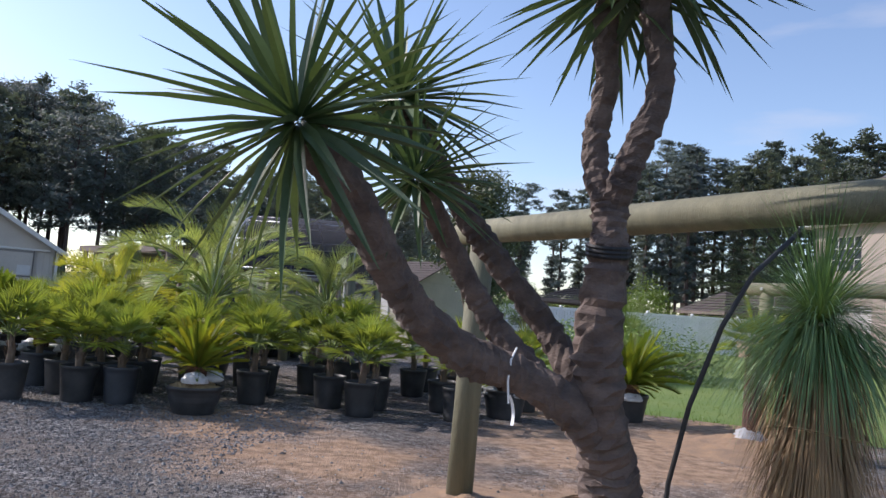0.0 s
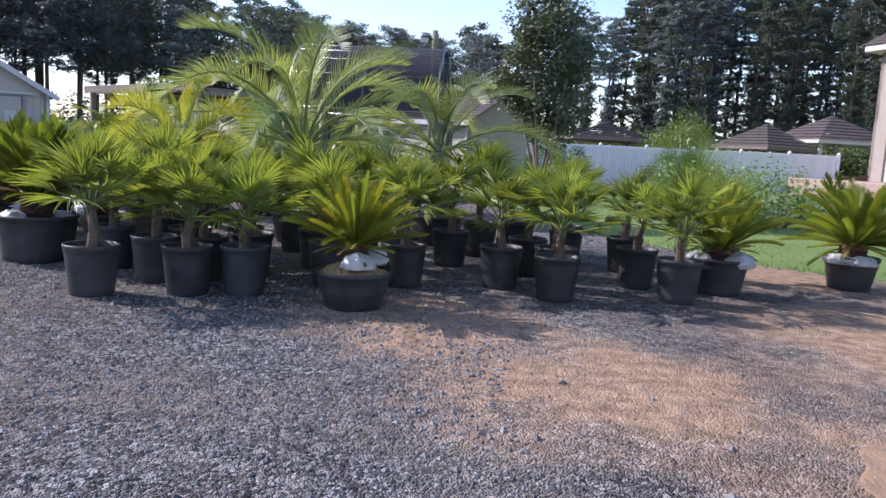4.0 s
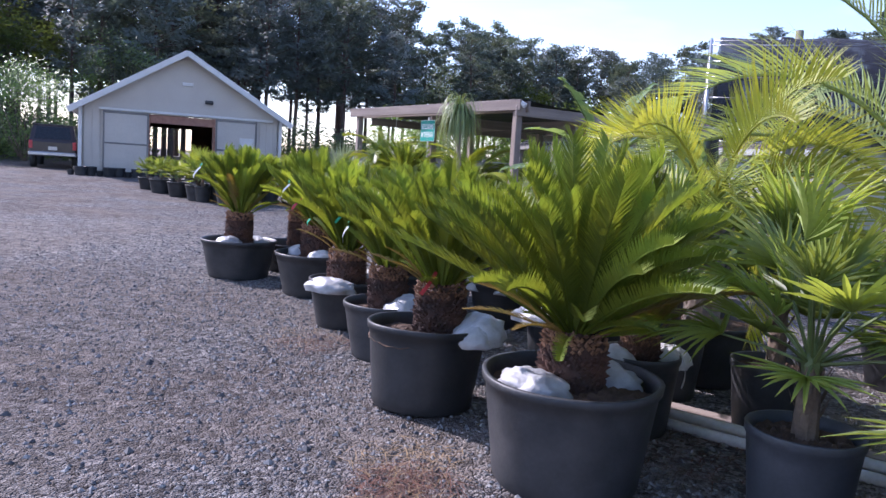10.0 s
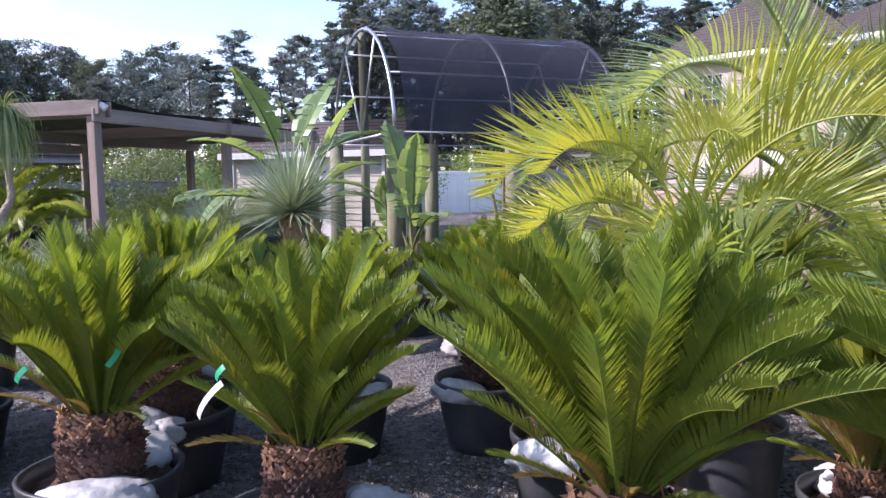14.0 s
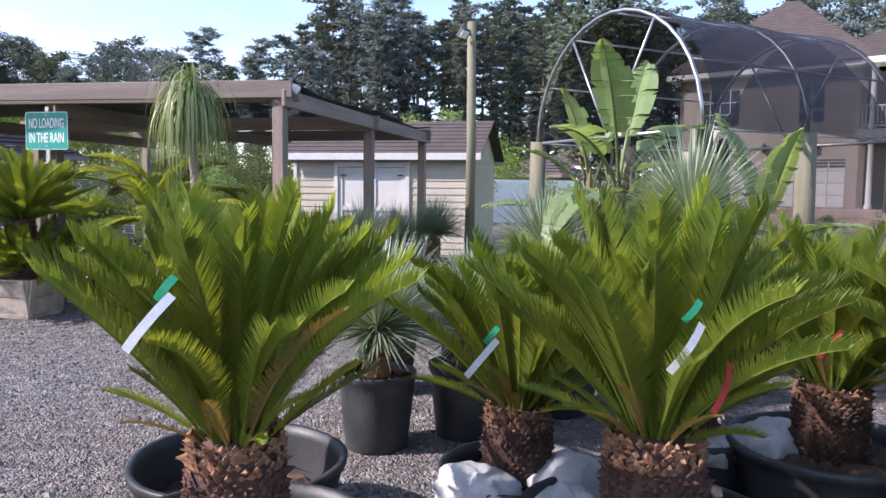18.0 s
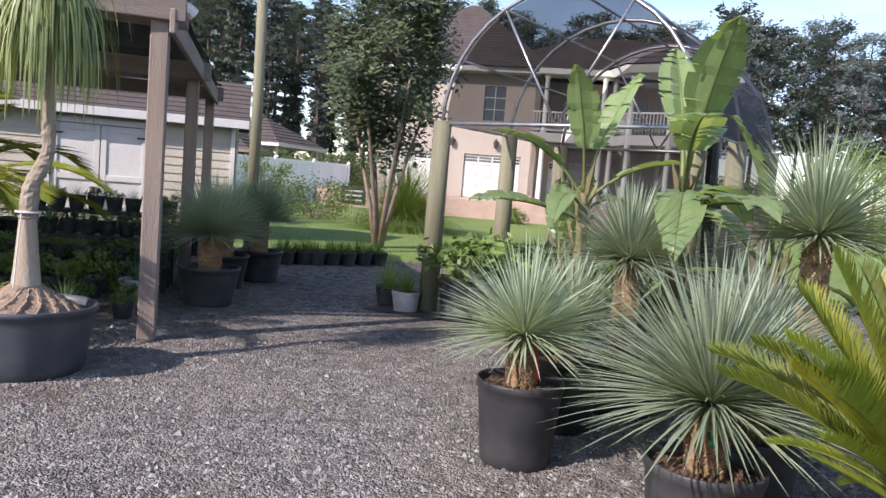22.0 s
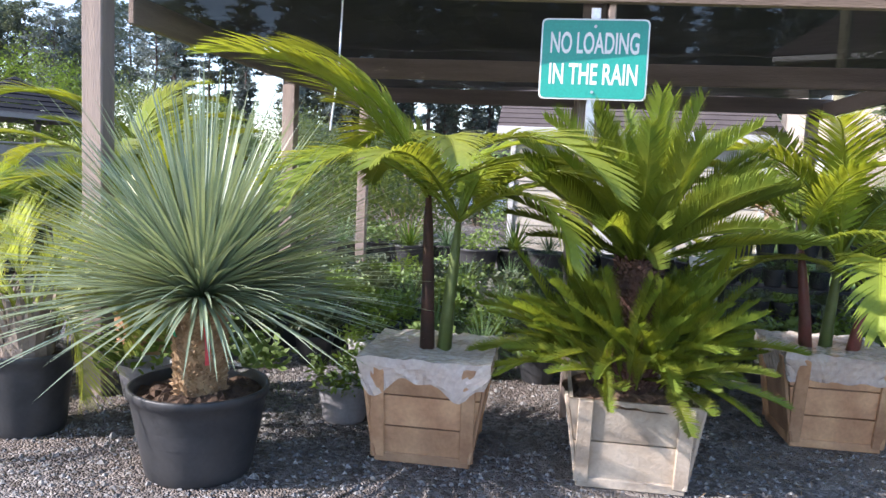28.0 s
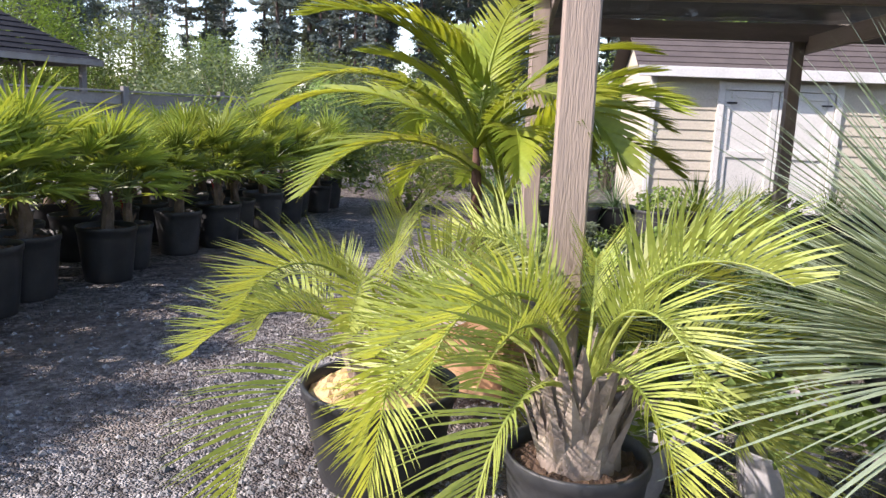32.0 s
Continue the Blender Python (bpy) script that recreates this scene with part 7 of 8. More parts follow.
def fan_row():
    a, b = Vector((-15.0, 24.18, 0)), Vector((-6.2, 31.3, 0))
    rng = random.Random(3)
    protos = [fan_palm(at(a.x, a.y, 0, 0), "tall", 0.20, 16, 1.12, 90, low=-12, group="row of fan palms", red=True, label="green fan palm with a red ribbon in a row of pots")]
    protos.append(fan_palm(at(a.x + 0.6, a.y + 0.42, 0, 30), "tall", 0.22, 16, 1.08, 91, low=-12, group="row of fan palms", label="green fan palm in a row of black pots"))
    n = 19
    for i in range(n):
        p = a.lerp(b, (i + 0.0) / (n - 1))
        for r in range(3):
            if (i, r) in ((0, 0),):
                continue
            q = p + Vector((-0.57, 0.82, 0)) * (r * 0.75) + Vector((rng.uniform(-0.1, 0.1), rng.uniform(-0.1, 0.1), 0))
            copy_thing(protos[(i + r) % 2], at(q.x, q.y, 0, rng.uniform(0, 360), rng.uniform(0.9, 1.1)))


fan_row()


# ---- ponytail palm ----
def build_ponytail():
    ob = thing("ponytail_palm", at(-6.80, 18.95), "ponytail palm with swollen pale trunk in a wide dark pot", "ponytail palm")
    part("pot", POTS["pony"], ob)
    part("soil", soil_mesh(0.39, 0.38, SOIL, 0.02, 1), ob)
    mb = Mesh()
    rb = Mesh()
    rb.lathe([(0.36, 0.37), (0.30, 0.41), (0.20, 0.475), (0.12, 0.54), (0.07, 0.58)], 30, wob=0.05, seed=4)
    for k in range(90):
        a, t = k * 2.4, (k % 9) / 9
        r, z = 0.33 - 0.22 * t, 0.395 + 0.135 * t
        rb.tube([(r * math.cos(a), r * math.sin(a), z), ((r - 0.05) * math.cos(a + 0.15), (r - 0.05) * math.sin(a + 0.15), z + 0.035), ((r - 0.09) * math.cos(a + 0.1), (r - 0.09) * math.sin(a + 0.1), z + 0.05)], [0.006, 0.016, 0.008], 5)
    part("root_mass", rb.done("root_mass", ROOT_MASS), ob, None, "brown knotted root mass")
    prof = [(0.10, 0.50), (0.088, 0.58), (0.078, 0.68), (0.066, 0.82), (0.052, 1.0)]
    mb.lathe(prof, 22, wob=0.03)
    part("bulb", mb.done("bulb", BARK_PONY, True), ob)
    mb = Mesh()
    ringed_limb(mb, [(0.0, 0, 0.98), (0.02, 0.0, 1.2), (0.13, 0.02, 1.42), (0.12, 0.02, 1.75), (0.10, 0.0, 2.3), (0.10, 0.0, 2.42)], 0.052, 0.038, 12, 2)
    part("trunk", mb.done("trunk", BARK_PONY), ob)
    rng, mb = random.Random(2), Mesh()
    for k in range(440):
        a, el = rng.uniform(0, 6.3), radians(rng.uniform(34, 88))
        z0 = 2.26 + rng.uniform(0, 0.30)
        out = Vector((math.cos(a) * math.cos(el), math.sin(a) * math.cos(el), math.sin(el)))
        L = rng.uniform(0.38, 1.0)
        mb.blade(Vector((0.10 + 0.03 * math.cos(a), 0.03 * math.sin(a), z0)), out, Vector((0, 0, 1)), L, 0.017, 6.6 * rng.uniform(0.7, 1.35), 12, 0.1, 0, 0.5, side_in=Vector((-math.sin(a), math.cos(a), 0)))
    part("leaf_head", mb.done("leaf_head", LEAF_PONY), ob)
    mb = Mesh()
    mb.tube([(0.07 * math.cos(a), 0.07 * math.sin(a), 1.03) for a in (2 * math.pi * j / 14 for j in range(15))], 0.008, 5)
    mb.tube([(-0.06, -0.03, 1.03), (-0.09, -0.05, 0.8), (-0.12, -0.07, 0.55)], 0.005, 5)
    part("tie", mb.done("tie", TAG_WHITE), ob)


build_ponytail()


# ---- crates with palms ----
def crate(ob, w0, w1, h, mat, n=3):
    """A box of n boards a side that widens upward, each board a part."""
    for q in range(4):
        for k in range(n):
            t0, t1 = k / n, (k + 1) / n
            a0, a1 = w0 + (w1 - w0) * t0, w0 + (w1 - w0) * t1
            mb = Mesh()
            g = 0.004
            z0, z1 = 0.03 + h * t0 + g, 0.03 + h * t1 - g
            p = [(-a0 / 2, -a0 / 2, z0), (a0 / 2, -a0 / 2, z0), (a1 / 2, -a1 / 2, z1), (-a1 / 2, -a1 / 2, z1)]
            inn = [(x * 0.985, y + 0.02, z) for x, y, z in p]
            mb.face(p)
            mb.face(list(reversed(inn)))
            for e in range(4):
                mb.face([p[e], inn[e], inn[(e + 1) % 4], p[(e + 1) % 4]])
            part("board", mb.done("board", mat), ob, pose(0, 0, 0, 0, 0, 90 * q))
        for sx in (-0.42, 0.42):
            mb = Mesh()
            ln = math.hypot(h, (w1 - w0) / 2)
            mb.box((0.07, 0.02, ln), pose(sx * (w0 + w1) / 2, -(w0 + w1) / 4 - 0.011, 0.03 + h / 2, math.degrees(math.atan2((w1 - w0) / 2, h))), 0.004)
            part("batten", mb.done("batten", mat), ob, pose(0, 0, 0, 0, 0, 90 * q))
    mb = Mesh()
    mb.box((w0 + 0.03, w0 + 0.03, 0.05), Matrix.Translation((0, 0, 0.026)), 0.006)
    part("base", mb.done("base", mat), ob)


def wrap_sheet(ob, w, z, drop, seed):
    """Stretch film over the crate's top, drawn down over its sides in creases."""
    mb, n = Mesh(), 40
    off = Vector((seed * 5.3, seed * 2.1, 0))
    for i in range(n + 1):
        for j in range(n + 1):
            x, y = (i / n - 0.5) * 2, (j / n - 0.5) * 2
            e = max(abs(x), abs(y))
            flat = 0.70
            p = Vector((x * 3.0, y * 3.0, 0)) + off
            fold = 0.016 * noise.noise(p * 1.3) + 0.012 * noise.noise(p * 4.1)
            if e <= flat:
                hw = w / 2 + 0.012
                mb.v.append((x / flat * hw, y / flat * hw, z + 0.02 + fold - 0.02 * (1 - e / flat)))
            else:
                t = (e - flat) / (1 - flat)
                edge = drop * (0.75 + 0.5 * noise.noise(Vector((x * 2.2, y * 2.2, 3.0)) + off))
                hw = w / 2 + 0.016 - 0.03 * t + fold * 0.9
                mb.v.append((x / e * hw, y / e * hw, z + 0.015 - t * edge))
    for i in range(n):
        for j in range(n):
            a = i * (n + 1) + j
            mb.f.append((a, a + n + 1, a + n + 2, a + 1))
    mb.s = [0] * len(mb.f)
    part("stretch_wrap", mb.done("stretch_wrap", WRAP), ob, None, "crumpled clear stretch wrap over the crate top")


def king_palm(x, y, turn, stems, seed, red=False, bowed=None):
    ob = thing("crated_palm", at(x, y, 0, turn), "king palm stems in a tapered wooden crate with plastic wrap", "palm", "crated palms")
    crate(ob, 0.46, 0.62, 0.50, CRATE_WOOD)
    wrap_sheet(ob, 0.64, 0.54, 0.20, seed)
    rng = random.Random(seed)
    for i, (sx, sy, hh, lean) in enumerate(stems):
        mb = Mesh()
        top = Vector((sx + lean, sy, 0.5 + hh))
        mb.tube([(sx, sy, 0.45), (sx + lean * 0.3, sy, 0.5 + hh * 0.35), (sx + lean * 0.8, sy, 0.5 + hh * 0.8), top], [0.042, 0.034, 0.026, 0.014], 10)
        st = part("stem", mb.done("stem", STEM_RED if red and i != 1 else BARK_SAGO if i == 0 else STEM_GREEN, True), ob)
        for k in range(9 if hh > 0.5 else 6):
            a, el = k * 137 + rng.uniform(-20, 20) + i * 60, rng.uniform(28, 78)
            if bowed is not None and abs((a - bowed + 180) % 360 - 180) < 85:
                el = min(el, 42)
            mesh = KING[k % 2]
            m = Matrix.Translation(top) @ pose(0, 0, 0, 0, 0, a) @ pose(0, 0, 0, rng.uniform(-15, 15), -el, 0) @ Matrix.Scale(rng.uniform(0.85, 1.12), 4)
            part("frond", mesh, st, m)
    return ob


KP1 = king_palm(-8.86, 21.38, -45, ((-0.03, 0.0, 0.86, -0.03), (0.05, 0.03, 0.72, 0.05)), 4, bowed=8)
KP2 = king_palm(-6.70, 20.36, -45, ((-0.12, 0.0, 0.62, -0.08), (0.0, 0.06, 0.56, 0.04), (0.12, -0.02, 0.38, 0.08)), 2, True)
for _a, _el, _s in ((188 + 12, 60, 1.15), (188 - 30, 70, 1.1)):
    part("frond", KING[0], KP1, pose(-0.06, 0, 1.34, 0, 0, _a) @ pose(0, 0, 0, 12, -_el, 0) @ Matrix.Scale(_s, 4))
part("frond", KING_DRY, KP2, pose(-0.2, 0, 1.15, 10, -45, 150), "browning drooping frond")


def crated_sago():
    ob = thing("crated_sago_palm", at(-8.18, 20.62, 0, -45), "two-tiered sago palm in a whitewashed wooden crate", "palm", "crated palms")
    crate(ob, 0.48, 0.62, 0.42, CRATE_WHITE, 2)
    part("soil", soil_mesh(0.34, 0.42, SOIL, 0.02, 3), ob)
    part("trunk", scaled_trunk("trunk", 0.12, 0.70, BARK_SAGO, BARK_SAGO, 40, 26, 3), ob, at(0, 0, 0.38))
    top = thing_part("crown", ob, at(0, 0, 1.08))
    spread_leaves(top, SAGO_FRONDS, 70, 0, 16, 86, 0.92, 3, "frond", 0.05, 0.12, 0.8)
    low = thing_part("pups", ob, at(0, 0, 0.5))
    rng = random.Random(6)
    for i in range(210):
        a = rng.uniform(0, 360)
        r = rng.uniform(0.08, 0.36)
        el = rng.uniform(14, 88) - r * 70
        m = pose(0, 0, 0, 0, 0, a) @ Matrix.Translation((r, 0, rng.uniform(0.0, 0.2))) @ pose(0, 0, 0, rng.uniform(-20, 20), -el, rng.uniform(-40, 40)) @ Matrix.Scale(rng.uniform(0.44, 0.66), 4)
        part("frond", SAGO_FRONDS[i % 3], low, m)


crated_sago()

# ---- palms by the end post ----
jelly_palm(at(-10.57, 22.70, 0, 0), 0.24, 21, BUTIA_SMALL, 0.80, 41, "tall", "lime jelly palm with shaggy grey boots in a black pot", low=20, high=84)
jelly_palm(at(-10.66, 23.62, 0, 60), 0.2, 15, BUTIA_SMALL, 0.85, 42, "mid", "lime jelly palm on a sandy root ball in a black pot", low=10, high=80, soil=SANDY)
king_palm(-9.55, 24.20, 20, ((-0.1, 0.0, 0.80, -0.1), (0.08, 0.03, 0.65, 0.1), (0.0, -0.08, 0.5, 0.0)), 5)


# ---- banana plants ----
def paddle_leaf(name, L, W, bend, seed):
    rng, mb = random.Random(seed), Mesh()
    n, stalk = 20, 0.55
    p, a = Vector((0, 0, 0)), 0.0
    spine = []
    for k in range(n + 1):
        spine.append(p.copy())
        p = p + Vector((math.cos(a), 0, math.sin(a))) * (L + stalk) / n
        a -= bend / n
    mb.tube(spine, [0.022 * (1.1 - k / n) for k in range(n + 1)], 6, 1)
    k0 = 7
    for sd in (-1, 1):
        for k in range(k0, n):
            t0, t1 = (k - k0) / (n - k0), (k + 1 - k0) / (n - k0)
            w0, w1 = W * math.sin(math.pi * min(1, t0 * 0.93 + 0.07)) ** 0.6, W * math.sin(math.pi * min(1, t1 * 0.93 + 0.07)) ** 0.6
            if k == n - 1:
                w1 = 0.01
            tear = rng.random() < 0.4
            q, r = spine[k], spine[k + 1]
            w0b = w0 * rng.uniform(0.7, 1.0) if tear else w0
            up = 0.32
            a_, b_ = q + Vector((0, sd * w0b, w0b * up)), r + Vector((0, sd * w1, w1 * up)) + (Vector((0.0, 0, -0.05)) if tear else Vector())
            mq, mr = q.lerp(a_, 0.5) + Vector((0, 0, 0.03)), r.lerp(b_, 0.5) + Vector((0, 0, 0.03))
            mb.face([q, r, mr, mq] if sd > 0 else [q, mq, mr, r])
            mb.face([mq, mr, b_, a_] if sd > 0 else [mq, a_, b_, mr])
    return mb.done(name, [LEAF_BANANA, STEM_GREEN], True)


PADDLES = [paddle_leaf("paddle_leaf", 0.95, 0.21, 0.5, 1), paddle_leaf("paddle_leaf_b", 0.85, 0.20, 1.15, 2), paddle_leaf("paddle_leaf_c", 0.7, 0.18, 1.7, 3)]


def banana(x, y, turn, h, leaves, seed, s=1.0, label="white bird of paradise with broad torn leaves"):
    ob = thing("bird_of_paradise", at(x, y, 0, turn), label, "tropical plant", "broad-leaved plants")
    part("pot", POTS["mid"], ob)
    part("soil", soil_mesh(0.28, 0.34, None, 0.02, seed), ob)
    mb = Mesh()
    mb.tube([(0, 0, 0.3), (0.03, 0, 0.3 + h * 0.5), (0.02, 0.02, 0.3 + h)], [0.075, 0.06, 0.04], 12, bump=0.06)
    for k in range(16):
        a, z = k * 2.4, 0.35 + h * k / 16
        mb.blade(Vector((0.07 * math.cos(a), 0.07 * math.sin(a), z)), Vector((math.cos(a) * 0.25, math.sin(a) * 0.25, 1)), Vector((math.cos(a), math.sin(a), 0)), 0.3, 0.09, -0.1, 2, -0.3)
    part("stem", mb.done("stem", BARK_SHEATH), ob)
    rng = random.Random(seed)
    for k in range(leaves):
        side = 0 if k % 2 else 180
        el = 86 - 21 * (k // 2) - rng.uniform(0, 16)
        part("leaf", PADDLES[(k // 2) % 3], ob, Matrix.Translation((0.02, 0.02, 0.3 + h - 0.04 * k)) @ pose(0, 0, 0, 0, 0, side + rng.uniform(-30, 30)) @ pose(0, 0, 0, rng.uniform(-12, 12), -el, 0) @ Matrix.Scale(s * rng.uniform(0.85, 1.1), 4))


banana(-3.50, 16.42, -30, 1.15, 7, 1, 0.8)
banana(-4.05, 15.46, 10, 1.25, 7, 2, 0.98)
banana(-2.30, 17.0, 60, 0.30, 6, 3, 0.75, "young bird of paradise with lime leaves")
banana(-2.9, 14.9, 100, 0.6, 7, 4, 0.9)


# ---- small potted plants ----
def tuft(name, count, length, width, mat, seed, low=25, bend=0.7):
    return blade_crown(name, count, length, width, mat, low, 88, bend, seed, 3, 0.15)


LOW_A = leafy_mesh("low_shrub", 101, 0.20, 0.26, 420, 0.055, LEAF_SHRUB, None, 0.0, 14)[1]
LOW_B = leafy_mesh("low_shrub_light", 102, 0.22, 0.22, 420, 0.05, LEAF_LIGHT, None, 0.0, 14)[1]
LOW_C = leafy_mesh("low_shrub_dark", 103, 0.20, 0.3, 460, 0.06, LEAF_DARK, None, 0.0, 14)[1]
TUFT_A = tuft("strap_tuft", 90, 0.42, 0.016, LEAF_LIGHT, 1)
TUFT_B = tuft("fine_tuft", 160, 0.38, 0.006, LEAF_GRASS, 2, 10, 0.9)
FERN = tuft("fern_tuft", 40, 0.5, 0.05, LEAF_SHRUB, 3, 30, 0.9)


def small_plant(x, y, pot, top, s, turn, label, group, z=0.0):
    ob = thing("potted_plant", at(x, y, z, turn), label, "potted plant", group)
    part("pot", POTS[pot], ob)
    r, h = POT_SIZE[pot]
    part("foliage", top, ob, at(0, 0, h - 0.05, 0, s))
    return ob


def build_small_plants():
    rng = random.Random(8)
    # plants under the shade roof, in close rows
    tops = [LOW_A, LOW_B, LOW_C, LOW_A, TUFT_B, LOW_C, LOW_B]
    for i in range(15):
        for j in range(8):
            u, v = 0.35 + 0.42 * i + rng.uniform(-0.06, 0.06), 0.75 + 0.52 * j + rng.uniform(-0.08, 0.08)
            if abs(u - 3.05) < 0.25 and abs(v - 2.95) < 0.3:
                continue
            p = PC + PU * u + PV * v
            if (p - Vector((-6.70, 20.36, 0))).length < 0.55 or (p - Vector((-8.80, 21.40, 0))).length < 0.5:
                continue
            kind = tops[(i * 3 + j * 5 + rng.randrange(2)) % 7]
            small_plant(p.x, p.y, "grey" if rng.random() < 0.12 else ("tray" if j < 2 and i < 5 else "small"), kind, rng.uniform(0.75, 1.25) * (0.7 if j < 2 and i < 5 else 1), rng.uniform(0, 360),
                        "leafy green plant in a nursery pot under the shade roof", "plants under the shade roof")
    for x, y, pot, top, s, lab in ((-7.22, 21.04, "grey", LOW_C, 0.9, "small shrub in a pale grey pot"), (-9.02, 22.02, "grey", LOW_A, 1.0, "small rose shrub in a pale grey pot"),
                                   (-6.95, 21.35, "grey", LOW_A, 1.0, "leafy shrub in a pale grey pot"), (-9.90, 22.95, "grey", LOW_B, 1.5, "leafy shrub in a pale grey pot"), (-9.52, 22.55, "grey", LOW_A, 1.5, "leafy shrub with pink blooms in a pale grey pot"),
                                   (-2.72, 18.62, "grey", TUFT_A, 0.85, "strap-leaved plant in a white pot"), (-2.48, 19.02, "small", TUFT_A, 0.9, "strap-leaved plant in a small black pot")):
        small_plant(x, y, pot, top, s, rng.uniform(0, 360), lab, "")
    for x, y, pot, top, s in ((-2.62, 18.02, "tall", LOW_A, 2.0), (-2.2, 17.75, "tall", LOW_A, 2.2), (-2.0, 17.3, "mid", LOW_C, 1.7), (-1.8, 17.9, "tall", FERN, 1.0)):
        small_plant(x, y, pot, top, s, rng.uniform(0, 360), "dark foliage plant in a black pot on weed cloth", "pots before the hoop house", 0.02)
    for k, (x, y, n) in enumerate(((-2.78, 17.52, 4), (-2.42, 17.42, 3), (-2.88, 17.02, 3), (-2.48, 16.92, 5), (-2.95, 16.5, 4))):
        ob = thing("pot_stack", at(x, y, 0.02, k * 50), "stack of empty black nursery pots on weed cloth", "pots", "stacked pots")
        for i in range(n):
            part("pot", POTS["squat"], ob, pose(0.01 * (i % 2), 0.012 * ((i + k) % 3), 0.075 * i, rng.uniform(-2, 2), rng.uniform(-2, 2), 47 * i) @ Matrix.Scale(0.72, 4))
    # silvery tufts along the back of the shade house, shrubs beyond them
    for i in range(13):
        p = PC + PU * (0.2 + 0.52 * i) + PV * (6.3 + 0.3 * (i % 2))
        small_plant(p.x, p.y, "mid", (TUFT_B, TUFT_A, LOW_B)[i % 3], rng.uniform(1.2, 1.6), rng.uniform(0, 360), "soft grassy plant in a black pot behind the shade house", "plants behind the shade house")
    # ferns inside the hoop house
    for i in range(26):
        x, y = -2.45 + rng.uniform(0, 2.3), 16.0 + rng.uniform(0, 2.2)
        small_plant(x, y, "tall" if i % 2 else "small", (FERN, LOW_C, TUFT_A)[i % 3], rng.uniform(0.85, 1.15), rng.uniform(0, 360), "green foliage plant in a black pot inside the hoop house", "plants in the hoop house", 0.02)
    # young palms in pots on the way to the barn
    for i in range(14):
        u = i / 13
        x, y = -19.2 + 5.8 * u + rng.uniform(-0.12, 0.12), 27.6 - 4.6 * u + (i % 3) * 0.55
        fan_palm(at(x, y, rise(x, y), i * 70, rng.uniform(1.0, 1.15)), "mid", 0.05, 11, 0.8, 300 + i, group="young palms before the barn", label="young light green fan palm in a black nursery pot")
    # tray row at the gravel's end
    for i in range(14):
        a = i / 13
        small_plant(-0.75 + 1.5 * a + rng.uniform(-0.05, 0.05), 22.15 - 0.85 * a + (i % 2) * 0.28, "small", TUFT_A, rng.uniform(0.55, 0.75), rng.uniform(0, 360), "grassy plant in a small black pot", "pots at the lawn edge")


build_small_plants()


# ---- bench of small pots on the shade house's edge ----
def build_bench():
    p = PC + PU * 0.9 + PV * 2.3
    ob = thing("plant_bench", pose(p.x, p.y, 0, 0, 0, PTURN), "low tiered black bench holding small labelled pots", "bench")
    for k, (z, y) in enumerate(((0.30, 0.0), (0.55, -0.35), (0.80, -0.70))):
        mb = Mesh()
        mb.box((1.6, 0.34, 0.04), Matrix.Translation((0, y, z)), 0.006)
        part("shelf", mb.done("shelf", RUBBER), ob)
        for sx in (-0.75, 0.75):
            mb = Mesh()
            mb.box((0.05, 0.05, z - 0.02), Matrix.Translation((sx, y, (z - 0.02) / 2)), 0.005)
            part("leg", mb.done("leg", RUBBER), ob)
        for i in range(8):
            q = ob.matrix_basis @ Vector((-0.7 + 0.2 * i, y, z + 0.021))
            t = small_plant(q.x, q.y, "tray", (LOW_C, TUFT_B, LOW_B)[(i + k) % 3], 0.55, i * 50, "small plant in a black pot with a white label", "pots on the bench", q.z)
            if (i * 7 + k * 3) % 5 > 1:
                continue
            lb = Mesh()
            lb.box((0.07, 0.003, 0.06), pose(0.0, -0.088, 0.09, 12), 0.001)
            part("label", lb.done("label", TAG_WHITE), t, pose(0, 0, 0, 0, 0, 100 - i * 50), "white plant label")


build_bench()


def stake_sign(x, y, turn, z, w, h, mat, label):
    ob = thing("stake_sign", at(x, y, 0, turn), label, "sign")
    mb = Mesh()
    mb.box((0.025, 0.012, z), Matrix.Translation((0, 0.01, z / 2)), 0.003)
    part("stake", mb.done("stake", STEEL), ob)
    mb = Mesh()
    mb.box((w, 0.008, h), Matrix.Translation((0, 0, z)), 0.002)
    b = part("board", mb.done("board", mat), ob)
    mb = Mesh()
    for k in range(3):
        mb.box((w * 0.7, 0.002, h * 0.08), Matrix.Translation((0, -0.006, z + h * (0.25 - 0.25 * k))), 0.0005)
    part("writing", mb.done("writing", RUBBER if mat is TAG_WHITE else TAG_WHITE), b)


stake_sign(-7.0, 21.05, -50, 0.95, 0.16, 0.12, TAG_WHITE, "small white plant sign on a thin stake")
stake_sign(-5.95, 21.6, -50, 1.0, 0.17, 0.11, TAG_WHITE, "small white plant sign on a thin stake")
stake_sign(10.0, 29.0, -60, 0.9, 0.8, 0.6, RUBBER, "small black sign standing on the lawn")


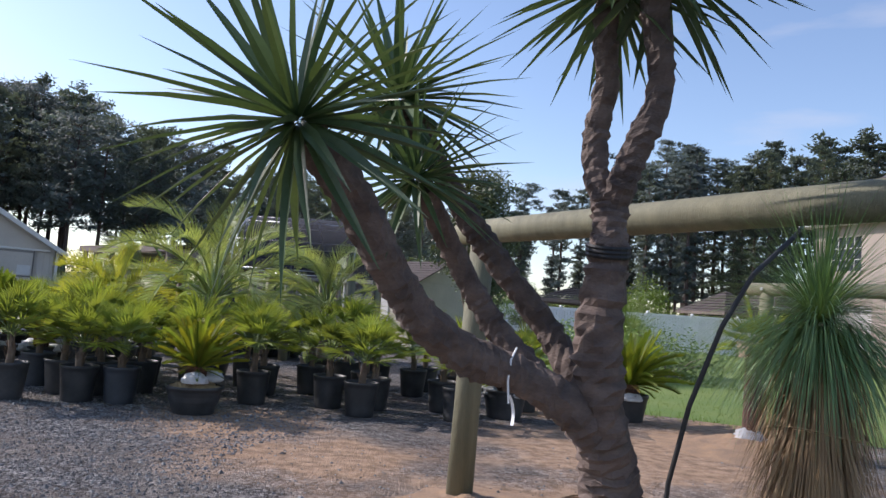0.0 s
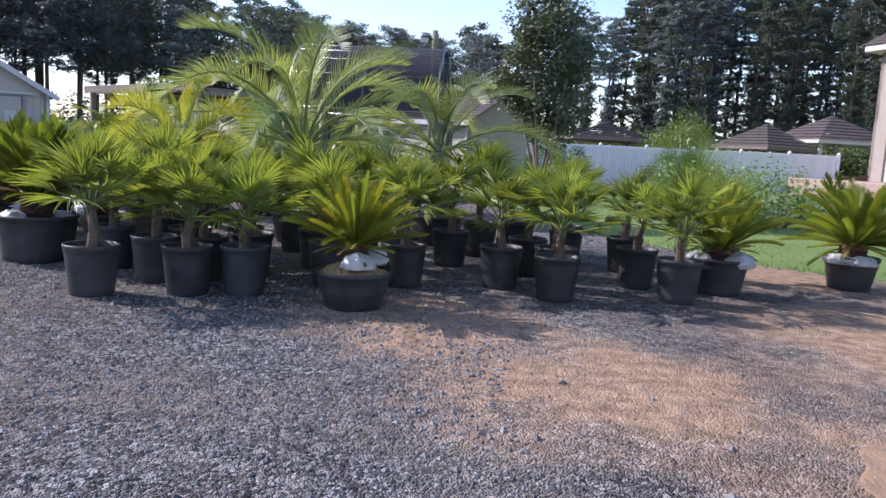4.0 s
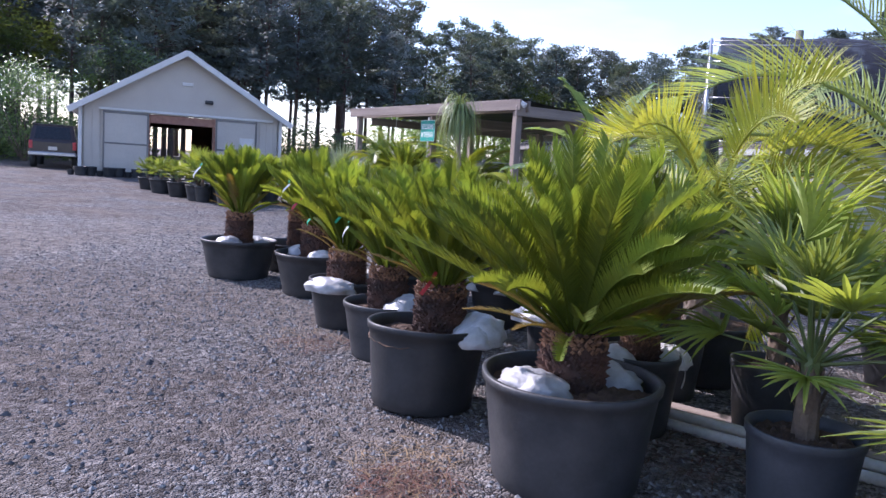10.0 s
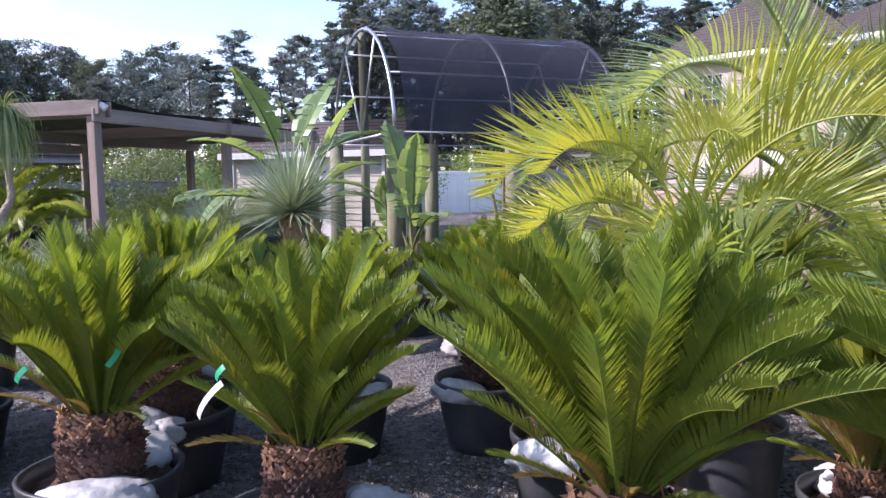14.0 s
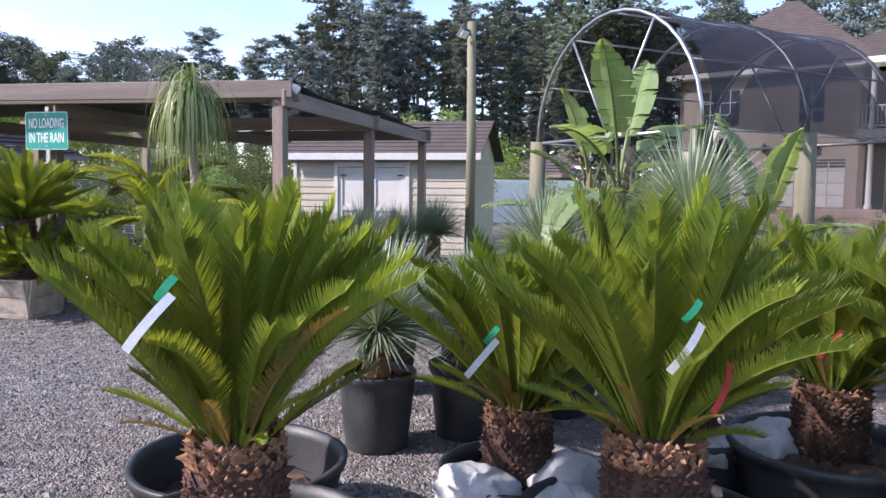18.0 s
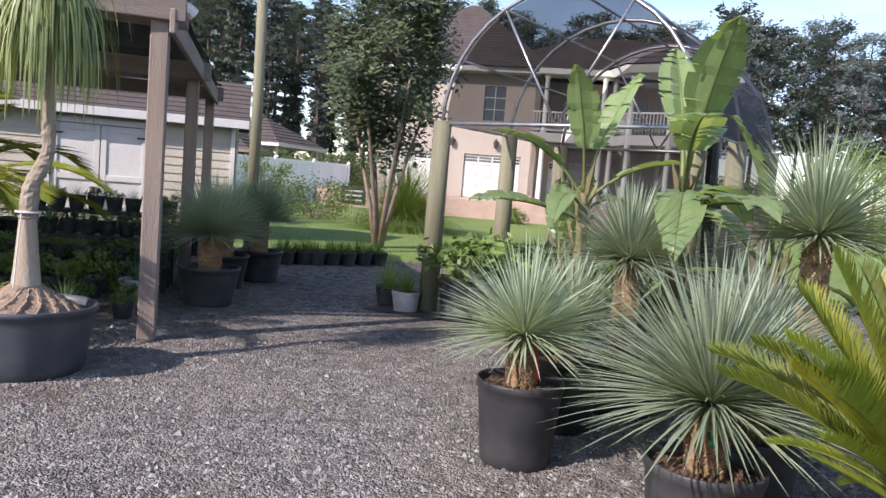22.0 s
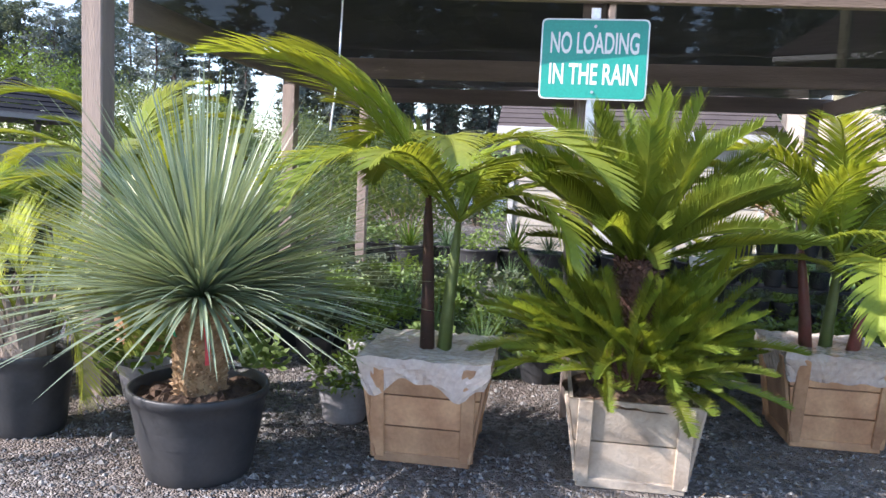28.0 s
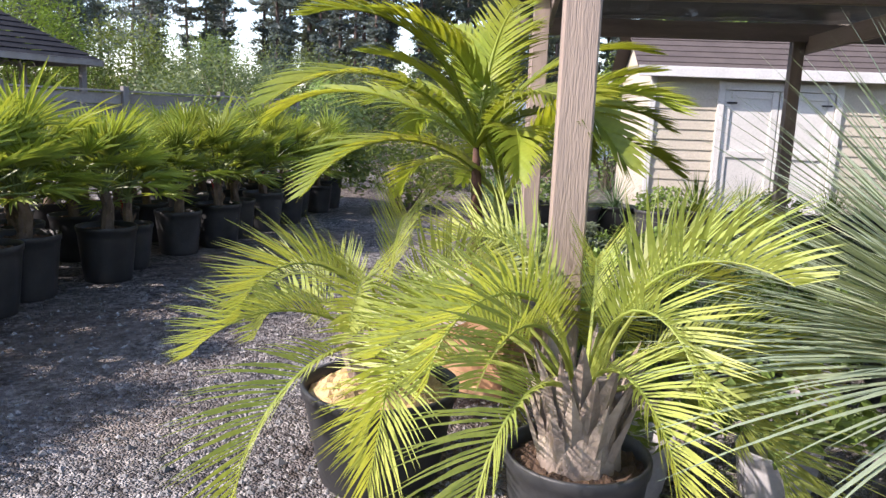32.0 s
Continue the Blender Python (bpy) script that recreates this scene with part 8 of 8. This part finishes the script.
# ---- trees and shrubs on the lawn ----
def build_crape():
    ob = thing("crape_myrtle", at(3.25, 23.2), "crape myrtle with several slim pale trunks and a dark leafy crown", "tree")
    rng = random.Random(12)
    for k in range(6):
        a = k * 1.05
        mb = Mesh()
        mb.tube([(0.06 * math.cos(a), 0.06 * math.sin(a), 0), (0.22 * math.cos(a), 0.22 * math.sin(a), 0.9), (0.5 * math.cos(a), 0.5 * math.sin(a), 2.0), (0.95 * math.cos(a), 0.95 * math.sin(a), 3.6)], [0.055, 0.045, 0.035, 0.015], 8, bump=0.06)
        part("trunk", mb.done("trunk", BARK_SMOOTH, True), ob)
    part("crown", leafy_mesh("crape_crown", 33, 1.38, 4.6, 17000, 0.15, LEAF_DARK, None, 1.75, 120)[1], ob)


build_crape()


def fountain_grass(x, y, h, r, seed, label):
    ob = thing("ornamental_grass", at(x, y, rise(x, y)), label, "grass clump", "ornamental grasses")
    part("blades", blade_crown("blades", 2600, h, 0.012, LEAF_LIGHT, 18, 88, 1.5, seed, 5, 0.1, 0.3, r), ob)
    part("dry_base", blade_crown("dry_base", 700, h * 0.55, 0.012, DRY_GRASS, 5, 70, 1.0, seed + 1, 3, 0.1, 0.3, r * 0.8), ob, None, "brown dry blades at the base")


fountain_grass(8.9, 26.3, 2.0, 0.55, 61, "tall rounded clump of fountain grass on the lawn")
for k, (x, y, w, h, mt, lab) in enumerate((                                       (6.3, 17.5, 1.5, 1.3, LEAF_LIGHT, "wide soft clump of fountain grass"), (8.3, 18.3, 1.5, 1.4, LEAF_LIGHT, "wide soft clump of fountain grass"),
                                       (9.3, 30.0, 1.4, 1.2, LEAF_SHRUB, "low green garden shrub on the lawn"),
                                       (2.2, 34.5, 0.9, 1.7, LEAF_DARK, "upright dark shrub before the white fence"), (6.0, 34.5, 1.0, 1.9, LEAF_DARK, "upright dark shrub before the white fence"),
                                       (10.5, 33.5, 1.0, 2.0, LEAF_SHRUB, "upright shrub before the white fence"), (16.9, 30.6, 0.55, 0.75, LEAF_DARK, "clipped reddish shrub by the drive"),
                                       (18.2, 27.0, 0.55, 0.7, LEAF_LIGHT, "clipped low shrub by the drive"), (13.0, 41.0, 2.2, 4.0, LEAF_LIGHT, "bright willow-like tree behind the fence"), (2.0, 43.0, 2.5, 3.4, LEAF_WOOD, "round leafy tree behind the fence"),
                                       (-14.0, 41.5, 2.0, 4.0, LEAF_LIGHT, "light green bamboo clump behind the fence"), (-2.5, 44.0, 2.6, 3.2, LEAF_WOOD, "round leafy tree behind the fence"),
                                       (-1.0, 40.5, 1.3, 2.2, LEAF_LIGHT, "yellow green shrub behind the fence"), (-34.6, 39.2, 3.3, 5.0, LEAF_SHRUB, "large clipped shrub beside the barn"), (-36.7, 49.6, 3.4, 9.2, LEAF_SHRUB, "broad leafy tree behind the barn"), (-38.6, 43.2, 3.0, 5.6, LEAF_DARK, "dark leafy tree beside the barn"), (-36.5, 36.0, 2.6, 4.0, LEAF_DARK, "dark spreading shrub beside the barn"),
                                       (-11.6, 53.8, 3.0, 5.0, LEAF_SHRUB, "leafy tree far behind the grey fence"), (-6.0, 55.5, 3.2, 6.0, LEAF_SHRUB, "round leafy tree far behind the grey fence"), (-1.5, 56.5, 3.0, 5.0, LEAF_WOOD, "leafy tree far behind the grey fence"), (2.6, 57.2, 2.6, 4.6, LEAF_SHRUB, "leafy tree far behind the grey fence"), (6.4, 55.8, 2.6, 4.4, LEAF_WOOD, "leafy tree far behind the grey fence"),
                                       (1.0, 31.5, 1.2, 2.2, LEAF_SHRUB, "green shrub beside the shed"), (3.5, 31.0, 1.6, 4.2, LEAF_SHRUB, "leafy tree beside the shed"), (-6, 36, 1.1, 1.6, LEAF_SHRUB, "leafy bush behind the palm rows"),
                                       (-4.6, 34.0, 1.4, 1.7, LEAF_WOOD, "light leafy bush behind the shade house"), (-3.6, 29.6, 1.1, 1.4, LEAF_WOOD, "leafy bush beside the shed"), (-5.2, 30.6, 1.1, 1.3, LEAF_WOOD, "light leafy bush behind the shade house"), (-2.2, 33.2, 1.4, 1.6, LEAF_WOOD, "leafy bush behind the shade house"), (31.0, 12.0, 2.4, 4.6, LEAF_SHRUB, "large leafy tree beyond the lawn"), (22.5, 14.0, 2.4, 4.4, LEAF_SHRUB, "large leafy tree beyond the lawn"), (29.0, 10.0, 3.0, 6.0, LEAF_DARK, "large leafy tree beyond the lawn"))):
    dens = int(1800 * max(1, w * h))
    plant_tree("shrub" if h < 3 else "tree", leafy_mesh("shrub", 200 + k, w, h, min(dens, 9500), 0.075 + 0.022 * w, mt, 0.05, 0.0, 18 + int(8 * w)), at(x, y, rise(x, y) - 0.03, k * 33), lab, "shrub" if h < 3 else "tree")


# ---- loose straw and litter on the gravel ----
def straw(x, y, r, n, seed, mat=DRY_GRASS, label="loose dry straw on the gravel"):
    rng, mb = random.Random(seed), Mesh()
    for _ in range(n):
        a, q = rng.uniform(0, 6.3), r * rng.random() ** 0.6
        b, L = rng.uniform(0, 6.3), rng.uniform(0.05, 0.16)
        p = Vector((q * math.cos(a), q * math.sin(a), rng.uniform(0.006, 0.03)))
        mb.blade(p, Vector((math.cos(b), math.sin(b), rng.uniform(-0.05, 0.15))), Vector((0, 0, 1)), L, 0.005, 0.2, 2, 0.1)
    solid("straw_litter", mb.done("straw_litter", mat), at(x, y), label, "straw", "ground litter", "stuff")


for _k, (_x, _y, _r, _n, _m) in enumerate(((-4.60, 8.42, 0.24, 420, RUST_STRAW), (-3.2, 9.3, 0.4, 300, RUST_STRAW), (-5.9, 10.55, 0.3, 220, RUST_STRAW), (-7.05, 18.35, 0.18, 60, RUST_STRAW), (-10.83, 23.27, 0.26, 260, LEAF_LIGHT), (-6.0, 17.1, 0.3, 40, DRY_GRASS), (-7.3, 16.6, 0.5, 26, DRY_GRASS), (-4.65, 8.7, 0.3, 160, DRY_GRASS), (-6.1, 10.7, 0.35, 80, DRY_GRASS),
                                           (-4.5, 8.2, 0.25, 120, DRY_GRASS), (-5.6, 13.9, 0.6, 60, DRY_GRASS), (-0.2, 6.6, 0.7, 50, DRY_GRASS), (-9.5, 22.7, 0.5, 120, LEAF_LIGHT), (-7.6, 20.2, 0.5, 60, DRY_GRASS))):
    straw(_x, _y, _r, _n, _k, _m, "sparse weeds in the gravel" if _m is LEAF_LIGHT else "rust red straw on the gravel" if _m is RUST_STRAW else "loose dry straw on the gravel")
